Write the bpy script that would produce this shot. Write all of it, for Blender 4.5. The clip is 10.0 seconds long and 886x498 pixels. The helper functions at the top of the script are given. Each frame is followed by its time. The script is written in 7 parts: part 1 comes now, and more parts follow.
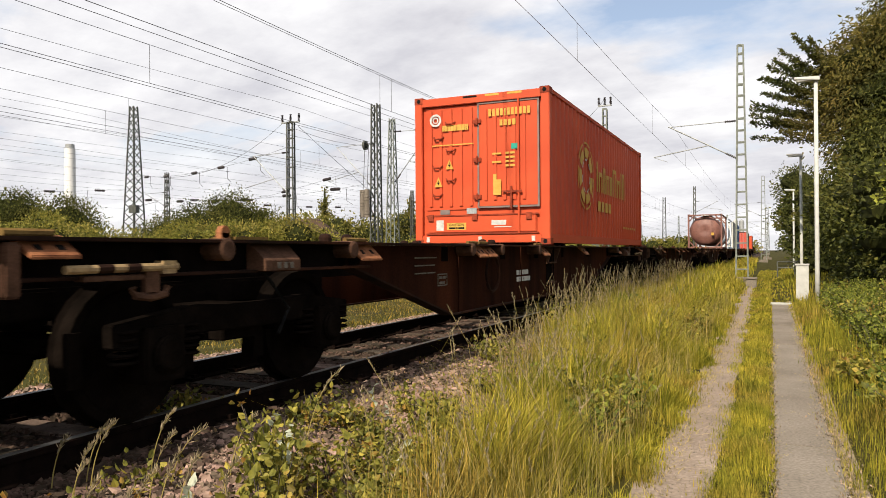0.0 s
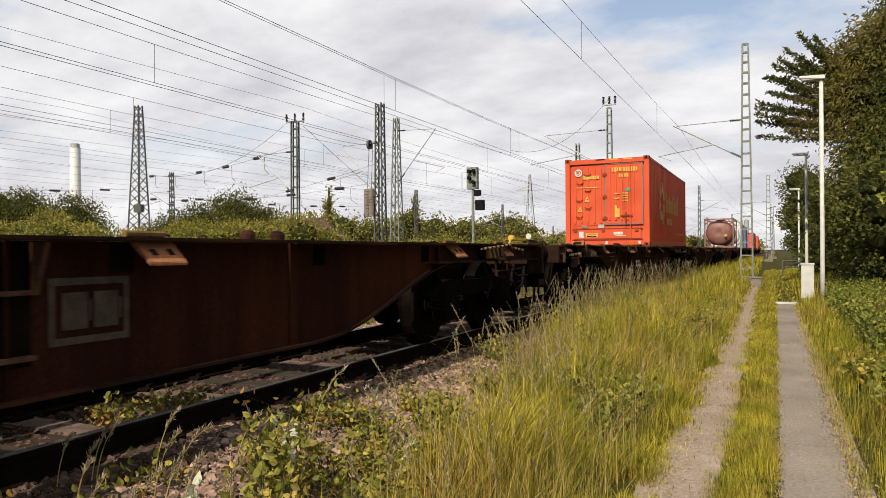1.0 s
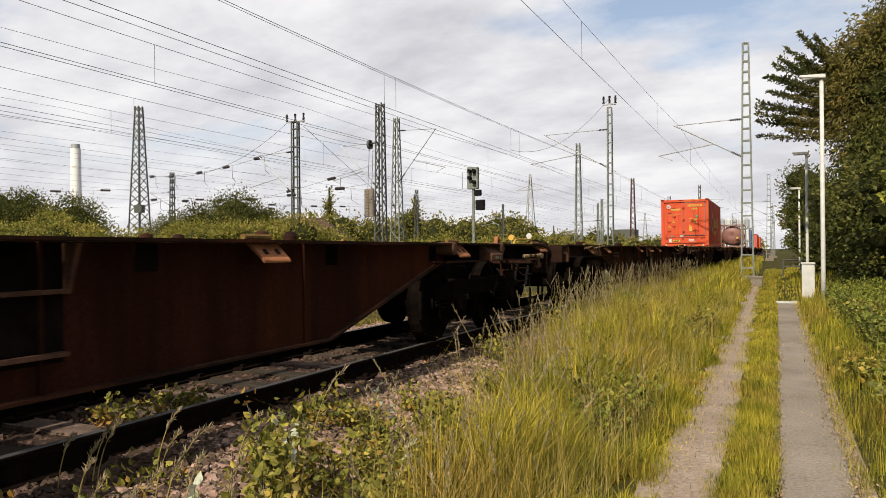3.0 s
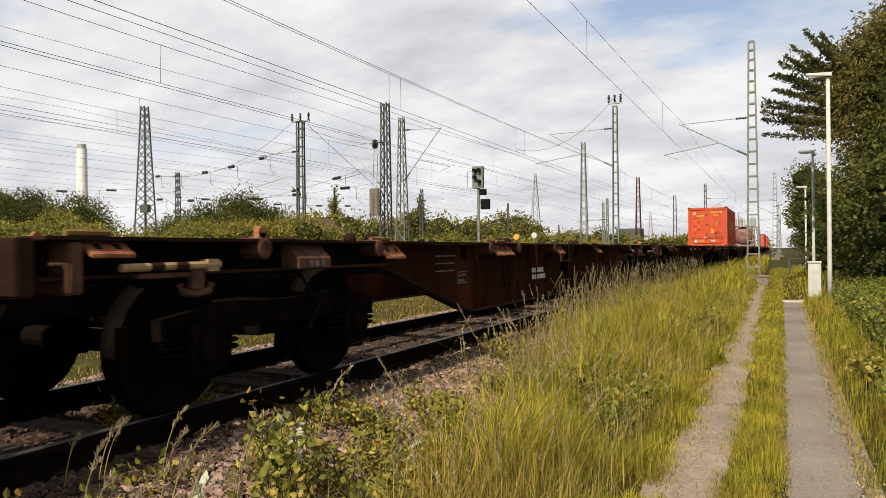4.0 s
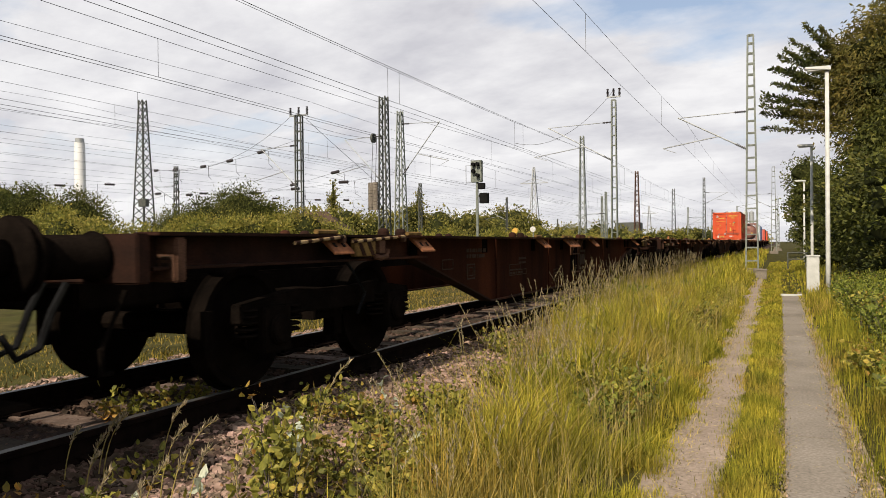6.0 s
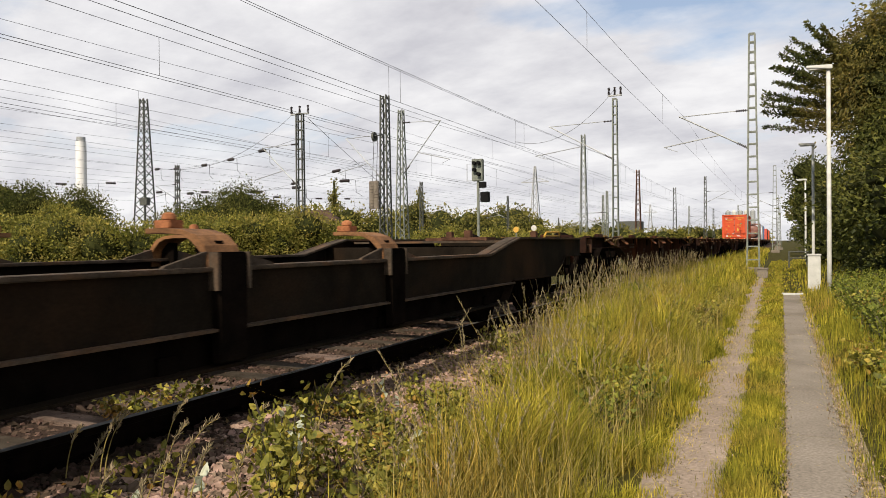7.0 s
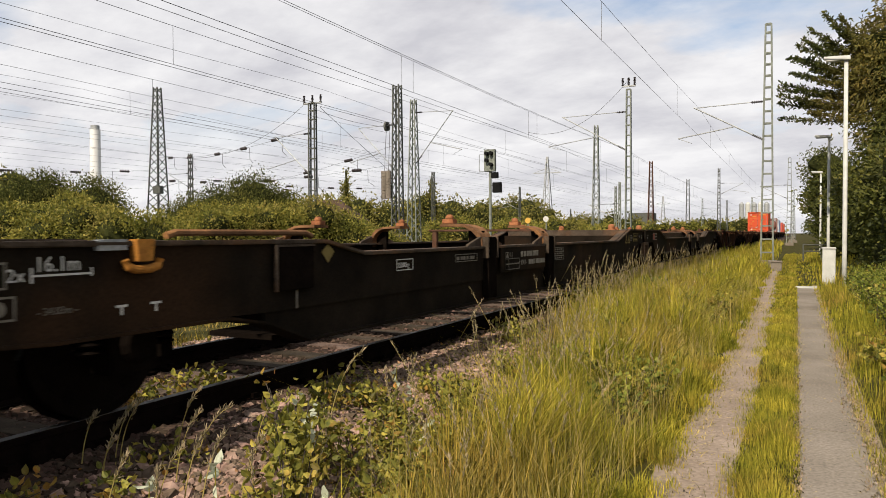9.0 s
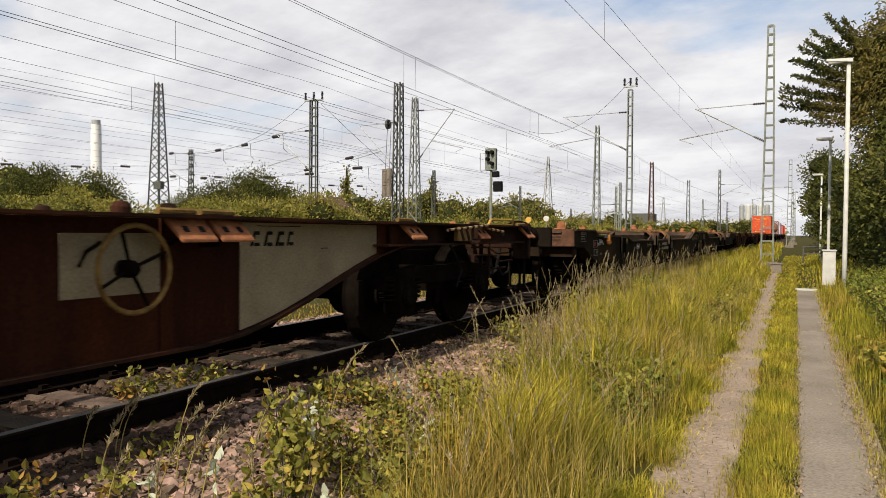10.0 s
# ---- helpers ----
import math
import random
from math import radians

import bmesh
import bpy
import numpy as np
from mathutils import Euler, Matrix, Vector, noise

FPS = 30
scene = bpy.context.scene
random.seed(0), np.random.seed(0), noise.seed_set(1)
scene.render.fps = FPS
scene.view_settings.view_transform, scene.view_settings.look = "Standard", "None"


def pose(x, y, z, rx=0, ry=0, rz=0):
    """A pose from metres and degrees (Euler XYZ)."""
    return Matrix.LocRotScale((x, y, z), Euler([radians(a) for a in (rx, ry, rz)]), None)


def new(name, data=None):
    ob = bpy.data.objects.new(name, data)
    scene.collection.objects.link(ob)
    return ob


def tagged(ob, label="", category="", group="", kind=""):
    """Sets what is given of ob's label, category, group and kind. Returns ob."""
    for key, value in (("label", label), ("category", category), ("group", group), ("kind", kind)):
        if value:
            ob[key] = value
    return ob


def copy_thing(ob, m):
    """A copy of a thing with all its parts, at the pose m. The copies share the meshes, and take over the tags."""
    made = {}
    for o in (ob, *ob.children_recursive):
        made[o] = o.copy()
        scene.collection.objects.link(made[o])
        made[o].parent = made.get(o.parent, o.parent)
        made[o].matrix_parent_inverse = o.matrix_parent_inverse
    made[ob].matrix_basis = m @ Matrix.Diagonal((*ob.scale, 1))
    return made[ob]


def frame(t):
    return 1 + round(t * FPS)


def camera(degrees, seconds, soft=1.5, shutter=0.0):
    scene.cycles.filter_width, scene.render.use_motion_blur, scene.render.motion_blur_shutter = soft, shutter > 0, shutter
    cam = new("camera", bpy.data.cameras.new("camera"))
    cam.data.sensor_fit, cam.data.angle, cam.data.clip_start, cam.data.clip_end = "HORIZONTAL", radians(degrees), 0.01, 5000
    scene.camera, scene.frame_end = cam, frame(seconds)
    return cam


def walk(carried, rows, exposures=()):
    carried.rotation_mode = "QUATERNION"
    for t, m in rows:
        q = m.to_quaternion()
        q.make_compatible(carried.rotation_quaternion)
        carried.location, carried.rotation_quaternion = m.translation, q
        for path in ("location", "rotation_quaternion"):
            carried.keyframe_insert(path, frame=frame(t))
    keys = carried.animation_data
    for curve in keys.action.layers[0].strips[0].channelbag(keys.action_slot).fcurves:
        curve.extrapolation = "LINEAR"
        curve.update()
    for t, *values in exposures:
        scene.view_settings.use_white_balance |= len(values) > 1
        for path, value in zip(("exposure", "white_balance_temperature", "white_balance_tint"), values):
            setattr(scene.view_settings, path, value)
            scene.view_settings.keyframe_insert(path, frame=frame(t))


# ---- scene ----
cam = camera(62.88, 10.0, soft=0.8, shutter=0.07)
PATH = [
    (0, pose(-0.000, 0, 1.6, 90.23, 0.39, 24.33)),
    (0.5, pose(-0.000, 0, 1.6, 90.18, 0.31, 24.40)),
    (1, pose(-0.000, 0, 1.6, 90.17, 0.38, 24.66)),
    (1.5, pose(-0.000, 0, 1.6, 90.07, 0.33, 24.90)),
    (2, pose(-0.000, 0, 1.6, 90.14, 0.39, 24.69)),
    (2.5, pose(-0.000, 0, 1.6, 90.16, 0.49, 24.59)),
    (4, pose(-0.000, 0, 1.6, 90.11, 0.54, 25.10)),
    (4.5, pose(-0.000, 0, 1.6, 89.96, 0.71, 25.09)),
    (5, pose(-0.000, 0, 1.6, 89.89, 0.57, 25.05)),
    (5.5, pose(-0.000, 0, 1.6, 89.76, 0.58, 24.98)),
    (7, pose(-0.000, 0, 1.6, 89.54, 0.56, 25.08)),
    (7.5, pose(-0.000, 0, 1.6, 89.69, 0.60, 25.15)),
    (8, pose(-0.000, 0, 1.6, 89.39, 0.43, 25.27)),
    (8.5, pose(-0.007, 0, 1.6, 89.02, 0.30, 25.52)),
    (9, pose(-0.015, 0, 1.6, 88.78, 0.14, 25.98)),
    (9.5, pose(-0.022, 0, 1.6, 88.70, -0.22, 26.10)),
    (10, pose(-0.030, 0, 1.6, 88.66, -0.46, 25.98)),
]
walk(cam, PATH, exposures=[(0, 0.20), (0.5, 0.12), (1.2, 0.04), (10, 0.04)])

# ---- world and sun ----
TO_SUN = Vector((-0.035, -0.75, 0.66)).normalized()


def build_world():
    w = bpy.data.worlds.new("sky")
    scene.world = w
    w.use_nodes = True
    nt = w.node_tree
    nt.nodes.clear()
    N, L = nt.nodes.new, nt.links.new

    def math_node(op, a, b):
        n = N("ShaderNodeMath")
        n.operation = op
        for i, v in enumerate((a, b)):
            if isinstance(v, (int, float)):
                n.inputs[i].default_value = v
            else:
                L(v, n.inputs[i])
        return n.outputs[0]

    out, bg = N("ShaderNodeOutputWorld"), N("ShaderNodeBackground")
    sky = N("ShaderNodeTexSky")
    sky.sky_type, sky.sun_disc = "NISHITA", False
    sky.sun_elevation = math.asin(TO_SUN.z)
    sky.sun_rotation = math.atan2(TO_SUN.x, TO_SUN.y)
    tc, sep, comb = N("ShaderNodeTexCoord"), N("ShaderNodeSeparateXYZ"), N("ShaderNodeCombineXYZ")
    L(tc.outputs["Generated"], sep.inputs[0])
    zc = math_node("ADD", math_node("MAXIMUM", sep.outputs[2], 0.0), 0.22)
    L(math_node("DIVIDE", sep.outputs[0], zc), comb.inputs[0])
    L(math_node("DIVIDE", sep.outputs[1], zc), comb.inputs[1])
    mp = N("ShaderNodeMapping")
    mp.inputs["Location"].default_value = (6.44, 3.45, 0)
    mp.inputs["Rotation"].default_value = (0, 0, 0.5)
    mp.inputs["Scale"].default_value = (0.75, 1.0, 1)
    L(comb.outputs[0], mp.inputs[0])
    n1, n2 = N("ShaderNodeTexNoise"), N("ShaderNodeTexNoise")
    for n, s, d, r in ((n1, 0.75, 9, 0.56), (n2, 2.1, 8, 0.6)):
        n.inputs["Scale"].default_value, n.inputs["Detail"].default_value, n.inputs["Roughness"].default_value = s, d, r
        L(mp.outputs[0], n.inputs["Vector"])
    cover, shade = N("ShaderNodeValToRGB"), N("ShaderNodeValToRGB")
    cover.color_ramp.elements[0].position, cover.color_ramp.elements[1].position = 0.41, 0.50
    e = shade.color_ramp.elements
    e[0].position, e[0].color = 0.34, (0.605, 0.60, 0.645, 1)
    e[1].position, e[1].color = 0.62, (0.905, 0.895, 0.905, 1)
    L(n1.outputs[0], cover.inputs[0])
    L(n2.outputs[0], shade.inputs[0])
    dim = N("ShaderNodeVectorMath")
    dim.operation = "SCALE"
    dim.inputs["Scale"].default_value = 0.12
    L(sky.outputs[0], dim.inputs[0])
    veil = N("ShaderNodeMix")
    veil.data_type = "RGBA"
    veil.inputs[0].default_value = 0.22
    L(dim.outputs[0], veil.inputs[6])
    veil.inputs[7].default_value = (0.84, 0.87, 0.95, 1)
    mix = N("ShaderNodeMix")
    mix.data_type = "RGBA"
    low = math_node("SUBTRACT", 1.0, math_node("MINIMUM", math_node("MAXIMUM", math_node("DIVIDE", math_node("SUBTRACT", sep.outputs[2], 0.10), 0.14), 0.0), 1.0))
    L(math_node("MAXIMUM", cover.outputs[0], low), mix.inputs[0])
    L(veil.outputs[2], mix.inputs[6])
    L(shade.outputs[0], mix.inputs[7])
    L(mix.outputs[2], bg.inputs[0])
    bg.inputs[1].default_value = 1.0
    L(bg.outputs[0], out.inputs[0])


build_world()
sun = new("sun", bpy.data.lights.new("sun", "SUN"))
sun.data.energy, sun.data.angle, sun.data.color = 6.3, radians(1.0), (1.0, 0.885, 0.735)
sun.matrix_world = TO_SUN.to_track_quat("Z", "Y").to_matrix().to_4x4()

# ---- materials ----


def material(name, a, b, scale=4.0, rough=0.8, metal=0.0, bump=0.0, vary="", grain=0.0, spec=0.4, stretch=(1, 1, 1), soft=False, c=None, big=0.35):
    """Two-tone noise paint. vary: '' | 'island' | 'object' adds a random tint; grain: fine mottling; c: a third colour in larger stains."""
    m = bpy.data.materials.new(name)
    m.use_nodes = True
    nt = m.node_tree
    N, L = nt.nodes.new, nt.links.new
    p = nt.nodes["Principled BSDF"]
    tc, mp = N("ShaderNodeTexCoord"), N("ShaderNodeMapping")
    L(tc.outputs["Object"], mp.inputs[0])
    mp.inputs["Scale"].default_value = stretch
    n = N("ShaderNodeTexNoise")
    n.inputs["Scale"].default_value, n.inputs["Detail"].default_value = scale, 8
    n.inputs["Roughness"].default_value = 0.62
    L(mp.outputs[0], n.inputs["Vector"])
    r = N("ShaderNodeValToRGB")
    r.color_ramp.elements[0].position, r.color_ramp.elements[1].position = 0.32, 0.68
    r.color_ramp.elements[0].color, r.color_ramp.elements[1].color = (*a, 1), (*b, 1)
    L(n.outputs[0], r.inputs[0])
    col = r.outputs[0]
    if c is not None:
        n3, r3, mx = N("ShaderNodeTexNoise"), N("ShaderNodeValToRGB"), N("ShaderNodeMix")
        n3.inputs["Scale"].default_value, n3.inputs["Detail"].default_value = scale * big, 6
        L(mp.outputs[0], n3.inputs["Vector"])
        r3.color_ramp.elements[0].position, r3.color_ramp.elements[1].position = 0.5, 0.66
        L(n3.outputs[0], r3.inputs[0])
        mx.data_type = "RGBA"
        L(r3.outputs[0], mx.inputs[0])
        L(col, mx.inputs[6])
        mx.inputs[7].default_value = (*c, 1)
        col = mx.outputs[2]
    if vary:
        hsv, mr = N("ShaderNodeHueSaturation"), N("ShaderNodeMapRange")
        if vary == "island":
            g = N("ShaderNodeNewGeometry")
            L(g.outputs["Random Per Island"], mr.inputs[0])
        else:
            g = N("ShaderNodeObjectInfo")
            L(g.outputs["Random"], mr.inputs[0])
        mr.inputs[3].default_value, mr.inputs[4].default_value = 0.38, 1.58
        L(mr.outputs[0], hsv.inputs["Value"])
        mh = N("ShaderNodeMapRange")
        L(mr.outputs[0], mh.inputs[0])
        mh.inputs[1].default_value, mh.inputs[2].default_value = 0.55, 1.45
        mh.inputs[3].default_value, mh.inputs[4].default_value = 0.515, 0.485
        L(mh.outputs[0], hsv.inputs["Hue"])
        L(col, hsv.inputs["Color"])
        col = hsv.outputs[0]
    if grain:
        n4, mx = N("ShaderNodeTexNoise"), N("ShaderNodeMix")
        n4.inputs["Scale"].default_value, n4.inputs["Detail"].default_value = grain, 4
        L(tc.outputs["Object"], n4.inputs["Vector"])
        mx.data_type, mx.blend_type = "RGBA", "OVERLAY"
        mx.inputs[0].default_value = 0.6
        L(col, mx.inputs[6])
        L(n4.outputs[0], mx.inputs[7])
        col = mx.outputs[2]
    L(col, p.inputs["Base Color"])
    p.inputs["Roughness"].default_value, p.inputs["Metallic"].default_value = rough, metal
    p.inputs["Specular IOR Level"].default_value = spec
    if soft:
        p.inputs["Subsurface Weight"].default_value = 0.0
        tr, ms = N("ShaderNodeBsdfTranslucent"), N("ShaderNodeMixShader")
        L(col, tr.inputs[0])
        ms.inputs[0].default_value = 0.35
        L(p.outputs[0], ms.inputs[1])
        L(tr.outputs[0], ms.inputs[2])
        L(ms.outputs[0], nt.nodes["Material Output"].inputs[0])
    if bump:
        bn = N("ShaderNodeBump")
        bn.inputs["Strength"].default_value, bn.inputs["Distance"].default_value = bump, 0.02
        L(n.outputs[0], bn.inputs["Height"])
        L(bn.outputs[0], p.inputs["Normal"])
    return m


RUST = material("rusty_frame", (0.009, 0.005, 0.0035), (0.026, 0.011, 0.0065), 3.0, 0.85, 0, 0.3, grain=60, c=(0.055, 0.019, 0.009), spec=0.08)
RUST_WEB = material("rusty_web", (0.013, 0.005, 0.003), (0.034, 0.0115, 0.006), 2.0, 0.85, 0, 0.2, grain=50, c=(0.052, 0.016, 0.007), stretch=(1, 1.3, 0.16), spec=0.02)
CHIMNEY_WHITE = material("white_render", (0.58, 0.58, 0.57), (0.68, 0.68, 0.66), 0.3, 0.7, spec=0.2)
YELLOW_DIRTY = material("dirty_yellow_paint", (0.075, 0.042, 0.014), (0.19, 0.118, 0.036), 9.0, 0.8, 0, 0.2, grain=60, spec=0.1)
LITTER = material("dead_leaves", (0.12, 0.072, 0.035), (0.30, 0.205, 0.10), 6.0, 0.85, vary="island", spec=0.1)
STRAW = material("dry_litter", (0.14, 0.10, 0.060), (0.29, 0.225, 0.15), 7.0, 0.85, vary="island", spec=0.1)
PEBBLE = material("path_pebble", (0.11, 0.090, 0.070), (0.33, 0.28, 0.23), 9.0, 0.9, vary="island", spec=0.1)
DULL_YELLOW = material("dull_yellow_marking", (0.12, 0.09, 0.03), (0.22, 0.17, 0.06), 12, 0.8, spec=0.1)
HANDLE = material("worn_tan_yellow_paint", (0.16, 0.10, 0.05), (0.36, 0.25, 0.12), 9, 0.7, 0, 0.2, grain=60, spec=0.2)
DULL_MARK = material("dull_tan_marking", (0.030, 0.023, 0.016), (0.070, 0.054, 0.040), 14, 0.85, spec=0.1)
PALE_MARK = material("worn_pale_marking", (0.13, 0.115, 0.09), (0.26, 0.235, 0.19), 14, 0.8, spec=0.1)
FAINT = material("worn_marking", (0.022, 0.014, 0.009), (0.048, 0.030, 0.020), 14, 0.85, spec=0.1)
# Near-black copy of RUST: shade under the deck is put into the colour.
RUST_SHADED = material("shade_dark_underframe", (0.0028, 0.0023, 0.0019), (0.009, 0.0065, 0.005), 4.0, 0.95, 0, 0.4, grain=70, spec=0.0)
RUST_ORANGE = material("orange_rust", (0.13, 0.045, 0.018), (0.32, 0.13, 0.055), 7.0, 0.85, 0, 0.4, grain=80, spec=0.2)
RUST_PALE = material("pale_rust", (0.040, 0.020, 0.012), (0.105, 0.053, 0.032), 6.0, 0.85, 0, 0.3, grain=80, spec=0.1)
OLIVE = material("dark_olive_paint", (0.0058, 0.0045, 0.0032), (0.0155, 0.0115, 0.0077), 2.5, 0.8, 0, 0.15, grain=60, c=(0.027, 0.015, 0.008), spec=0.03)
# Lighter, rust-stained copy of OLIVE; light caught by flanges and edges is painted in.
OLIVE_LIT = material("lit_worn_olive_edge", (0.030, 0.022, 0.015), (0.075, 0.056, 0.040), 6.0, 0.8, 0, 0.2, grain=60, c=(0.10, 0.055, 0.030), spec=0.08)
HOOK_RUST = material("orange_brown_worn_steel", (0.075, 0.038, 0.018), (0.20, 0.10, 0.045), 5.0, 0.8, 0, 0.3, grain=70, c=(0.26, 0.12, 0.04), spec=0.12)
BOARD = material("weathered_white_board", (0.15, 0.125, 0.10), (0.26, 0.22, 0.18), 7.0, 0.8, grain=50, spec=0.1)
BEIGE = material("beige_paint", (0.15, 0.122, 0.072), (0.225, 0.185, 0.112), 2.0, 0.7, 0, 0.1, grain=60, c=(0.11, 0.072, 0.04), spec=0.25)
YELLOW = material("yellow_paint", (0.30, 0.17, 0.02), (0.48, 0.30, 0.05), 9.0, 0.7, 0, 0.2, grain=60, spec=0.2)
WHITE = material("white_marking", (0.36, 0.35, 0.32), (0.56, 0.55, 0.51), 12, 0.7, spec=0.2)
MARK = material("faded_marking", (0.08, 0.07, 0.055), (0.17, 0.15, 0.12), 14, 0.8, spec=0.2)
RED_MARK = material("red_marking", (0.22, 0.03, 0.02), (0.32, 0.05, 0.03), 12, 0.7, spec=0.2)
BLACK = material("black_rubber", (0.004, 0.004, 0.004), (0.012, 0.012, 0.012), 8, 0.8, spec=0.05)
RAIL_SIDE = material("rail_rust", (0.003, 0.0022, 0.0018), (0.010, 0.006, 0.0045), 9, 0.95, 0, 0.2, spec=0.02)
RAIL_TOP = material("worn_rail_top", (0.07, 0.065, 0.06), (0.20, 0.19, 0.18), 6, 0.5, 0.8, stretch=(1, 0.05, 1))
ORANGE = material("orange_red_container_paint", (0.445, 0.060, 0.020), (0.505, 0.080, 0.027), 1.2, 0.5, 0, 0.05, c=(0.39, 0.052, 0.018), spec=0.2)
ORANGE_WORN = material("worn_red_fitting_paint", (0.13, 0.022, 0.010), (0.30, 0.050, 0.020), 7.0, 0.7, 0, 0.2, grain=60, spec=0.15)
GOLD = material("yellow_lettering", (0.42, 0.24, 0.04), (0.54, 0.33, 0.07), 10, 0.6, spec=0.2)
GREY_SEAL = material("grey_door_seal", (0.12, 0.09, 0.08), (0.20, 0.15, 0.13), 8, 0.7)
GALV = material("galvanised_steel", (0.22, 0.23, 0.23), (0.36, 0.37, 0.36), 6, 0.55, 0.3, 0.1, grain=40)
MAST_DARK = material("weathered_green_grey_steel", (0.042, 0.045, 0.038), (0.095, 0.098, 0.082), 5, 0.75, 0.1, 0.1, grain=40)
MAST_PALE = material("pale_grey_green_steel", (0.115, 0.126, 0.106), (0.215, 0.23, 0.196), 5, 0.75, 0.1, 0.1, grain=40, spec=0.2)
INSUL = material("brown_insulator", (0.015, 0.012, 0.012), (0.04, 0.03, 0.028), 8, 0.35)
WIRE = material("copper_wire_patina", (0.055, 0.056, 0.058), (0.10, 0.10, 0.098), 8, 0.6, 0.3)
CONCRETE = material("weathered_concrete", (0.158, 0.135, 0.107), (0.212, 0.182, 0.147), 1.3, 0.9, 0, 0.1, grain=45, c=(0.138, 0.116, 0.090), spec=0.12)
PALE_PAINT = material("pale_grey_paint", (0.36, 0.36, 0.33), (0.48, 0.48, 0.44), 5, 0.55, spec=0.2)
DIRT = material("sandy_dirt", (0.185, 0.143, 0.110), (0.27, 0.215, 0.168), 1.6, 0.95, 0, 0.35, grain=28, c=(0.215, 0.168, 0.13), spec=0.1)
SOIL = material("grassy_soil", (0.018, 0.018, 0.004), (0.065, 0.055, 0.016), 1.6, 0.95, 0, 0.6, grain=50, c=(0.04, 0.04, 0.009), spec=0.05)
BALLAST = material("ballast_bed", (0.018, 0.011, 0.008), (0.055, 0.036, 0.026), 22.0, 0.95, 0, 1.0, grain=70, c=(0.034, 0.021, 0.015), spec=0.1)
STONE = material("ballast_stone", (0.11, 0.072, 0.050), (0.29, 0.205, 0.155), 9.0, 0.9, 0, 0.3, vary="island", spec=0.1)
# Darker copy of STONE; the shade under the train is in its colour.
STONE_SHADE = material("shade_dark_ballast_stone", (0.032, 0.020, 0.014), (0.095, 0.064, 0.047), 9.0, 0.9, 0, 0.3, vary="island", spec=0.1)
LAWN = material("short_dry_lawn", (0.115, 0.085, 0.014), (0.21, 0.165, 0.034), 1.0, 0.85, vary="island", c=(0.18, 0.13, 0.05), spec=0.05)
HOOK = material("chipped_orange_yellow_paint", (0.20, 0.080, 0.016), (0.38, 0.165, 0.028), 9.0, 0.75, 0, 0.2, grain=60, spec=0.15)
SLEEPER = material("grey_sleeper", (0.045, 0.033, 0.024), (0.11, 0.082, 0.062), 4.0, 0.9, 0, 0.4, vary="object", grain=60, spec=0.1)
GRASS = material("summer_grass", (0.105, 0.122, 0.009), (0.44, 0.375, 0.043), 2.2, 0.7, vary="island", soft=True, c=(0.29, 0.215, 0.040), spec=0.12)
GRASS_DRY = material("dry_grass", (0.25, 0.20, 0.055), (0.45, 0.37, 0.13), 2.0, 0.8, vary="island", soft=True, spec=0.1)
SEED = material("pale_seed_head", (0.21, 0.17, 0.095), (0.40, 0.335, 0.21), 5.0, 0.8, vary="island", soft=True, spec=0.1)
BRAMBLE = material("bramble_leaf", (0.050, 0.068, 0.012), (0.38, 0.335, 0.055), 9.0, 0.6, vary="island", soft=True, c=(0.30, 0.165, 0.035), spec=0.25)
PALE_LEAF = material("pale_leaf_underside", (0.45, 0.48, 0.34), (0.60, 0.62, 0.48), 5, 0.6, soft=True)
SHRUB = material("shrub_leaf", (0.100, 0.115, 0.018), (0.275, 0.240, 0.042), 0.9, 0.65, vary="island", soft=True, c=(0.32, 0.255, 0.075), spec=0.2)
TREE = material("tree_leaf", (0.030, 0.043, 0.009), (0.125, 0.128, 0.024), 0.6, 0.6, vary="island", soft=True, c=(0.165, 0.132, 0.028), spec=0.2)
TREE_LIGHT = material("young_tree_leaf", (0.085, 0.115, 0.016), (0.24, 0.25, 0.036), 0.8, 0.6, vary="island", soft=True, spec=0.2)
BACK_TREE = material("dark_back_leaf", (0.050, 0.062, 0.015), (0.150, 0.142, 0.034), 0.25, 0.8, vary="island", soft=True, spec=0.1)
FAR_TREE = material("distant_leaf", (0.105, 0.108, 0.026), (0.25, 0.22, 0.052), 0.25, 0.8, vary="island", soft=True, spec=0.1)
# Dark tone for shells inside the crowns, painting the shade between the leaves.
CROWN_SHADE = material("inner_foliage", (0.011, 0.014, 0.004), (0.038, 0.040, 0.011), 2.0, 0.9, 0, 0.6, spec=0.05)
BARK = material("dark_bark", (0.04, 0.033, 0.026), (0.10, 0.08, 0.06), 6, 0.9, 0, 0.6)
ROOF = material("brown_roof_tile", (0.045, 0.029, 0.020), (0.085, 0.056, 0.04), 1.5, 0.9, 0, 0.3, grain=20, spec=0.05)
WALL_FAR = material("brick_and_render", (0.25, 0.19, 0.15), (0.36, 0.29, 0.23), 1.2, 0.9)
TANK_BROWN = material("brown_tank_paint", (0.13, 0.055, 0.042), (0.21, 0.095, 0.07), 1.5, 0.55, 0, 0.1, grain=20)
TANK_BLUE = material("pale_blue_white_paint", (0.45, 0.52, 0.60), (0.66, 0.70, 0.74), 1.0, 0.5, grain=20)
BLUE = material("blue_container_paint", (0.05, 0.10, 0.24), (0.08, 0.15, 0.32), 1.0, 0.5, grain=20)
GREEN_SIGN = material("green_sticker", (0.0, 0.22, 0.16), (0.02, 0.28, 0.20), 8, 0.5)
RED_FAR = material("red_container_paint", (0.38, 0.05, 0.03), (0.46, 0.08, 0.05), 1.0, 0.5, grain=20)

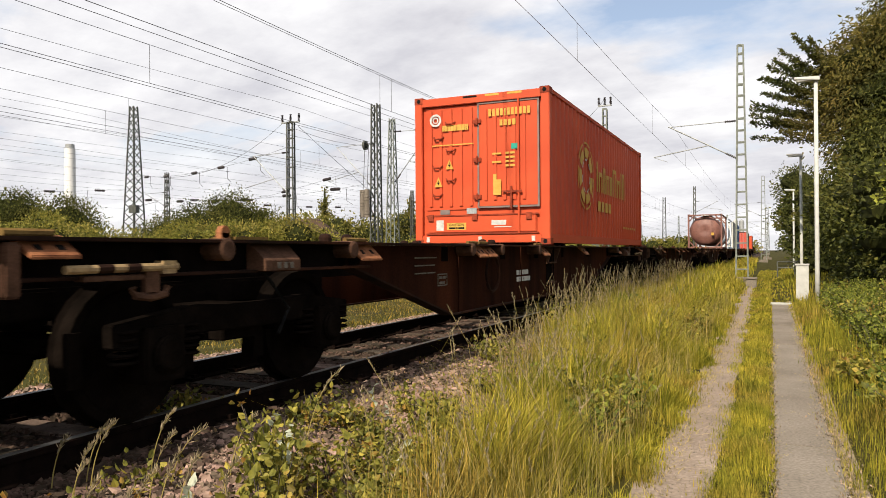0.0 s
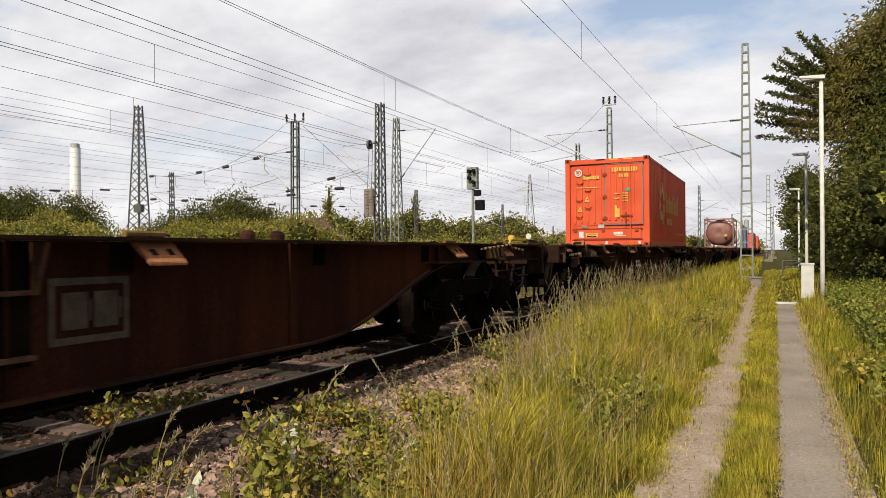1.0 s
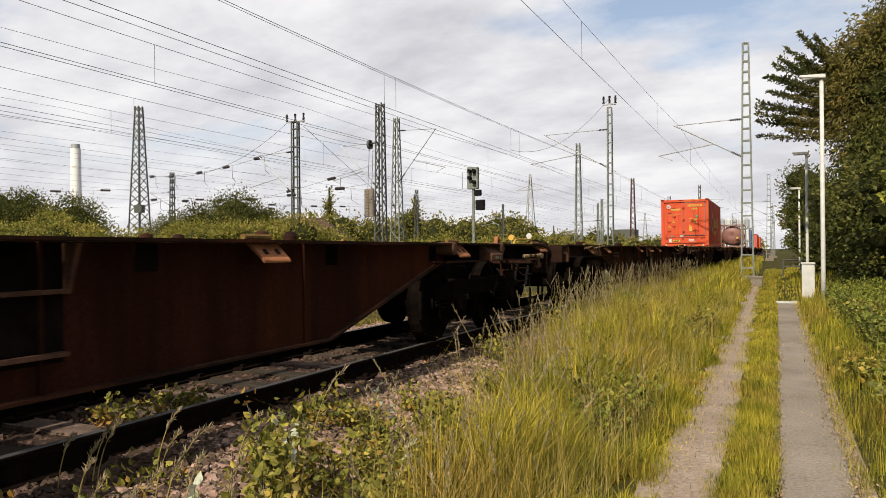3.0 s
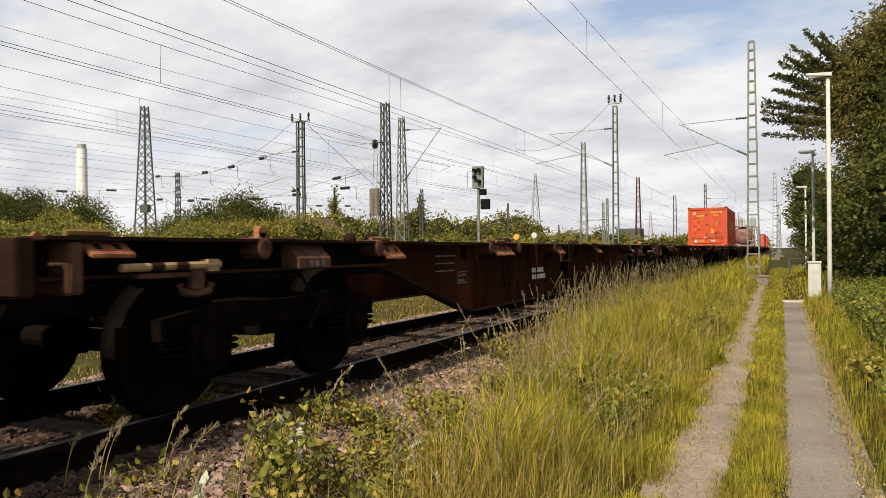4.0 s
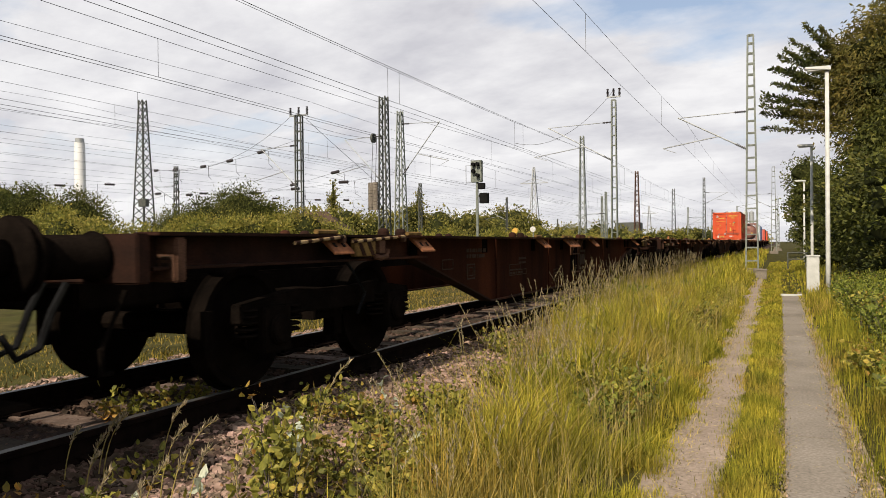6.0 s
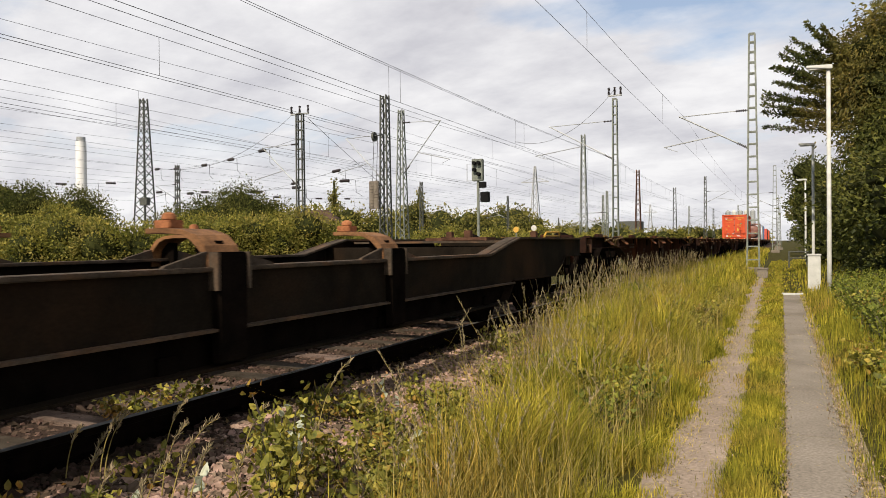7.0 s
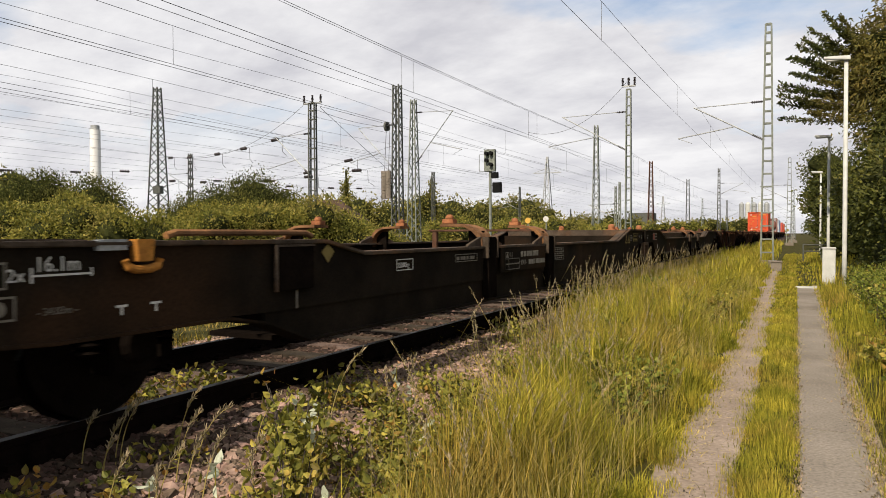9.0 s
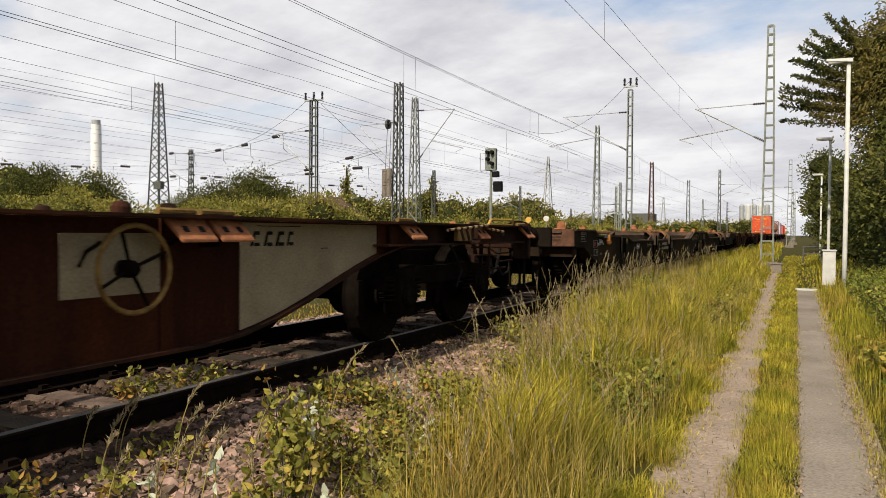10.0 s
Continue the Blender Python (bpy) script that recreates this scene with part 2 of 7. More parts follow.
# ---- mesh tools ----


class Shape:
    """Collects boxes, tubes, prisms and loose faces for one mesh."""

    def __init__(self):
        self.v, self.f = [], []

    def add(self, verts, faces):
        k = len(self.v)
        self.v += [tuple(p) for p in verts]
        self.f += [tuple(i + k for i in f) for f in faces]
        return self

    def box(self, x0, x1, y0, y1, z0, z1):
        vs = [(x, y, z) for z in (z0, z1) for y in (y0, y1) for x in (x0, x1)]
        return self.add(vs, [(0, 2, 3, 1), (4, 5, 7, 6), (0, 1, 5, 4), (2, 6, 7, 3), (0, 4, 6, 2), (1, 3, 7, 5)])

    def prism(self, outline, x0, x1):
        """outline: (y, z) points, extruded along x."""
        n = len(outline)
        vs = [(x0, y, z) for y, z in outline] + [(x1, y, z) for y, z in outline]
        fs = [tuple(range(n))[::-1], tuple(range(n, 2 * n))]
        fs += [(i, (i + 1) % n, n + (i + 1) % n, n + i) for i in range(n)]
        return self.add(vs, fs)

    def strip(self, line, x0, x1):
        """A plate between two edges: line holds (y, low z, high z); one closed piece from x0 to x1."""
        n = len(line)
        vs = []
        for y, lo, hi in line:
            vs += [(x0, y, lo), (x1, y, lo), (x1, y, hi), (x0, y, hi)]
        fs = [(0, 1, 2, 3), tuple(4 * (n - 1) + i for i in (3, 2, 1, 0))]
        for k in range(n - 1):
            a = 4 * k
            fs += [(a + i, a + (i + 1) % 4, a + 4 + (i + 1) % 4, a + 4 + i) for i in range(4)]
        return self.add(vs, fs)

    def tube(self, pts, r, n=6, r2=None, caps=True, radii=None):
        pts = [Vector(p) for p in pts]
        vs, fs = [], []
        for i, p in enumerate(pts):
            d = (pts[min(i + 1, len(pts) - 1)] - pts[max(i - 1, 0)]).normalized()
            a = d.cross(Vector((0, 0, 1)) if abs(d.z) < 0.9 else Vector((1, 0, 0))).normalized()
            b = d.cross(a)
            q = i / max(1, len(pts) - 1)
            rr = radii[i] if radii else r if r2 is None else r + (r2 - r) * q
            for k in range(n):
                t = 2 * math.pi * (k + 0.5) / n
                vs.append(p + a * rr * math.cos(t) + b * rr * math.sin(t))
        for i in range(len(pts) - 1):
            for k in range(n):
                fs.append((i * n + k, i * n + (k + 1) % n, (i + 1) * n + (k + 1) % n, (i + 1) * n + k))
        if caps:
            fs.append(tuple(range(n))[::-1])
            fs.append(tuple(range((len(pts) - 1) * n, len(pts) * n)))
        return self.add(vs, fs)

    def lathe(self, rings, axis="x", n=20, at=(0, 0, 0)):
        """rings: (along, radius)."""
        vs, fs = [], []
        for s, r in rings:
            for k in range(n):
                t = 2 * math.pi * k / n
                c, d = r * math.cos(t), r * math.sin(t)
                p = {"x": (s, c, d), "y": (c, s, d), "z": (c, d, s)}[axis]
                vs.append((p[0] + at[0], p[1] + at[1], p[2] + at[2]))
        for i in range(len(rings) - 1):
            for k in range(n):
                fs.append((i * n + k, i * n + (k + 1) % n, (i + 1) * n + (k + 1) % n, (i + 1) * n + k))
        fs += [tuple(range(n)), tuple(range((len(rings) - 1) * n, len(rings) * n))]
        return self.add(vs, fs)

    def beam(self, a, b, w, h=None):
        return self.tube([a, b], w * 0.7071, 4)

    def mesh(self, name, mat, bevel=0.0, smooth=False):
        me = bpy.data.meshes.new(name)
        me.from_pydata(self.v, [], self.f)
        bm = bmesh.new()
        bm.from_mesh(me)
        bmesh.ops.recalc_face_normals(bm, faces=bm.faces)
        if bevel:
            es = [e for e in bm.edges if e.is_manifold and e.calc_face_angle(0) > 0.6]
            bmesh.ops.bevel(bm, geom=es, offset=bevel, segments=2, affect="EDGES", clamp_overlap=True)
        bm.to_mesh(me)
        bm.free()
        if smooth:
            me.polygons.foreach_set("use_smooth", [True] * len(me.polygons))
        me.materials.append(mat)
        return me


def part(name, shape, mat, parent=None, label="", at=(0, 0, 0), bevel=0.0, smooth=False):
    """One mesh object, under parent if given. shape: a Shape or a mesh to share."""
    me = shape if isinstance(shape, bpy.types.Mesh) else shape.mesh(name, mat, bevel, smooth)
    ob = new(name, me)
    if parent is not None:
        ob.parent = parent
    ob.location = at
    if label:
        tagged(ob, label)
    return ob


def thing(name, label, category, at=(0, 0, 0), group="", kind=""):
    e = new(name)
    e.empty_display_size = 0.2
    e.location = at
    return tagged(e, label, category, group, kind)


def raw_mesh(name, verts, faces, mat):
    """A mesh from numpy arrays, all faces with the same number of corners."""
    me = bpy.data.meshes.new(name)
    n, k = faces.shape
    me.vertices.add(len(verts))
    me.vertices.foreach_set("co", np.ascontiguousarray(verts, dtype=np.float32).ravel())
    me.loops.add(n * k)
    me.loops.foreach_set("vertex_index", np.ascontiguousarray(faces, dtype=np.int32).ravel())
    me.polygons.add(n)
    me.polygons.foreach_set("loop_start", np.arange(0, n * k, k, dtype=np.int32))
    me.polygons.foreach_set("loop_total", np.full(n, k, dtype=np.int32))
    me.update()
    me.validate()
    me.shade_flat()
    me.materials.append(mat)
    return me


def text_part(name, words, size, mat, parent, at, turn=(90, 0, 90), label="", sx=1.0):
    """Lettering as a thin mesh, facing +x unless turned."""
    cu = bpy.data.curves.new(name, "FONT")
    cu.body, cu.size, cu.extrude, cu.resolution_u = words, size, 0.0015, 2
    tmp = bpy.data.objects.new(name, cu)
    me = bpy.data.meshes.new_from_object(tmp)
    bpy.data.objects.remove(tmp)
    me.materials.clear()
    me.materials.append(mat)
    ob = new(name, me)
    ob.parent = parent
    ob.matrix_local = pose(*at, *turn) @ Matrix.Diagonal((sx, 1, 1, 1))
    if label:
        tagged(ob, label)
    return ob


rng = np.random.default_rng(7)

# ---- ground ----
TRACK_X, RAIL_Z = -4.476, 0.53


def ground_z(x, y):
    """Height of the ground: path at zero, track bed raised, yard a little lower."""
    x = np.asarray(x, float)
    z = np.interp(x, [-60, -12, -7.4, -6.4, -5.9, -3.15, -2.5, -1.7, -0.95, 0.7, 2.2, 4, 60], [0.05, 0.1, 0.14, 0.24, 0.34, 0.34, 0.19, 0.09, 0.0, 0.0, 0.06, 0.15, 0.2])
    return z


def build_ground():
    xs = [-1800, -600, -200, -100, -60, -30, -18, -12, -9, -8, -7.4, -6.9, -6.4, -5.9, -5, -4, -3.15, -2.8, -2.5, -2.1, -1.7, -1.3, -0.95, -0.5, 0, 0.44, 0.58, 1.2, 1.7, 2.2, 3, 4, 7, 12, 30, 80, 300, 1800]
    ys = [-1800, -300, -60, -20, -5, 0, 2, 4, 6, 8, 10, 13, 16, 20, 25, 30, 40, 60, 100, 160, 300, 700, 1800]
    sh = Shape()
    for y in ys:
        for x in xs:
            sh.v.append((x, y, float(ground_z(x, y)) + (0.02 * math.sin(x * 3.1 + y * 1.7) if abs(x) < 12 and -5 < y < 60 and not -1.1 < x < 0.9 else 0)))
    n = len(xs)
    mats = []
    for j in range(len(ys) - 1):
        for i in range(n - 1):
            sh.f.append((j * n + i, j * n + i + 1, (j + 1) * n + i + 1, (j + 1) * n + i))
            mats.append(1 if -7.0 < xs[i] and xs[i + 1] <= -2.05 else 2 if 0.40 < xs[i] < 0.5 and ys[j] >= -20 and ys[j + 1] <= 25 else 0)
    me = bpy.data.meshes.new("ground")
    me.from_pydata(sh.v, [], sh.f)
    me.materials.append(SOIL)
    me.materials.append(BALLAST)
    me.materials.append(DIRT)
    me.polygons.foreach_set("material_index", mats)
    tagged(new("ground", me), "grassy railway verge with a raised bed of crushed stone", "ground", kind="structure")


build_ground()


def build_path():
    """The trodden dirt path, with ragged edges."""
    r = random.Random(3)
    ys = [-10 + 0.22 * i for i in range(245)]
    sh = Shape()
    for y in ys:
        d = 0.010 * max(0, y - 6)
        w = 1 - 0.35 * max(0, min(1, (y - 22) / 18))
        l, rr = -0.98 - d + 0.035 * math.sin(y * 2.1) + r.uniform(-0.015, 0.015), -0.20 - d + 0.04 * math.sin(y * 1.7 + 1) + r.uniform(-0.015, 0.015)
        c = (l + rr) / 2
        l, rr = c + (l - c) * w, c + (rr - c) * w
        for k in range(5):
            q = k / 4
            sh.v.append((l + (rr - l) * q, y, 0.012 - 0.018 * math.sin(math.pi * q) * 0.4 + (-0.03 if k in (0, 4) else 0)))
    for j in range(len(ys) - 1):
        for k in range(4):
            sh.f.append((j * 5 + k, j * 5 + k + 1, j * 5 + k + 6, j * 5 + k + 5))
    tagged(part("footpath", sh, DIRT, smooth=True), "narrow trodden sandy path through the grass", "path", kind="structure")


build_path()


def build_slabs():
    root = thing("pavement", "strip of weathered concrete slabs beside the path", "pavement", kind="structure")
    r = random.Random(5)
    y = -9.6
    while y < 23:
        ln = r.choice((2.9, 3.3, 3.0, 3.6))
        y1 = min(y + ln, 23.05)
        me = Shape().box(0.020, 0.455, y, y1 - 0.025, -0.06, 0.022 + r.uniform(-0.006, 0.006)).mesh("slab", CONCRETE, 0.008)
        part("slab", me, CONCRETE, root)
        y = y1
    part("edge_stone", Shape().box(-0.02, 0.54, 23.08, 23.3, -0.05, 0.06), PALE_PAINT, root, "pale concrete end stone", bevel=0.01)


build_slabs()


def build_track():
    root = thing("railway_track", "single track of rusty rails on worn sleepers", "railway track", kind="structure")
    prof = [(-0.075, 0), (0.075, 0), (0.075, 0.012), (0.012, 0.03), (0.012, 0.125), (0.036, 0.135), (0.036, 0.165), (0.03, 0.172), (-0.03, 0.172), (-0.036, 0.165), (-0.036, 0.135), (-0.012, 0.125), (-0.012, 0.03), (-0.075, 0.012)]
    for side in (-1, 1):
        sh = Shape()
        n = len(prof)
        for y in (-60, 400):
            sh.v += [(TRACK_X + side * 0.7535 + x, y, RAIL_Z - 0.172 + z) for x, z in prof]
        sh.f = [(i, (i + 1) % n, n + (i + 1) % n, n + i) for i in range(n)]
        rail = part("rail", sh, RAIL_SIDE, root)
        part("running_surface", Shape().box(TRACK_X + side * 0.7535 - 0.027, TRACK_X + side * 0.7535 + 0.027, -60, 400, RAIL_Z - 0.001, RAIL_Z + 0.003), RAIL_TOP, rail, "polished top of the rail")
    sleeper = Shape().box(-1.3, 1.3, -0.13, 0.13, -0.12, 0.02).mesh("sleeper", SLEEPER, 0.015)
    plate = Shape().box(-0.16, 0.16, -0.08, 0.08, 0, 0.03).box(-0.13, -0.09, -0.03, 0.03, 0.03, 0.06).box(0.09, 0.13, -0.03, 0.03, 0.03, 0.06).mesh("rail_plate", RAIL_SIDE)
    for i in range(70):
        y = -2 + 0.62 * i
        s = part("sleeper", sleeper, SLEEPER, root, at=(TRACK_X, y, 0.345))
        if i < 30:
            for side in (-1, 1):
                part("rail_plate", plate, RAIL_SIDE, s, at=(side * 0.7535, 0, 0.018))


build_track()

# ---- train ----
# Local space of a wagon: y forward from its rear buffer plane, z from the rail head, x from the track centre.
DECK = 1.16


def advance(t):
    """Metres the train has gone after t seconds."""
    return 9.72 * t + 0.04 * t * t


WHEELSETS, TRAIN = [], []


def bogie_meshes():
    w = Shape()
    for s in (-1, 1):
        w.lathe([(s * 0.66, 0.46), (s * 0.68, 0.485), (s * 0.70, 0.46), (s * 0.80, 0.455), (s * 0.80, 0.40), (s * 0.77, 0.37), (s * 0.77, 0.16), (s * 0.83, 0.12), (s * 0.83, 0.02)], "x", 24)
    w.lathe([(-0.9, 0.08), (0.9, 0.08)], "x", 10)
    wheel = w.mesh("wheelset", RUST_SHADED)
    side = Shape().prism([(-1.25, 0.52), (-1.25, 0.66), (-0.6, 0.74), (-0.3, 0.72), (0.3, 0.72), (0.6, 0.74), (1.25, 0.66), (1.25, 0.52), (0.9, 0.52), (0.5, 0.55), (0.2, 0.54), (-0.2, 0.54), (-0.5, 0.55), (-0.9, 0.52)], -0.05, 0.05).mesh("side_frame", RUST_SHADED, 0.01)
    guard = Shape().box(-0.02, 0.02, -0.05, 0.05, 0.3, 0.62).mesh("rail_guard", RUST_SHADED)
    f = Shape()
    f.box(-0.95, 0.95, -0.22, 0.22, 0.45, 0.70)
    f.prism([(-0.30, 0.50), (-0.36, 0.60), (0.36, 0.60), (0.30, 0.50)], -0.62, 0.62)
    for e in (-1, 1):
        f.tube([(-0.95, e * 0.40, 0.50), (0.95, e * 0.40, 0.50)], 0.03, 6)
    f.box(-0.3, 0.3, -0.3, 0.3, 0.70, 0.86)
    frame_mesh = f.mesh("bogie_frame", RUST_SHADED, 0.01)
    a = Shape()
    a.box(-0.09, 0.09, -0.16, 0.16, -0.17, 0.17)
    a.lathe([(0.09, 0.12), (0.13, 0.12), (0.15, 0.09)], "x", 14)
    axlebox = a.mesh("axle_box", RUST_SHADED, 0.012)
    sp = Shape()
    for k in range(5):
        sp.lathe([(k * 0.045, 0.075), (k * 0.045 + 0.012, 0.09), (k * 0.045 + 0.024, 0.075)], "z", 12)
    spring = sp.mesh("spring", RUST_SHADED)
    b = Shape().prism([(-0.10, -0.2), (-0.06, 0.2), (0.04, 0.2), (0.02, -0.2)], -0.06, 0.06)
    shoe = b.mesh("brake_shoe", RUST_SHADED)
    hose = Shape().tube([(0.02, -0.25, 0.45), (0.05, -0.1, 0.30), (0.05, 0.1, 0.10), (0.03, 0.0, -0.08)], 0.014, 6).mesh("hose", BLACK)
    return wheel, frame_mesh, axlebox, spring, shoe, hose, side, guard


BOGIE = bogie_meshes()


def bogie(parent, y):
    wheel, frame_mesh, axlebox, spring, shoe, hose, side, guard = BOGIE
    b = part("bogie", frame_mesh, RUST_SHADED, parent, at=(0, y, 0))
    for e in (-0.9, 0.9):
        part("wheelset", wheel, RUST_SHADED, b, at=(0, e, 0.46))
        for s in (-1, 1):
            part("axle_box", axlebox, RUST_SHADED, b, at=(s * 1.02, e, 0.46))
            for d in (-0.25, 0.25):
                part("spring", spring, RUST_SHADED, b, at=(s * 1.02, e + d, 0.42))
            part("brake_shoe", shoe, RUST_SHADED, b, at=(s * 0.75, e * 0.42, 0.46))
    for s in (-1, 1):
        part("side_frame", side, RUST_SHADED, b, at=(s * 1.01, 0, 0))
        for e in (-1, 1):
            part("rail_guard", guard, RUST_SHADED, b, at=(s * 0.85, e * 1.35, 0))
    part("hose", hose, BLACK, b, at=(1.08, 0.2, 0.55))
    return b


def buffer_mesh(front):
    d = 1 if front else -1
    sh = Shape()
    sh.lathe([(0, 0.14), (d * 0.03, 0.15), (d * 0.06, 0.125), (d * 0.34, 0.125), (d * 0.35, 0.115), (d * 0.36, 0.10), (d * 0.44, 0.10)], "y", 18)
    sh.lathe([(d * 0.44, 0.12), (d * 0.455, 0.21), (d * 0.475, 0.225), (d * 0.495, 0.20)], "y", 22)
    return sh.mesh("buffer", RUST_SHADED, 0, True)


BUFFER = {True: buffer_mesh(True), False: buffer_mesh(False)}


def wagon_ends(root, length, mat, steps=True, block=0.34, wide=1.24):
    """Headstocks, buffers, couplings, air hoses, shunter's steps and handrails at both ends."""
    for front in (False, True):
        d = 1 if front else -1
        y = length - 0.5 if front else 0.5
        y0, y1 = sorted((y, y - d * 0.10))
        hs = part("headstock", Shape().box(-1.2, 1.2, y0, y1, 0.86, DECK - 0.01), mat, root, bevel=0.01)
        for s in (-1, 1):
            if front:
                part("end_plate", Shape().box(*sorted((s * 1.02, s * 1.24)), y - 0.09, y + 0.012, 0.72, DECK + 0.03), RUST, hs, bevel=0.01)
            else:
                part("end_block", Shape().box(*sorted((s * 0.97, s * wide)), y + block - 0.09, y + block, 0.86, DECK - 0.03), RUST_PALE, hs, bevel=0.012)
                for j in range(2):
                    for k in range(2):
                        part("marking", Shape().box(*sorted((s * (1.02 + 0.10 * k), s * (1.10 + 0.10 * k))), y + block - 0.094, y + block - 0.089, 0.95 + 0.045 * j, 0.975 + 0.045 * j), FAINT, hs)
                part("block_web", Shape().box(*sorted((s * 0.80, s * 0.97)), y - 0.01, y + block, 0.90, DECK - 0.04), RUST_SHADED, hs)
            part("buffer", BUFFER[front], RUST_SHADED, root, at=(s * 0.875, y, 1.02))
            hook = Shape().tube([(s * 1.05, y - d * 0.05, 0.82), (s * 1.05, y + d * 0.12, 0.50), (s * 1.05, y + d * 0.12, 0.36), (s * 1.05, y + d * 0.05, 0.36)], 0.02, 6)
            part("shunter_handle", hook, RUST_SHADED, root)
        c = Shape()
        c.tube([(0, y, 1.0), (0, y + d * 0.3, 1.0), (0.02, y + d * 0.48, 0.9)], 0.05, 8)
        c.tube([(-0.09, y + d * 0.2, 0.98), (-0.09, y + d * 0.34, 0.75), (0.09, y + d * 0.34, 0.75), (0.09, y + d * 0.2, 0.98)], 0.022, 6)
        part("screw_coupling", c, RUST_SHADED, root)
        for hx in (-0.45, 0.42, 0.62):
            h = Shape().tube([(hx, y, 0.86), (hx, y + d * 0.10, 0.70), (hx, y + d * 0.18, 0.50), (hx - 0.06, y + d * 0.28, 0.44), (hx - 0.12, y + d * 0.33, 0.58)], 0.024, 7)
            part("air_hose", h, BLACK, root)
        if steps and front:
            st = Shape()
            for x in (0.95, 1.15):
                st.box(x - 0.012, x + 0.012, y - 0.01, y + 0.04, 0.32, 0.84)
            st.box(0.88, 1.22, y - 0.05, y + 0.34, 0.30, 0.33)
            part("shunter_step", st, RUST_SHADED, root, bevel=0.004)
            rl = Shape().tube([(1.0, y - 0.92, DECK - 0.03), (1.0, y - 0.85, DECK + 0.05), (1.0, y - 0.80, DECK + 0.07), (1.0, y - 0.10, DECK + 0.08), (1.0, y - 0.05, DECK + 0.06), (1.0, y - 0.01, DECK - 0.03)], 0.015, 8)
            rl.tube([(1.0, y - 0.92, DECK + 0.012), (1.0, y - 0.01, DECK + 0.012)], 0.012, 6)
            part("handrail", rl, YELLOW, root, "yellow shunter's handrail")


def spigot_bracket(root, y, w, mat, side=1, drop=0.10):
    """A sloped container bearer hung on the edge of the deck, with its hinge rod and two square holes."""
    x, x1 = side * 1.12, side * 1.275
    top, low = DECK + 0.012, DECK - 0.045 - drop
    vs = [(x, y, top), (x1, y, low), (x1, y, low - 0.02), (x, y, top - 0.05)]
    vs += [(a, y + w, c) for a, b, c in vs]
    sh = Shape().add(vs, [(0, 1, 2, 3), (4, 7, 6, 5), (0, 4, 5, 1), (1, 5, 6, 2), (2, 6, 7, 3), (3, 7, 4, 0)])
    bearer = part("container_bearer", sh, mat, root, bevel=0.004)
    q = 0.62
    cx, cz = x + (x1 - x) * q + side * 0.003, top + (low - top) * q + 0.004
    hx, hz = (x1 - x) * 0.10, (low - top) * 0.10
    for k in (0.28, 0.72):
        yy = y + w * k
        vs = [(cx - hx, yy - 0.02, cz - hz), (cx + hx, yy - 0.02, cz + hz), (cx + hx, yy + 0.02, cz + hz), (cx - hx, yy + 0.02, cz - hz)]
        part("square_hole", Shape().add(vs + [(p[0], p[1], p[2] - 0.006) for p in vs], [(0, 1, 2, 3), (7, 6, 5, 4), (0, 4, 5, 1), (1, 5, 6, 2), (2, 6, 7, 3), (3, 7, 4, 0)]), BLACK, bearer)
    rod = Shape().tube([(side * 1.13, y - 0.05, DECK + 0.02), (side * 1.13, y + w * 0.8, DECK + 0.02)], 0.022, 8)
    part("hinge_rod", rod, YELLOW_DIRTY if mat is RUST_ORANGE else RUST, bearer)
    return bearer


def pale_bracket(root, y, w, side=1):
    """A folded end stop: a slanted top plate over a small upright face."""
    x, x1 = side * 1.10, side * 1.27
    vs = [(x, y, DECK), (x1, y, DECK - 0.14), (x1, y, DECK - 0.215), (x, y, DECK - 0.215)]
    vs += [(x, y + w, DECK), (x1, y + w * 0.9, DECK - 0.14), (x1, y + w * 0.9, DECK - 0.215), (x, y + w, DECK - 0.215)]
    br = part("end_stop", Shape().add(vs, [(0, 1, 2, 3), (4, 7, 6, 5), (0, 4, 5, 1), (1, 5, 6, 2), (2, 6, 7, 3), (3, 7, 4, 0)]), RUST_PALE, root, "folded rusty end stop", bevel=0.004)
    for k in range(3):
        part("marking", Shape().box(*sorted((x1, x1 + side * 0.003)), y + w * (0.30 + 0.16 * k), y + w * (0.30 + 0.16 * k) + 0.04, DECK - 0.20, DECK - 0.155), MARK, br)
    return br


def striped_rod(root, y0, z0, y1, z1, side=1):
    """A lock rod painted in worn pale and dark bands."""
    n = max(4, round((y1 - y0) / 0.075))
    p = [Vector((side * 1.25, y0 + (y1 - y0) * k / n, z0 + (z1 - z0) * k / n)) for k in range(n + 1)]
    rod = part("lock_rod", Shape().tube([p[0], p[-1]], 0.015, 8), HANDLE, root, "worn pale lock rod with dark bands")
    for k in range(0, n, 2):
        part("band", Shape().tube([p[k], p[k].lerp(p[k + 1], 0.8)], 0.0165, 8), RUST, rod)
    part("rod_eye", Shape().box(*sorted((side * 1.20, side * 1.262)), y1 - 0.03, y1 + 0.02, z1 - 0.05, z1 + 0.015), RUST_PALE, rod, bevel=0.006)


def spigot(root, x, y, z=DECK):
    sh = Shape().lathe([(0, 0.065), (0.06, 0.065), (0.09, 0.05), (0.10, 0.02)], "z", 12, (x, y, z))
    part("container_spigot", sh, RUST, root)


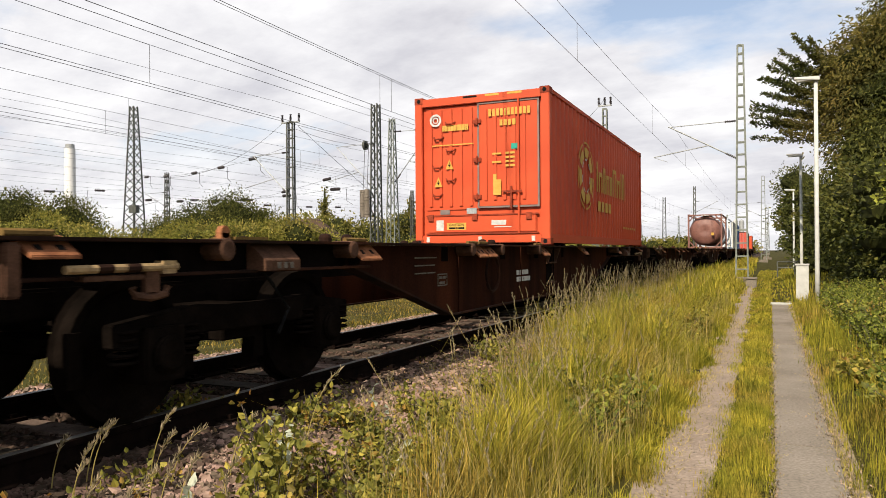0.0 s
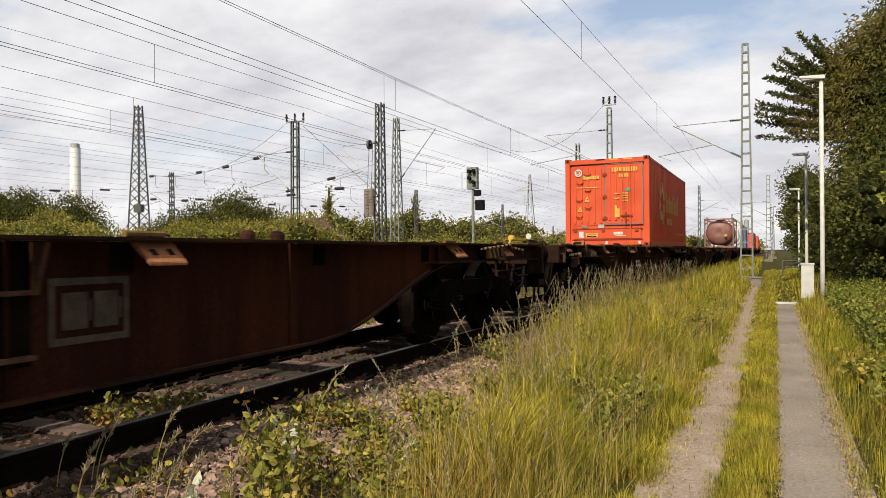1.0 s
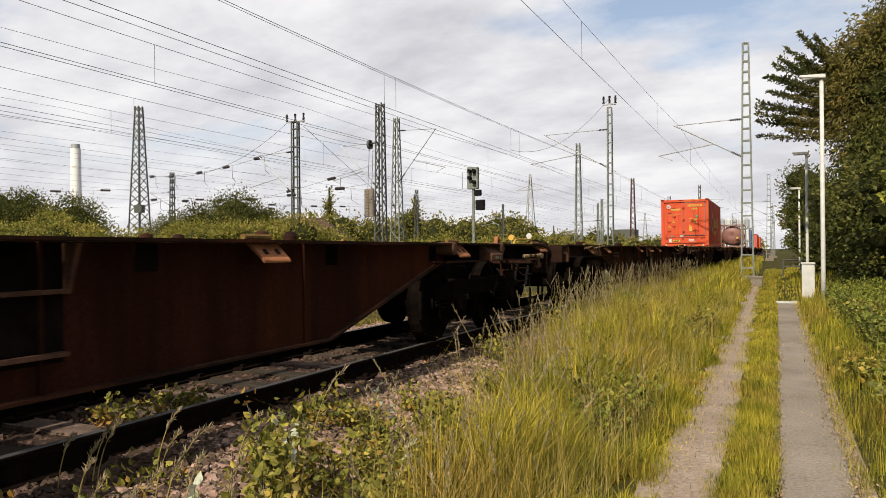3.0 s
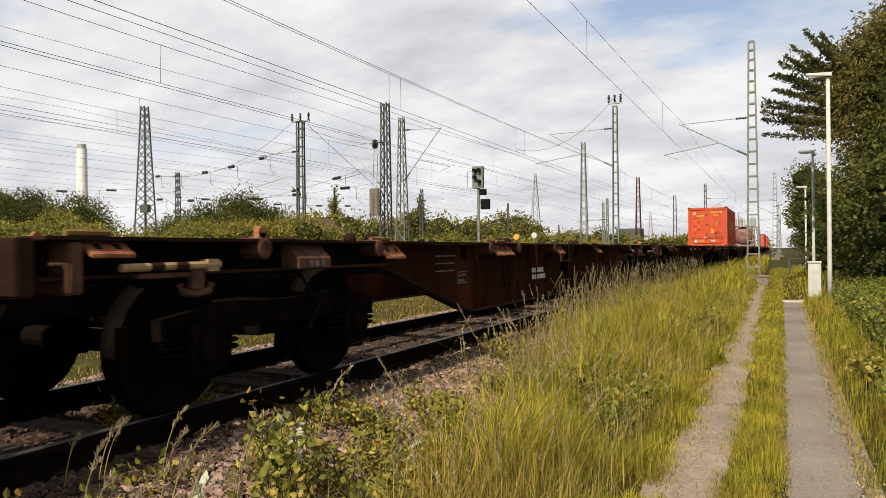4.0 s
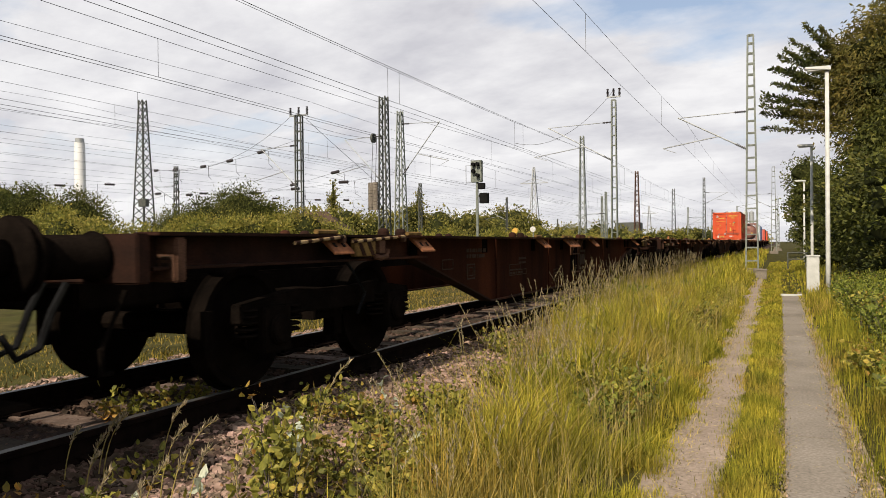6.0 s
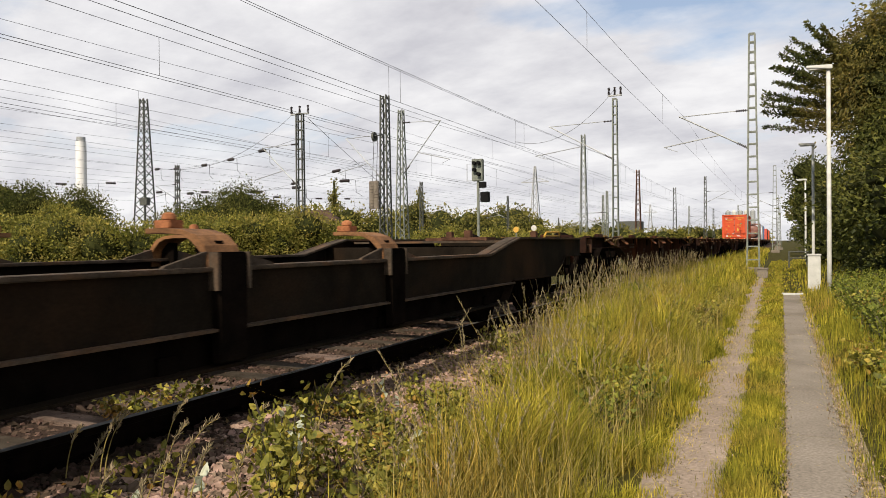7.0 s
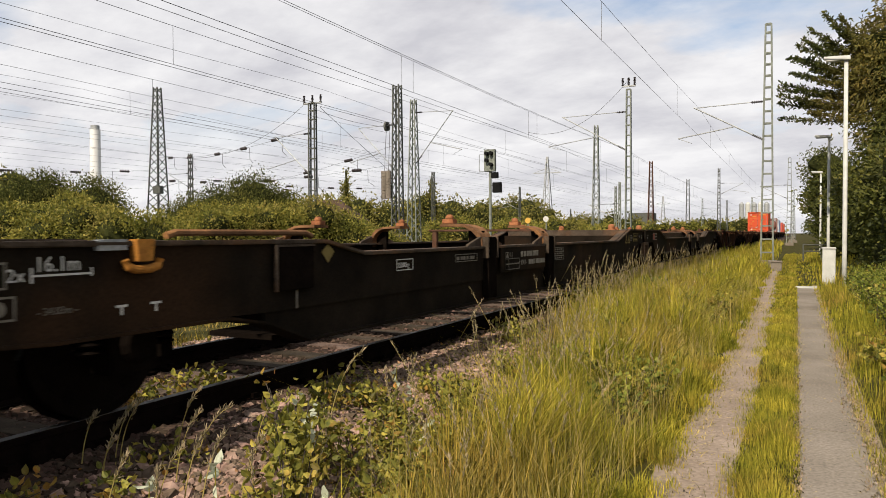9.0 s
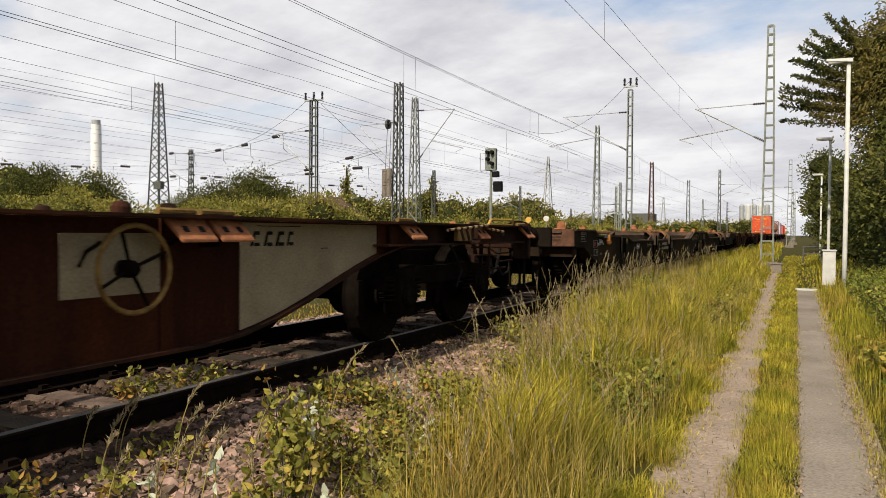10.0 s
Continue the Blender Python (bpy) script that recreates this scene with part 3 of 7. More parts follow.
def flat_wagon(label, web_mat, style, length=19.6):
    root = thing("container_flat_wagon", label, "freight wagon", group="goods train")
    L = length
    # outer sills: a top flange and a shallow web, then the deep fish-belly web set in
    for s in (-1, 1):
        sill = Shape()
        sill.box(min(s * 1.04, s * 1.245), max(s * 1.04, s * 1.245), 0.62, L - 0.62, DECK - 0.022, DECK)
        a, b = sorted((s * 1.06, s * 1.085))
        for y0, y1 in ((0.62, 3.95), (L - 3.95, L - 0.62)):
            part("sill_web", Shape().box(a, b, y0, y1, DECK - 0.21, DECK - 0.022), RUST if style == "curved" else RUST_SHADED, root)
        a, b = sorted((s * 1.03, s * 1.20))
        for y0, y1 in ((0.62, 4.2), (L - 4.2, L - 0.62)):
            part("sill_flange", Shape().box(a, b, y0, y1, DECK - 0.225, DECK - 0.205), RUST, root, bevel=0.004)
        part("side_sill", sill, RUST, root, bevel=0.004)
        n = 8
        top, bot = DECK - 0.20, 0.345
        rear, front = [], []
        for k in range(n + 1):
            q = k / n
            rear.append((4.05 + 2.25 * q, top + (bot - top) * q))
            h = q * q * (3 - 2 * q) if style == "curved" else q
            front.append(((L - 3.4 - 2.9 * q) if style == "curved" else (L - 4.05 - 2.25 * q), top + (bot - top) * h))
        a, b = sorted((s * 1.0, s * 1.025))
        web = Shape()
        low = [(3.9, top)] + rear + front[::-1] + [(L - 3.3, top)]
        web.strip([(y, z, DECK - 0.022) for y, z in low], a, b)
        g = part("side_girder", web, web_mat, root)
        fl = Shape()
        c, d = sorted((s * 0.93, s * 1.09))
        fl.strip([(y, z - 0.02, z) for y, z in low], c, d)
        part("bottom_flange", fl, RUST, g)
        for y in (6.6, 9.0, L / 2 + 0.9, L - 6.6):
            a, b = sorted((s * 1.025, s * 1.042))
            part("stiffener", Shape().box(a, b, y - 0.012, y + 0.012, bot, DECK - 0.022), web_mat, g)
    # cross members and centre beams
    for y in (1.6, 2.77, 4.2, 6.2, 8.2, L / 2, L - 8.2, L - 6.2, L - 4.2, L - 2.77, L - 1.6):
        part("cross_member", Shape().box(-1.03, 1.03, y - 0.09, y + 0.09, DECK - 0.20, DECK - 0.03), RUST_SHADED, root)
    part("centre_beam", Shape().box(-0.32, -0.22, 0.6, L - 0.6, DECK - 0.34, DECK - 0.03).box(0.22, 0.32, 0.6, L - 0.6, DECK - 0.34, DECK - 0.03), RUST_SHADED, root)
    # Dark filler boxes added over the bogies to close the gap below deck.
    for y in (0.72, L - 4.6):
        part("bolster_box", Shape().box(-0.42, 0.42, y, y + 3.88, 0.66, 0.86), RUST_SHADED, root, bevel=0.02)
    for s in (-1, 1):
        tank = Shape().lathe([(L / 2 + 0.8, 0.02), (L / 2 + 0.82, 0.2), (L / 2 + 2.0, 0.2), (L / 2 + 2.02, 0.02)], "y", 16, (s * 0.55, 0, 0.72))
        part("brake_cylinder", tank, RUST_SHADED, root, smooth=False)
    wagon_ends(root, L, RUST)
    for y0, d in ((L - 1.0, 1),):
        y1 = y0 - d * 0.75
        cyl = part("brake_cylinder", Shape().lathe([(min(y0, y1), 0.05), (min(y0, y1) + 0.02, 0.13), (max(y0, y1) - 0.1, 0.13), (max(y0, y1) - 0.06, 0.15), (max(y0, y1), 0.15), (max(y0, y1) + 0.01, 0.05)], "y", 18, (0.55, 0, 0.66)), RUST, root)
        part("brake_rod", Shape().tube([(0.55, y1, 0.66), (0.55, y1 - d * 0.9, 0.60)], 0.025, 7), RUST, cyl)
        for z, x in ((0.80, 0.95), (0.70, 1.0), (0.60, 0.9)):
            part("brake_pipe", Shape().tube([(x, y0 + d * 0.45, z), (x, y0, z), (x - 0.06, y0 - d * 0.12, z + 0.08), (x - 0.06, y0 - d * 0.7, z + 0.09)], 0.012, 7), RUST, cyl)
        for k in range(3):
            yy = y0 - d * (0.1 + 0.24 * k)
            part("hanger", Shape().box(0.86, 0.90, yy - 0.02, yy + 0.02, 0.50, 0.95), RUST, cyl)
    for y in (2.77, L - 2.77):
        bogie(root, y)
    for s in (-1, 1):
        if style == "curved":
            for y in (2.38, 3.93, 8.06, 9.55, 9.87, 11.38, 15.73, 17.33):
                spigot_bracket(root, y, 0.29, RUST_ORANGE, s)
            for y0, y1 in ((2.72, 3.06), (16.76, 17.11)):
                pl = part("placard_clip", Shape().box(*sorted((s * 1.2, s * 1.25)), y0, y1, 0.975, DECK - 0.03), YELLOW_DIRTY, root, "chipped yellow plate with dark slanting stripes", bevel=0.006)
                for k in (0.02, 0.17):
                    y = y0 + k
                    part("stripe", Shape().prism([(y + 0.10, 0.98), (y + 0.16, 0.98), (y + 0.06, DECK - 0.035), (y, DECK - 0.035)], *sorted((s * 1.25, s * 1.254))), RUST, pl)
            for y in (3.18, 17.24):
                hk = Shape().box(*sorted((s * 1.21, s * 1.25)), y - 0.05, y + 0.05, 1.0, DECK - 0.03)
                hk.tube([(s * 1.23, y - 0.13, 1.03), (s * 1.23, y - 0.11, 0.97), (s * 1.23, y, 0.955), (s * 1.23, y + 0.11, 0.97), (s * 1.23, y + 0.13, 1.03)], 0.026, 7)
                part("rope_hook", hk, RUST_PALE, root, "worn tan double rope hook")
            for y0, z0, y1, z1 in ((1.89, 1.09, 2.55, 1.14), (2.68, 1.10, 3.60, 1.15), (16.50, 1.09, 17.56, 1.15), (17.63, 1.11, 18.06, 1.08)):
                striped_rod(root, y0, z0, y1, z1, s)
        else:
            spigot_bracket(root, 0.86, 0.28, RUST_ORANGE, s, drop=0.05)
            spigot_bracket(root, 18.68, 0.32, RUST_ORANGE, s, drop=0.05)
            for y in (2.62, 16.60):
                pale_bracket(root, y, 0.46, s)
            for y, w in ((3.92, 0.36), (6.7, 0.3), (7.05, 0.3), (9.45, 0.36), (12.2, 0.3), (15.60, 0.31)):
                spigot_bracket(root, y, w, RUST_ORANGE, s)
            for y in (2.26, 3.83, 6.55, 7.6, 9.3, 15.51, 17.04):
                boss = Shape().lathe([(s * 1.05, 0.075), (s * 1.25, 0.075), (s * 1.26, 0.055)], "x", 14, (0, y, DECK - 0.065))
                part("hinge_boss", boss, RUST_PALE, root)
            for y in (2.30, 17.04):
                lug = Shape().box(*sorted((s * 1.15, s * 1.2)), y - 0.045, y + 0.045, DECK, DECK + 0.05).lathe([(s * 1.15, 0.045), (s * 1.2, 0.045)], "x", 14, (0, y, DECK + 0.05))
                part("spigot_lug", lug, RUST_ORANGE, root, bevel=0.004)
                part("lug_plate", Shape().box(*sorted((s * 1.02, s * 1.22)), y + 0.07, y + 0.42, DECK + 0.003, DECK + 0.022), YELLOW_DIRTY, root)
            for y0, y1 in ((1.06, 1.81), (17.90, 18.80)):
                bar = part("release_handle", Shape().tube([(s * 1.25, y0, 0.99), (s * 1.25, y1, 0.995)], 0.024, 9).box(*sorted((s * 1.2, s * 1.27)), y1 - 0.12, y1 - 0.02, 0.955, 1.03), HANDLE, root, "worn tan-yellow release bar")
                for k in (0.25, 0.5):
                    y = y0 + (y1 - y0) * k
                    part("band", Shape().tube([(s * 1.25, y, 0.991), (s * 1.25, y + 0.1, 0.992)], 0.0255, 9), RUST, bar)
                part("bar_bracket", Shape().box(*sorted((s * 1.16, s * 1.24)), y0 + 0.12, y1 - 0.2, 0.925, 0.955), RUST_PALE, bar, bevel=0.005)
                y = y1 - 0.18
                hk = Shape().box(*sorted((s * 1.21, s * 1.25)), y - 0.05, y + 0.05, 0.85, 0.97)
                hk.tube([(s * 1.23, y - 0.13, 0.88), (s * 1.23, y - 0.11, 0.835), (s * 1.23, y, 0.82), (s * 1.23, y + 0.11, 0.835), (s * 1.23, y + 0.13, 0.88)], 0.024, 7)
                part("rope_hook", hk, RUST_PALE, root, "worn tan double rope hook")
        # ladder opening in the girder: a flat dark panel paints its shade
        yl = 10.38
        step_recess = part("step_recess", Shape().box(*sorted((s * 1.026, s * 1.036)), yl, yl + 0.45, 0.50, DECK - 0.03), RUST_SHADED, root)
        for y in (yl - 0.04, yl + 0.45):
            side_plate = Shape().add([(s * x, y + d, z) for d in (0, 0.03) for x, z in ((1.03, DECK - 0.03), (1.15, DECK - 0.03), (1.06, 0.86), (1.03, 0.86))], [(0, 1, 2, 3), (7, 6, 5, 4), (0, 4, 5, 1), (1, 5, 6, 2), (2, 6, 7, 3), (3, 7, 4, 0)])
            part("side_plate", side_plate, RUST_PALE, step_recess)
        for z in (0.545, 0.875):
            part("rung", Shape().box(*sorted((s * 1.03, s * 1.09)), yl, yl + 0.45, z - 0.012, z + 0.012), RUST_PALE, step_recess, bevel=0.004)
    for y in (4.6, 5.0, L / 2 - 0.9, L / 2 - 0.5, L - 6.4, L - 6.0):
        for x in (-0.9, 0.45):
            spigot(root, x, y)
    return root


def marks(root, y, z, rows, cell=(0.09, 0.05), mat=None, x=1.03, gap=0.03):
    """Plain bars in the place of small lettering."""
    for j, row in enumerate(rows):
        yy = y
        for w in row:
            part("marking", Shape().box(x, x + 0.003, yy, yy + w, z - j * (cell[1] + gap), z - j * (cell[1] + gap) + cell[1]), mat or MARK, root)
            yy += w + 0.03


def outline_mark(root, y0, y1, z0, z1, mat=None, x=1.03, t=0.012):
    sh = Shape()
    sh.box(x, x + 0.003, y0, y1, z0, z0 + t).box(x, x + 0.003, y0, y1, z1 - t, z1)
    sh.box(x, x + 0.003, y0, y0 + t, z0 + t, z1 - t).box(x, x + 0.003, y1 - t, y1, z0 + t, z1 - t)
    part("marking_frame", sh, mat or MARK, root)


def brown_wagon_marks(root, paint, L=19.6):
    # emblem: a framed block with two upright shapes
    y0, z = 10.93, 0.58
    outline_mark(root, y0, y0 + 0.52, z, z + 0.36, paint, t=0.04)
    for k in (0.08, 0.28):
        part("emblem", Shape().box(1.03, 1.034, y0 + k, y0 + k + 0.16, z + 0.08, z + 0.28).box(1.03, 1.034, y0 + k + 0.17, y0 + k + 0.185, z + 0.12, z + 0.24), paint, root)
    marks(root, 5.60, 0.97, [(0.07, 0.05, 0.09, 0.03, 0.14, 0.1), (0.05, 0.06, 0.12, 0.03, 0.2)], (0, 0.045), paint, gap=0.025)
    outline_mark(root, 5.60, 5.86, 0.64, 0.83, paint, t=0.018)
    outline_mark(root, 5.66, 5.80, 0.68, 0.79, paint, t=0.014)
    marks(root, 7.52, 0.84, [(0.33,), (0.12, 0.16)], (0, 0.03), FAINT)
    outline_mark(root, 7.12, 7.86, 0.62, 0.70, paint, t=0.01)
    outline_mark(root, 7.12, 7.60, 0.70, 0.78, paint, t=0.01)
    marks(root, 7.15, 0.64, [(0.08, 0.1, 0.05, 0.12, 0.06)], (0, 0.03), paint)
    outline_mark(root, 9.28, 9.58, 0.46, 0.64, FAINT)
    marks(root, 9.32, 0.56, [(0.1, 0.08), (0.16,)], (0, 0.03), FAINT)
    outline_mark(root, 4.9, 5.2, 0.78, 0.9, FAINT)


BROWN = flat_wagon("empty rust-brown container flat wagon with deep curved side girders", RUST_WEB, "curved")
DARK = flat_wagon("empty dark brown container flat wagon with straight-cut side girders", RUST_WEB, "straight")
marks(DARK, 5.42, 1.0, [(0.55,), (0.5,), (0.28, 0.2)], (0, 0.014), gap=0.07)
outline_mark(DARK, 6.0, 6.26, 0.68, 0.82)
marks(DARK, 6.04, 0.76, [(0.08, 0.08), (0.15,)], (0, 0.03))
marks(DARK, 8.8, 0.72, [(0.12, 0.08, 0.3), (0.1, 0.2, 0.3)], mat=WHITE, cell=(0.09, 0.07))
part("hand_brake_wheel", Shape().tube([(1.10, 7.6 + 0.24 * math.cos(k * math.pi / 10), 0.78 + 0.24 * math.sin(k * math.pi / 10)) for k in range(21)], 0.02, 6), RUST, DARK)


def pocket_half(root, top, low, posts, ribbed):
    """One half of the pocket wagon: side walls with flanges, goosenecks on posts, and the floor of the pocket. top and low: outlines along y."""
    ys = sorted({round(y, 3) for y, _ in top} | {round(y, 3) for y, _ in low})
    tz = lambda y: float(np.interp(y, [p[0] for p in top], [p[1] for p in top]))
    lz = lambda y: float(np.interp(y, [p[0] for p in low], [p[1] for p in low]))
    deep = [y for y in ys if lz(y) < 0.4]
    for s in (-1, 1):
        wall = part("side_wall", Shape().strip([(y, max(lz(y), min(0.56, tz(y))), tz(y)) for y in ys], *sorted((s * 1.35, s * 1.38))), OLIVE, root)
        # Below the rib the web takes the near-black tone, painting the shade there.
        part("lower_web", Shape().strip([(y, lz(y), 0.57) for y in ys if lz(y) < 0.56], *sorted((s * (1.27 if ribbed else 1.33), s * (1.30 if ribbed else 1.36)))), RUST_SHADED if ribbed else OLIVE, wall)
        # Top flange in the lit copy: its bright upper face is painted.
        fl = Shape().strip([(y, z - 0.028, z) for y, z in top], *sorted((s * 1.22, s * 1.415)))
        part("top_flange", fl, OLIVE_LIT, wall, bevel=0.006)
        part("bottom_flange", Shape().strip([(y, z - 0.02, z) for y, z in low], *sorted((s * 1.2, s * 1.405))), OLIVE, wall, bevel=0.004)
        if ribbed:
            a, b = ribbed
            rib = Shape()
            sec = [(1.27, 0.578), (1.425, 0.570), (1.425, 0.552), (1.27, 0.552)]
            rib.v = [(s * x, y, z) for y in (a, b) for x, z in sec]
            rib.f = [(0, 1, 2, 3), (7, 6, 5, 4)] + [(i, (i + 1) % 4, 4 + (i + 1) % 4, 4 + i) for i in range(4)]
            part("lower_rib", rib, OLIVE_LIT, wall)
        for y in posts:
            part("post", Shape().box(*sorted((s * 1.37, s * 1.44)), y - 0.125, y + 0.125, 0.36, 1.03), RUST_SHADED, wall, bevel=0.01)
            for d in (-0.15, 0.127):
                part("post_edge", Shape().box(*sorted((s * 1.38, s * 1.45)), y + d, y + d + 0.023, 0.80, 1.03), OLIVE_LIT, wall)
            for d in (-1, 1):
                web = Shape().prism([(y + d * 0.14, 0.93), (y + d * 0.50, 0.93), (y + d * 0.47, 0.955), (y + d * 0.14, 1.035)], *sorted((s * 1.33, s * 1.36)))
                part("gusset", web, OLIVE_LIT, wall)
            # gooseneck: a bent plate rising from the wall and curling inwards
            neck = [(1.37, 0.86), (1.375, 0.98), (1.34, 1.07), (1.27, 1.135), (1.16, 1.17), (1.02, 1.18), (0.86, 1.18)]
            g = Shape()
            for k, (x, z) in enumerate(neck):
                for yy in (y - 0.15, y + 0.15):
                    g.v += [(s * x, yy, z), (s * (x - 0.035 if k < 4 else x), yy, z - (0.035 if k > 1 else 0.0))]
            for k in range(len(neck) - 1):
                a = 4 * k
                g.f += [(a, a + 4, a + 6, a + 2), (a + 1, a + 3, a + 7, a + 5), (a, a + 1, a + 5, a + 4), (a + 2, a + 6, a + 7, a + 3)]
            e = 4 * (len(neck) - 1)
            g.f += [(0, 2, 3, 1), (e, e + 1, e + 3, e + 2)]
            part("gooseneck", g, HOOK_RUST, wall, "rusty orange-brown curled bearer plate", bevel=0.004)
            part("neck_stem", Shape().box(*sorted((s * 1.16, s * 1.33)), y - 0.03, y + 0.03, 0.70, 1.10), RUST_SHADED, wall)
            part("container_spigot", Shape().box(*sorted((s * 0.84, s * 0.98)), y - 0.06, y + 0.06, 1.18, 1.235).lathe([(1.235, 0.05), (1.27, 0.045), (1.285, 0.02)], "z", 12, (s * 0.91, y, 0)), RUST_ORANGE, wall, bevel=0.006)
    for k in range(5):
        y = min(deep) + 0.5 + (max(deep) - min(deep) - 1.0) * k / 4
        part("pocket_beam", Shape().box(-1.33, 1.33, y - 0.07, y + 0.07, 0.34, 0.44), RUST_SHADED, root)
    for x in (-0.75, 0.75):
        part("wheel_trough", Shape().box(x - 0.3, x + 0.3, min(deep), max(deep), 0.30, 0.335), RUST_SHADED, root)


def pocket_wagon():
    L = 34.03
    root = thing("pocket_wagon", "empty dark olive double pocket wagon with low side walls", "freight wagon", group="goods train")
    topB = [(1.12, 1.13), (2.36, 1.13), (2.56, 1.04), (4.95, 1.03), (5.46, 0.93), (14.5, 0.93), (15.6, 1.15), (17.08, 1.15)]
    lowB = [(1.12, 0.87), (1.64, 0.86), (2.41, 0.60), (2.8, 0.575), (3.95, 0.57), (4.31, 0.50), (4.75, 0.34), (15.5, 0.34), (16.64, 0.86), (17.08, 0.87)]
    topA = [(17.42, 1.15), (19.22, 1.15), (20.2, 0.94), (29.2, 0.94), (29.9, 1.08), (30.25, 1.14), (33.4, 1.14)]
    lowA = [(17.42, 0.87), (18.2, 0.87), (18.85, 0.42), (19.0, 0.34), (29.75, 0.34), (30.05, 0.60), (31.9, 0.58), (32.45, 0.86), (33.4, 0.86)]
    pocket_half(root, topB, lowB, (8.05, 10.18), None)
    pocket_half(root, topA, lowA, (24.80, 26.90), (19.2, 30.0))
    for y in (1.3, 2.2, 4.6, 15.4, 16.8, 17.8, 19.6, 30.0, 32.8):
        part("cross_member", Shape().box(-1.34, 1.34, y - 0.12, y + 0.12, 0.70, 1.02), OLIVE, root)
    for y0, y1, z in ((15.55, 17.0, 1.125), (17.5, 19.1, 1.125), (1.0, 2.3, 1.10), (30.4, 33.3, 1.10)):
        part("deck_plate", Shape().box(-1.21, 1.21, y0, y1, z - 0.03, z), OLIVE_LIT, root)
    # upright end plates of the pockets, with a guard rail before each
    for y, d in ((15.52, -1), (19.3, 1)):
        # Sun on the plate is put into its lighter colour.
        part("pocket_end_plate", Shape().box(-1.22, 1.22, y - 0.02, y + 0.02, 0.97, 1.135).box(-1.22, 1.22, min(y, y - d * 1.0), max(y, y - d * 1.0), 1.10, 1.135), OLIVE_LIT, root, "worn brown-grey end plate, coloured as sunlit", bevel=0.006)
        yy = y + d * 0.14
        part("guard_rail", Shape().tube([(-1.12, yy, 0.80), (-1.12, yy, 0.92), (-1.06, yy, 0.945), (1.0, yy, 0.945), (1.06, yy, 0.92), (1.06, yy, 0.80)], 0.022, 8), RUST_PALE, root)
    for y in (2.6, 17.25, L - 2.6):
        bogie(root, y)
    wagon_ends(root, L, OLIVE, block=0.62, wide=1.40)
    # framed opening over the shared bogie
    fr = Shape()
    fr.box(1.36, 1.44, 16.97, 17.48, 0.80, 0.86).box(1.36, 1.44, 16.97, 17.48, 0.42, 0.47).box(1.36, 1.44, 16.97, 17.03, 0.47, 0.80).box(1.36, 1.44, 17.42, 17.48, 0.47, 0.80)
    part("foot_frame", fr, OLIVE_LIT, root, bevel=0.006)
    part("frame_hanger", Shape().box(1.2, 1.37, 17.10, 17.34, 0.44, 1.0), RUST_SHADED, root)
    # a low trestle in each pocket
    for y, x0 in ((11.3, -1.0), (22.4, -1.15)):
        st = Shape().box(x0, 1.0, y - 0.05, y + 0.05, 1.10, 1.135)
        for x in (x0 + 0.1, 0.9):
            st.box(x - 0.04, x + 0.04, y - 0.04, y + 0.04, 0.34, 1.10)
        part("support_trestle", st, RUST_PALE, root, bevel=0.008)
    for y in (18.62, 15.7, 1.7):
        for x in (-0.95, 1.0):
            part("container_spigot", Shape().box(x - 0.09, x + 0.09, y - 0.09, y + 0.09, 1.12, 1.15).lathe([(1.15, 0.07), (1.21, 0.07), (1.25, 0.05), (1.26, 0.02)], "z", 12, (x, y, 0)), RUST_ORANGE, root)
    # folded stanchions and yellow rails on the front deck
    for y, x in ((30.9, 0.4), (31.8, -0.3), (32.7, 0.8)):
        part("deck_fitting", Shape().box(x - 0.35, x + 0.35, y - 0.18, y + 0.18, 1.10, 1.15).box(x - 0.05, x + 0.05, y - 0.05, y + 0.05, 1.15, 1.25), RUST_PALE, root, bevel=0.008)
    part("deck_rail", Shape().tube([(0.9, 3.92, 1.06), (0.9, 4.0, 1.08), (0.9, 5.35, 1.08), (0.9, 5.44, 1.05)], 0.024, 8), HOOK_RUST, root, "rusty tan locking rail")
    # markings on the near side
    X = 1.384
    board = part("sign_board", Shape().box(X, X + 0.006, 18.35, 18.87, 0.905, 1.07), BOARD, root, "weathered white board with a red emblem and dark shapes")
    part("emblem", Shape().box(X + 0.007, X + 0.010, 18.37, 18.56, 0.92, 1.055), RED_MARK, board)
    arrow = [(18.395, 0.995), (18.425, 1.03), (18.465, 1.03), (18.49, 1.0), (18.53, 1.0), (18.48, 0.945), (18.43, 1.0), (18.452, 1.0), (18.44, 1.012), (18.42, 0.985)]
    part("emblem", Shape().prism(arrow, X + 0.011, X + 0.013), BOARD, board)
    for z, ws in ((0.995, (0.035, 0.045, 0.055, 0.035, 0.02)), (0.925, (0.04, 0.035, 0.03, 0.04, 0.045, 0.03))):
        yy = 18.585
        for w in ws:
            part("marking", Shape().box(X + 0.007, X + 0.009, yy, yy + w, z, z + 0.042), BLACK, board)
            yy += w + 0.012
    for yy, ch in ((15.24, "P"), (15.49, "C")):
        tri = Shape()
        o = [(yy, 0.865), (yy + 0.20, 0.865), (yy + 0.10, 1.04)]
        i = [(yy + 0.032, 0.885), (yy + 0.168, 0.885), (yy + 0.10, 1.0)]
        for k in range(3):
            m = (k + 1) % 3
            tri.prism([o[k], o[m], i[m], i[k]], X, X + 0.003)
        part("warning_triangle", tri, DULL_YELLOW, root)
        text_part("letter", ch, 0.085, DULL_YELLOW, root, (X, yy + 0.072, 0.892))
    outline_mark(root, 16.01, 16.52, 0.895, 1.06, DULL_YELLOW, X)
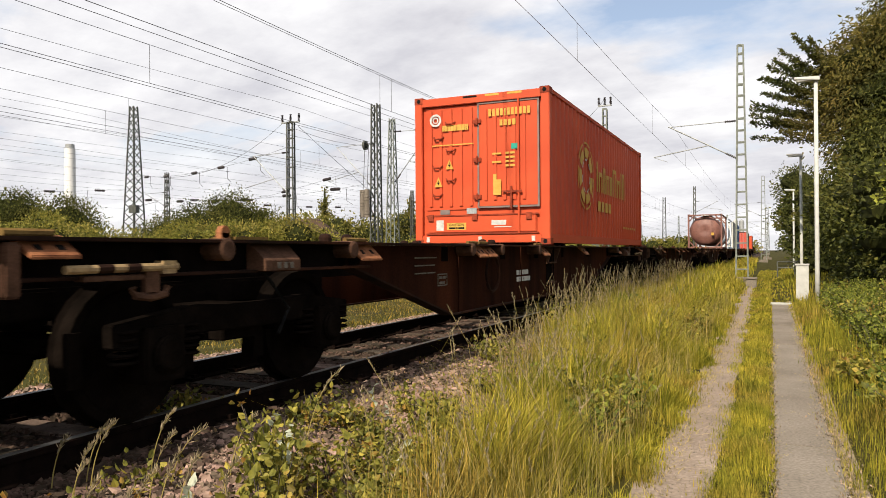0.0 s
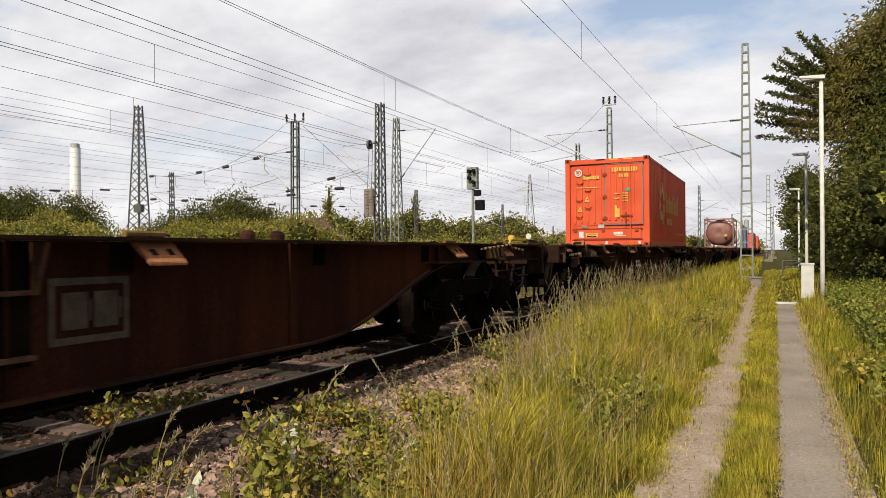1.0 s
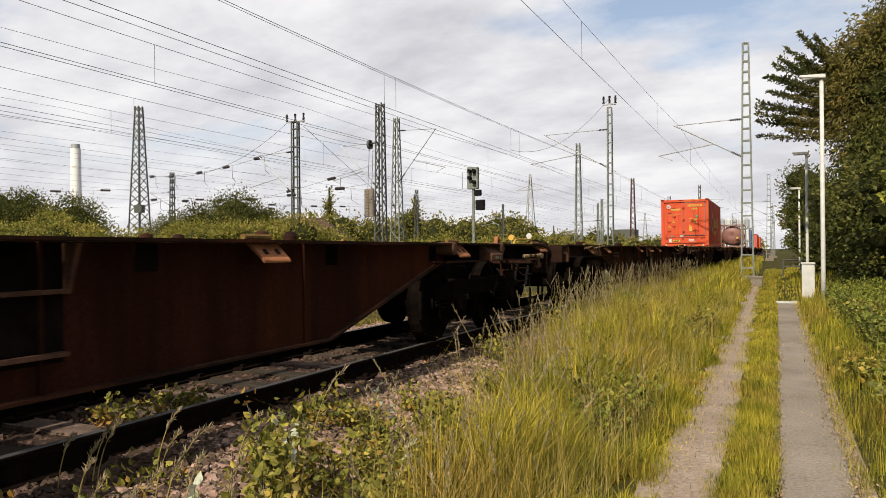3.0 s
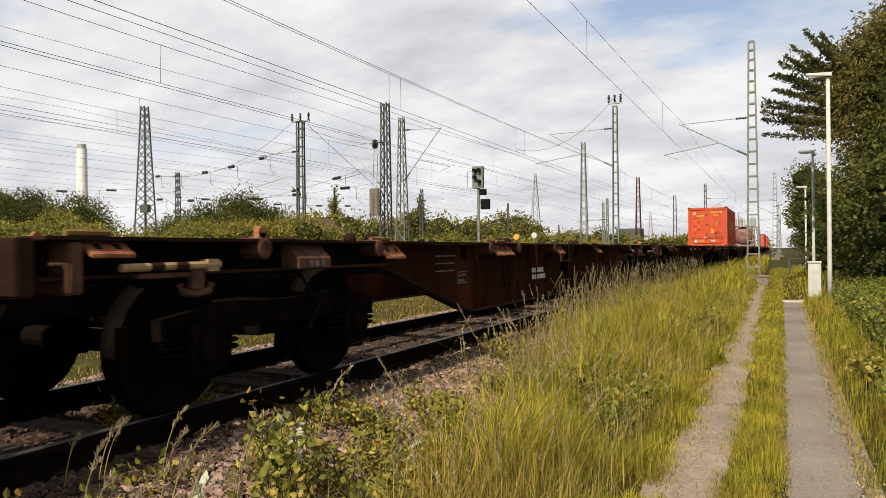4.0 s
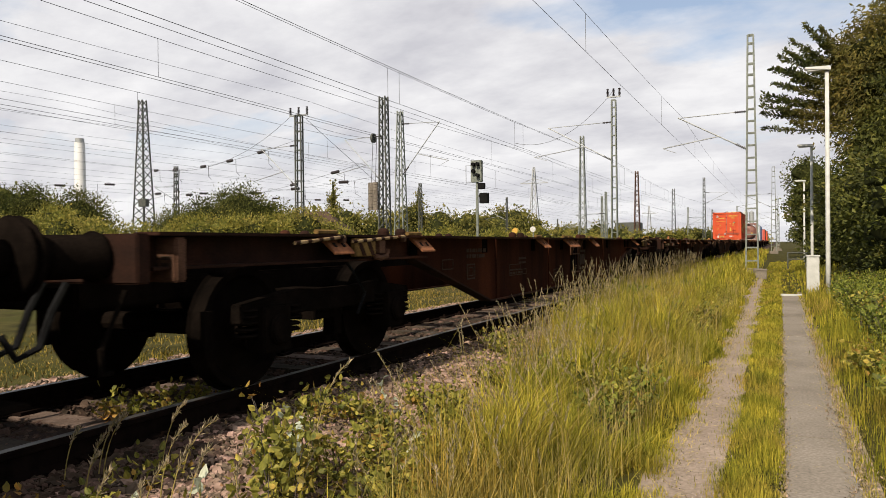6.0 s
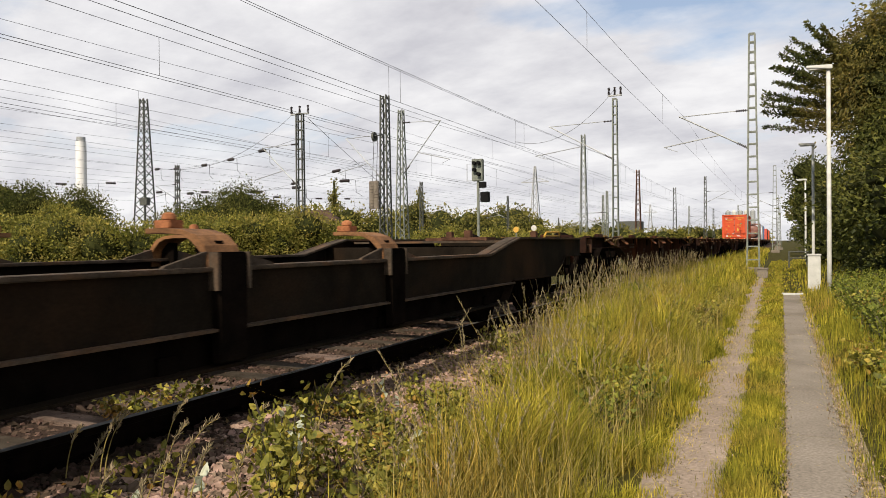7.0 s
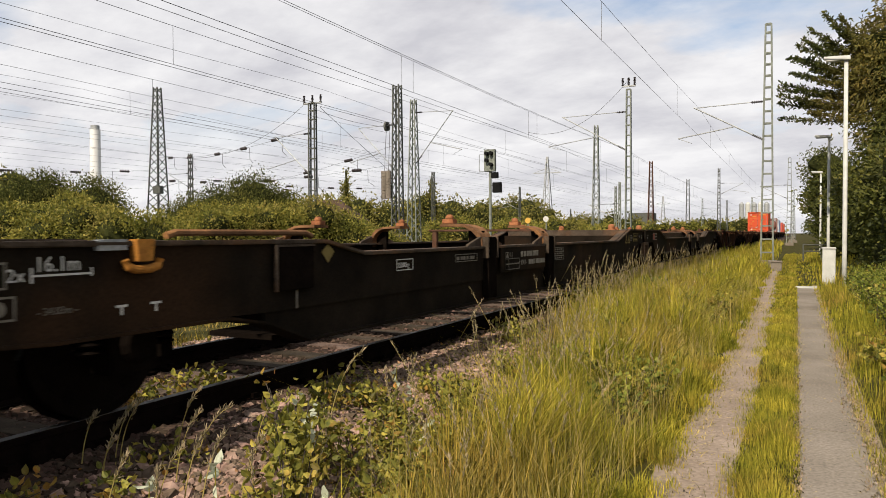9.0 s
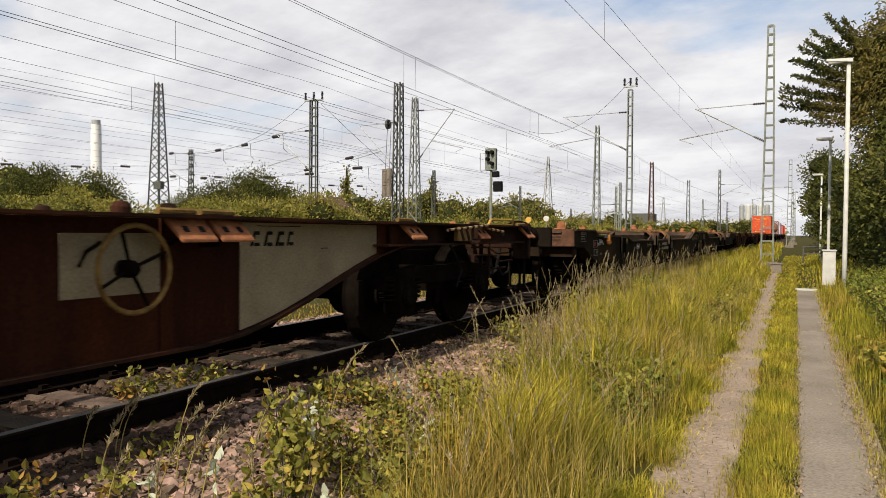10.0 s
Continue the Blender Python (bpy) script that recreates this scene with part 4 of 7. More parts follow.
    text_part("lettering", "2x08-GP-A", 0.07, DULL_YELLOW, root, (X, 16.09, 0.985), sx=0.9)
    text_part("lettering", "MAX 100t (72t+38t)", 0.06, DULL_YELLOW, root, (X, 16.03, 0.915), sx=0.75)
    marks(root, 15.73, 1.01, [(0.14,), (0.22,), (0.20,), (0.13,)], (0, 0.018), MARK, X, 0.016)
    text_part("lettering", "OK", 0.07, MARK, root, (X, 16.64, 0.97))
    for y in (16.90, 17.62):
        part("marking", Shape().box(X, X + 0.003, y, y + 0.09, 1.0, 1.012).box(X, X + 0.003, y + 0.04, y + 0.055, 0.95, 0.985), WHITE, root)
    part("marking", Shape().prism([(15.45, 0.52), (15.50, 0.52), (15.48, 0.62)], X, X + 0.003), WHITE, root)
    part("marking", Shape().prism([(18.97, 0.68), (19.0, 0.70), (18.98, 0.78), (18.95, 0.80)], X, X + 0.003), WHITE, root)
    # number panel: the numbers stay plain bars
    plate = part("number_panel", Shape().box(X + 0.03, X + 0.05, 8.32, 9.94, 0.62, 0.90), OLIVE, root, bevel=0.004)
    for z0, z1 in ((0.645, 0.71), (0.71, 0.775)):
        outline_mark(root, 8.45, 8.92, z0, z1, MARK, X + 0.051, 0.007)
    outline_mark(root, 8.45, 8.56, 0.645, 0.85, MARK, X + 0.051, 0.007)
    part("warning_triangle", Shape().prism([(8.46, 0.785), (8.55, 0.785), (8.505, 0.845)], X + 0.051, X + 0.053), MARK, plate)
    for y in (8.60, 8.66):
        part("marking", Shape().box(X + 0.051, X + 0.053, y, y + 0.012, 0.785, 0.845), MARK, plate)
    yy = 8.97
    for w in (0.035, 0.035, -1, 0.035, 0.035, -1, 0.04, 0.04, 0.04, 0.04, -1, 0.035, 0.035, 0.035, 0.02, 0.03):
        if w < 0:
            yy += 0.02
            continue
        part("marking", Shape().box(X + 0.051, X + 0.054, yy, yy + w, 0.785, 0.85), PALE_MARK, plate)
        yy += w + 0.012
    text_part("lettering", "RIV D-", 0.088, PALE_MARK, plate, (X + 0.051, 8.97, 0.685), sx=0.85)
    yy = 9.26
    for w in (0.045, 0.05, 0.055, 0.04, 0.02, -1, 0.045, 0.04, 0.04, 0.04, 0.05, 0.03, 0.035, 0.035):
        if w < 0:
            yy += 0.025
            continue
        part("marking", Shape().box(X + 0.051, X + 0.054, yy, yy + w, 0.685, 0.745), PALE_MARK, plate)
        yy += w + 0.008
    table = part("data_panel", Shape().box(X + 0.002, X + 0.012, 10.45, 11.05, 0.66, 0.90), OLIVE, root)
    for z0, z1 in ((0.69, 0.75), (0.75, 0.81), (0.81, 0.87)):
        outline_mark(root, 10.47, 10.92, z0, z1, MARK, X + 0.013, 0.007)
        yy = 10.50
        for w in (0.05, 0.07, 0.05, 0.08):
            part("marking", Shape().box(X + 0.013, X + 0.015, yy, yy + w, z0 + 0.02, z0 + 0.042), MARK, table)
            yy += w + 0.03
    outline_mark(root, 5.99, 6.29, 0.75, 0.85, WHITE, X, 0.008)
    text_part("lettering", "35000kg", 0.065, WHITE, root, (X, 6.015, 0.775), sx=0.92)
    outline_mark(root, 7.18, 7.74, 0.78, 0.86, MARK, X, 0.008)
    marks(root, 7.21, 0.80, [(0.07, 0.12, 0.05, 0.12)], (0, 0.035), MARK, X)
    part("diamond_sign", Shape().prism([(4.98, 0.86), (5.06, 0.94), (4.98, 1.0), (4.90, 0.94)], X, X + 0.004), DULL_YELLOW, root)
    text_part("lettering", "16.1m", 0.10, WHITE, root, (X, 2.71, 0.90), sx=0.95)
    text_part("lettering", "2x", 0.085, WHITE, root, (X, 2.58, 0.86))
    part("marking", Shape().box(X, X + 0.003, 2.69, 3.0, 0.878, 0.888).box(X, X + 0.003, 2.69, 2.70, 0.85, 0.92).box(X, X + 0.003, 3.0, 3.01, 0.87, 0.91), WHITE, root)
    outline_mark(root, 2.30, 2.58, 0.83, 0.95, MARK, X, 0.01)
    outline_mark(root, 2.33, 2.62, 0.69, 0.80, MARK, X, 0.01)
    part("marking", Shape().box(X, X + 0.003, 2.36, 2.44, 0.86, 0.92), RED_MARK, root)
    text_part("lettering", "2", 0.085, MARK, root, (X, 2.38, 0.71))
    part("marking", Shape().lathe([(X, 0.035), (X + 0.003, 0.035)], "x", 14, (0, 2.54, 0.745)), MARK, root)
    text_part("lettering", "- 34.03m -", 0.05, MARK, root, (X, 2.72, 0.70))
    for y in (3.14, 3.36):
        part("marking", Shape().box(X, X + 0.003, y, y + 0.07, 0.70, 0.712).box(X, X + 0.003, y + 0.03, y + 0.042, 0.66, 0.70), WHITE, root)
    outline_mark(root, 1.50, 1.82, 0.93, 1.08, MARK, X, 0.008)
    marks(root, 1.53, 1.045, [(0.12, 0.1), (0.2,), (0.1, 0.08)], (0, 0.018), MARK, X, 0.02)
    part("hook_pad", Shape().box(X, X + 0.03, 3.02, 3.19, 0.99, 1.045), GALV, root)
    anchor = Shape().prism([(3.235, 0.93), (3.33, 0.93), (3.345, 1.045), (3.225, 1.045)], X, X + 0.06)
    anchor.tube([(X + 0.035, 3.17, 0.94), (X + 0.035, 3.185, 0.905), (X + 0.035, 3.235, 0.89), (X + 0.035, 3.33, 0.89), (X + 0.035, 3.38, 0.905), (X + 0.035, 3.395, 0.94)], 0.024, 8)
    part("towing_hook", anchor, HOOK, root, "chipped orange-yellow towing hook", bevel=0.004)
    hatch = part("side_hatch", Shape().box(X, X + 0.035, 4.37, 4.77, 0.69, 0.99), RUST_SHADED, root, bevel=0.008)
    part("hatch_edge", Shape().box(X + 0.02, X + 0.042, 4.35, 4.37, 0.69, 1.0).box(X + 0.02, X + 0.042, 4.37, 4.77, 0.985, 1.0), OLIVE_LIT, hatch)
    part("marking", Shape().box(X, X + 0.003, 4.60, 4.622, 0.56, 0.70), MARK, root)
    return root


POCKET = pocket_wagon()


def beige_wagon():
    root = copy_thing(BROWN, Matrix.Identity(4))
    tagged(root, "rust-brown container flat wagon with beige panels and a hand wheel", "freight wagon")
    for ob in list(root.children):
        if ob.name.split(".")[0] in ("marking", "marking_frame", "emblem"):
            bpy.data.objects.remove(ob)
    L, X = 19.6, 1.028
    sh = Shape()
    def edge(y):
        q = max(0.0, min(1.0, (L - y - 3.4) / 2.9))
        return DECK - 0.20 + (0.345 - DECK + 0.20) * q * q * (3 - 2 * q)
    q = [(15.47 - 0.179 * k, edge(15.47 - 0.179 * k) + 0.012) for k in range(11)]
    sh.strip([(y, z, 1.125) for y, z in q[::-1]], X, X + 0.006)
    part("painted_panel", sh, BEIGE, root, "faded beige panel")
    part("painted_panel", Shape().box(X, X + 0.006, 12.33, 12.99, 0.70, 1.05), BEIGE, root, "faded beige panel")
    n = 24
    yw, zw = 12.71, 0.85
    wheel = Shape().tube([(X + 0.12, yw + 0.245 * math.cos(k * 2 * math.pi / n), zw + 0.245 * math.sin(k * 2 * math.pi / n)) for k in range(n + 1)], 0.016, 8)
    rim = part("brake_hand_wheel", wheel, YELLOW_DIRTY, root, "round worn yellow brake hand wheel")
    sp = Shape()
    for k in range(4):
        a = k * math.pi / 2 + 0.4
        sp.tube([(X + 0.08, yw, zw), (X + 0.12, yw + 0.245 * math.cos(a), zw + 0.245 * math.sin(a))], 0.011, 6)
    sp.lathe([(X, 0.05), (X + 0.1, 0.05), (X + 0.13, 0.03)], "x", 12, (0, yw, zw))
    part("spokes", sp, RUST_SHADED, rim)
    for y in (12.93, 13.26, 18.92):
        spigot_bracket(root, y, 0.29, RUST_ORANGE)
    # the owner's mark as plain dark shapes
    for y, w in ((13.78, 0.10), (13.92, 0.10), (14.05, 0.10), (14.18, 0.08)):
        part("emblem", Shape().prism([(y, 0.96), (y + w * 0.25, 0.96), (y + w * 0.55, 1.04), (y + w, 1.04), (y + w, 1.065), (y + w * 0.4, 1.065)], X + 0.007, X + 0.010).box(X + 0.007, X + 0.010, y + w * 0.4, y + w, 0.96, 0.985), BLACK, root)
    for y0, y1, z in ((14.62, 14.72, 0.93), (13.85, 14.35, 1.10)):
        part("scratch", Shape().box(X + 0.007, X + 0.009, y0, y1, z, z + 0.006), RUST, root)
    for y, z in ((12.50, 0.95), (13.05, 0.97)):
        part("grab_arc", Shape().tube([(X + 0.02, y - 0.07, z - 0.08), (X + 0.04, y - 0.04, z), (X + 0.04, y + 0.05, z + 0.05)], 0.012, 6), RUST_SHADED, root)
    return root


AAE = beige_wagon()

# order along the track: wagon, position of its rear buffer plane at the start
COUPLINGS = [("dark", 1.47), ("brown", -18.12), ("dark", -37.7), ("brown", -57.3), ("pocket", -91.33), ("beige", -110.93)]
used = {"dark": DARK, "brown": BROWN, "pocket": POCKET, "beige": AAE}
seen_kinds = set()


def place_wagon(kind, y):
    ob = used[kind]
    if kind in seen_kinds:
        ob = copy_thing(ob, Matrix.Identity(4))
    seen_kinds.add(kind)
    ob.matrix_basis = pose(TRACK_X, y, RAIL_Z)
    TRAIN.append((ob, y))
    return ob


for kind, y in COUPLINGS:
    place_wagon(kind, y)
brown_wagon_marks(TRAIN[1][0], DULL_MARK)
brown_wagon_marks(TRAIN[3][0], FAINT)
for k in range(8):
    place_wagon("dark" if k % 3 else "brown", 21.07 + 19.6 * k)
for ob, y in TRAIN:
    if y < 30:
        for b in ob.children:
            if b.name.startswith("bogie"):
                WHEELSETS += [w for w in b.children if w.name.startswith("wheelset")]

# ---- loads on the train ----


def corner_castings(root, w, L, H, mat):
    for x in (-w / 2, w / 2 - 0.16):
        for y in (0, L - 0.178):
            for z in (0, H - 0.118):
                sh = Shape().box(x - 0.004, x + 0.164, y - 0.006, y + 0.184, z, z + 0.118)
                c = part("corner_casting", sh, mat, root, bevel=0.008)
                f = -0.008 if y == 0 else 0.186
                sh2 = Shape().lathe([(y + f - 0.001, 0.035), (y + f + 0.003, 0.035)], "y", 12, (x + 0.08, 0, z + 0.06))
                part("casting_hole", sh2, BLACK, c)


def corrugated(y0, y1, z0, z1, x, depth, pitch, sign):
    """A trapezoid-corrugated sheet in the y-z plane at x."""
    sh = Shape()
    pts = []
    y = y0
    while y < y1 - pitch * 0.5:
        for dy, d in ((0, 0), (pitch * 0.3, 0), (pitch * 0.5, depth), (pitch * 0.8, depth)):
            pts.append((y + dy, d))
        y += pitch
    pts.append((y1, 0))
    n = len(pts)
    sh.v = [(x - sign * d, yy, z) for z in (z0, z1) for yy, d in pts]
    sh.f = [(i, i + 1, n + i + 1, n + i) for i in range(n - 1)]
    return sh


def orange_container():
    W, L, H = 2.438, 9.125, 2.591
    root = thing("bulk_container", "orange-red steel bulk container with yellow lettering on a flat wagon", "container", group="loads on the train")
    w = W / 2
    for s in (-1, 1):
        part("side_wall", corrugated(0.12, L - 0.12, 0.16, H - 0.06, s * (w - 0.012), 0.036, 0.278, s), ORANGE, root)
        part("top_rail", Shape().box(*sorted((s * w, s * (w - 0.06))), 0.1, L - 0.1, H - 0.09, H - 0.02), ORANGE, root, bevel=0.006)
        part("bottom_rail", Shape().box(*sorted((s * w, s * (w - 0.06))), 0.1, L - 0.1, 0.03, 0.18), ORANGE, root, bevel=0.006)
        for y in (0.0, L - 0.14):
            part("corner_post", Shape().box(*sorted((s * w, s * (w - 0.14))), y, y + 0.14, 0.1, H - 0.1), ORANGE, root, bevel=0.01)
    part("roof", Shape().box(-w + 0.05, w - 0.05, 0.1, L - 0.1, H - 0.05, H - 0.03), ORANGE, root)
    part("floor", Shape().box(-w + 0.05, w - 0.05, 0.1, L - 0.1, 0.10, 0.15), RUST_SHADED, root)
    part("front_wall", Shape().box(-w + 0.1, w - 0.1, L - 0.08, L - 0.04, 0.1, H - 0.08), ORANGE, root)
    # rear end frame facing -y
    part("rear_header", Shape().box(-w + 0.14, w - 0.14, 0.0, 0.12, H - 0.17, H - 0.03), ORANGE, root, bevel=0.008)
    part("rear_sill", Shape().box(-w + 0.14, w - 0.14, 0.0, 0.12, 0.04, 0.17), ORANGE, root, bevel=0.008)
    part("rear_wall", Shape().box(-w + 0.13, w - 0.13, 0.075, 0.10, 0.15, H - 0.15), ORANGE, root)
    # left fixed panel with vertical ribs, right-hand door, hatch band below
    def ribs(parent, xs, z0, z1, y=0.045):
        for x in xs:
            part("rib", Shape().prism([(y, z0), (y, z1), (y + 0.03, z1 + 0.02), (y + 0.03, z0 - 0.02)], x - 0.028, x + 0.028), ORANGE, parent, bevel=0.006)
    panel = part("end_panel", Shape().box(-w + 0.2, -0.06, 0.055, 0.075, 0.62, H - 0.19), ORANGE, root)
    ribs(panel, (-0.93, -0.74, -0.55, -0.36, -0.17), 0.68, H - 0.24, 0.030)
    door = part("door", Shape().box(-0.03, w - 0.20, 0.035, 0.075, 0.66, H - 0.20), ORANGE, root, bevel=0.006)
    ribs(door, (0.10, 0.27, 0.44, 0.61, 0.78), 0.76, H - 0.30, 0.012)
    seal = Shape()
    a, b, c, d = -0.05, w - 0.18, 0.63, H - 0.17
    seal.box(a, b, 0.022, 0.045, d - 0.03, d).box(a, b, 0.022, 0.045, c, c + 0.03).box(a, a + 0.03, 0.022, 0.045, c + 0.03, d - 0.03).box(b - 0.03, b, 0.022, 0.045, c + 0.03, d - 0.03)
    part("door_seal", seal, GREY_SEAL, door)
    for x in (0.69,):
        rod = Shape().tube([(x, 0.0, 0.2), (x, 0.0, H - 0.15)], 0.017, 8)
        lk = part("locking_rod", rod, ORANGE, door)
        part("lock_handle", Shape().box(x - 0.28, x + 0.06, -0.028, -0.01, 0.88, 0.91).box(x - 0.14, x - 0.11, -0.032, -0.008, 0.6, 0.98), ORANGE_WORN, lk)
    for z in (0.82, 1.45, 2.1):
        part("hinge", Shape().box(-0.12, 0.02, 0.005, 0.05, z - 0.035, z + 0.035).lathe([(z - 0.06, 0.02), (z + 0.06, 0.02)], "z", 8, (-0.05, 0.0, 0)), ORANGE_WORN, door, bevel=0.004)
    for x, z in ((-0.78, 1.85), (-0.55, 1.63), (-0.80, 1.35), (-0.55, 1.12), (-0.80, 0.86), (-0.56, 2.10)):
        part("climbing_step", Shape().tube([(x - 0.09, 0.045, z + 0.04), (x - 0.06, 0.0, z), (x + 0.06, 0.0, z), (x + 0.09, 0.045, z + 0.04)], 0.014, 6), ORANGE_WORN, panel)
    hatch = part("discharge_hatch", Shape().box(-0.98, 0.98, 0.02, 0.07, 0.22, 0.50), ORANGE, root, bevel=0.012)
    part("hatch_rim", Shape().box(-1.02, 1.02, 0.012, 0.06, 0.185, 0.215).box(-1.02, 1.02, 0.02, 0.06, 0.50, 0.53), ORANGE_WORN, hatch, bevel=0.006)
    for x in (-0.92, -0.1, 0.86):
        part("hatch_clamp", Shape().box(x - 0.05, x + 0.05, -0.004, 0.03, 0.42, 0.54), ORANGE_WORN, hatch, bevel=0.006)
    # stickers and plates
    def sticker(name, x0, x1, z0, z1, mat, y=0.018, p=root):
        return part(name, Shape().box(x0, x1, y - 0.003, y, z0, z1), mat, p)
    sticker("label_plate", -0.82, -0.68, 0.26, 0.44, WHITE, 0.018, hatch)
    cs = sticker("caution_plate", -0.62, -0.26, 0.27, 0.39, GOLD, 0.018, hatch)
    text_part("lettering", "CAUTION", 0.062, BLACK, cs, (-0.58, 0.0135, 0.335), (90, 0, 0))
    for k, (x0, x1) in enumerate(((-0.58, -0.46), (-0.45, -0.42), (-0.41, -0.30))):
        part("marking", Shape().box(x0, x1, 0.012, 0.015, 0.285, 0.315), BLACK, cs)
    sticker("label_plate", 0.20, 0.46, 0.34, 0.42, WHITE, 0.018, hatch)
    sticker("label_plate", 0.25, 0.55, 0.30, 0.315, WHITE, 0.018, hatch)
    sticker("data_plate", -0.76, -0.58, 0.54, 0.62, GREY_SEAL, 0.05)
    sticker("data_plate", -0.26, -0.08, 0.54, 0.64, GALV, 0.05)
    sticker("green_sticker", 0.56, 0.68, 1.60, 1.69, GREEN_SIGN, 0.008, door)
    part("yellow_sticker", Shape().prism([(0.0, 0.84), (0.004, 0.84), (0.004, 1.10), (0.0, 1.10)], 0.24, 0.38), GOLD, door)
    part("yellow_sticker", Shape().prism([(0.0, 1.10), (0.004, 1.10), (0.004, 1.19), (0.0, 1.19)], 0.24, 0.30), GOLD, door)
    for x, z in ((-0.57, 1.32), (-0.78, 1.02)):
        t = Shape().add([(x - 0.075, 0.024, z), (x + 0.075, 0.024, z), (x, 0.024, z + 0.17), (x - 0.075, 0.020, z), (x + 0.075, 0.020, z), (x, 0.020, z + 0.17)], [(0, 1, 2), (3, 5, 4), (0, 3, 4, 1), (1, 4, 5, 2), (2, 5, 3, 0)])
        tri = part("warning_triangle", t, GOLD, panel)
        bolt = Shape().add([(x + 0.01, 0.017, z + 0.13), (x - 0.025, 0.017, z + 0.06), (x + 0.0, 0.017, z + 0.06), (x - 0.012, 0.017, z + 0.015), (x + 0.028, 0.017, z + 0.078), (x + 0.004, 0.017, z + 0.078)], [(0, 1, 2, 5), (5, 2, 3, 4)])
        part("bolt_sign", bolt, BLACK, tri)
    # numbers and maker's marks as plain bars and rings
    def bars(x, z, ws, h, mat, y=0.009, p=door, gap=0.02):
        for v in ws:
            part("marking", Shape().box(x, x + v, y - 0.003, y, z, z + h), mat, p)
            x += v + gap
    bars(0.16, 2.17, (0.05, 0.05, 0.05, 0.05, 0.03, 0.05, 0.05, 0.05, 0.05, 0.05, 0.05), 0.12, GOLD)
    bars(0.36, 2.0, (0.05, 0.06, 0.05, 0.06), 0.10, GOLD)
    for j in range(4):
        bars(0.22, 1.52 - j * 0.07, (0.16,) if j in (0, 2) else (), 0.03, GOLD)
        bars(0.46, 1.52 - j * 0.07, (0.06, 0.08), 0.035, GOLD)
    bars(-0.90, 1.73, (0.08, 0.12, 0.2, 0.24, 0.1), 0.018, GOLD, 0.028, panel, 0.01)
    bars(-0.70, 1.98, (0.03, 0.06, 0.05, 0.05, 0.04, 0.08, 0.05, 0.03, 0.03), 0.10, GOLD, 0.028, panel, 0.008)
    def ring(parent, cx, cz, r0, r1, at, axis, mat, gaps=0.0, n=28):
        sh = Shape()
        for k in range(n):
            if gaps and (k * 7) % n < gaps * n:
                continue
            a, b = 2 * math.pi * k / n, 2 * math.pi * (k + 1) / n
            q = [(r0, a), (r1, a), (r1, b), (r0, b)]
            if axis == "y":
                vs = [(cx + r * math.cos(t), at, cz + r * math.sin(t)) for r, t in q]
            else:
                vs = [(at, cx + r * math.cos(t), cz + r * math.sin(t)) for r, t in q]
            off = Vector((0, 0.003, 0)) if axis == "y" else Vector((-0.003, 0, 0))
            vs += [tuple(Vector(v) + off) for v in vs]
            sh.add(vs, [(0, 1, 2, 3), (7, 6, 5, 4), (0, 4, 5, 1), (1, 5, 6, 2), (2, 6, 7, 3), (3, 7, 4, 0)])
        return part("emblem_ring", sh, mat, parent)
    ring(panel, -0.83, 2.18, 0.075, 0.11, 0.024, "y", WHITE)
    ring(panel, -0.83, 2.18, 0.035, 0.055, 0.024, "y", WHITE)
    xs = w + 0.002
    ring(root, 2.55, 1.35, 0.62, 0.66, xs, "x", GOLD, 0.2)
    ring(root, 2.55, 1.35, 0.36, 0.55, xs, "x", GOLD, 0.25)
    ring(root, 2.55, 1.35, 0.30, 0.33, xs, "x", WHITE, 0.3)
    yy = 3.5
    for v, h, z in ((0.10, 0.62, 1.12), (0.34, 0.42, 1.12), (0.22, 0.55, 1.12), (0.30, 0.42, 1.12), (0.20, 0.42, 1.12), (0.40, 0.62, 1.12), (0.34, 0.42, 1.12), (0.10, 0.62, 1.12), (0.28, 0.62, 1.12)):
        sh = Shape().box(xs - 0.003, xs, yy, yy + 0.09, z, z + h)
        if v > 0.12:
            sh.box(xs - 0.003, xs, yy + v - 0.09, yy + v, z, z + h)
            sh.box(xs - 0.003, xs, yy + 0.09, yy + v - 0.09, z + h - 0.09, z + h)
        part("lettering_shape", sh, GOLD, root)
        yy += v + 0.10
    for k in range(4):
        part("marking", Shape().box(xs - 0.003, xs, 3.6 + k * 0.36, 3.85 + k * 0.36, 0.72, 0.93), GOLD, root)
    for k in range(6):
        part("marking", Shape().box(xs - 0.003, xs, 6.4 + k * 0.3, 6.6 + k * 0.3, 0.42, 0.47), GOLD, root)
    for k in (0.62, 1.02, 1.42):
        part("roof_mark", Shape().box(-w + k + 0.3, -w + k + 0.55, -0.002, 0.004, H - 0.075, H - 0.04), GOLD if k > 0.7 else BLACK, root)
    for x in (-w + 0.25, 0.0, w - 0.28):
        part("lashing_ring", Shape().box(x - 0.03, x + 0.03, -0.012, 0.02, 0.06, 0.15), WHITE, root, bevel=0.004)
    corner_castings(root, W, L, H, ORANGE_WORN)
    return root


LOADS = []


def put_load(ob, y, z=1.177):
    ob.matrix_basis = pose(TRACK_X, y, RAIL_Z + z)
    LOADS.append((ob, y, RAIL_Z + z))
    return ob


put_load(orange_container(), 11.43)


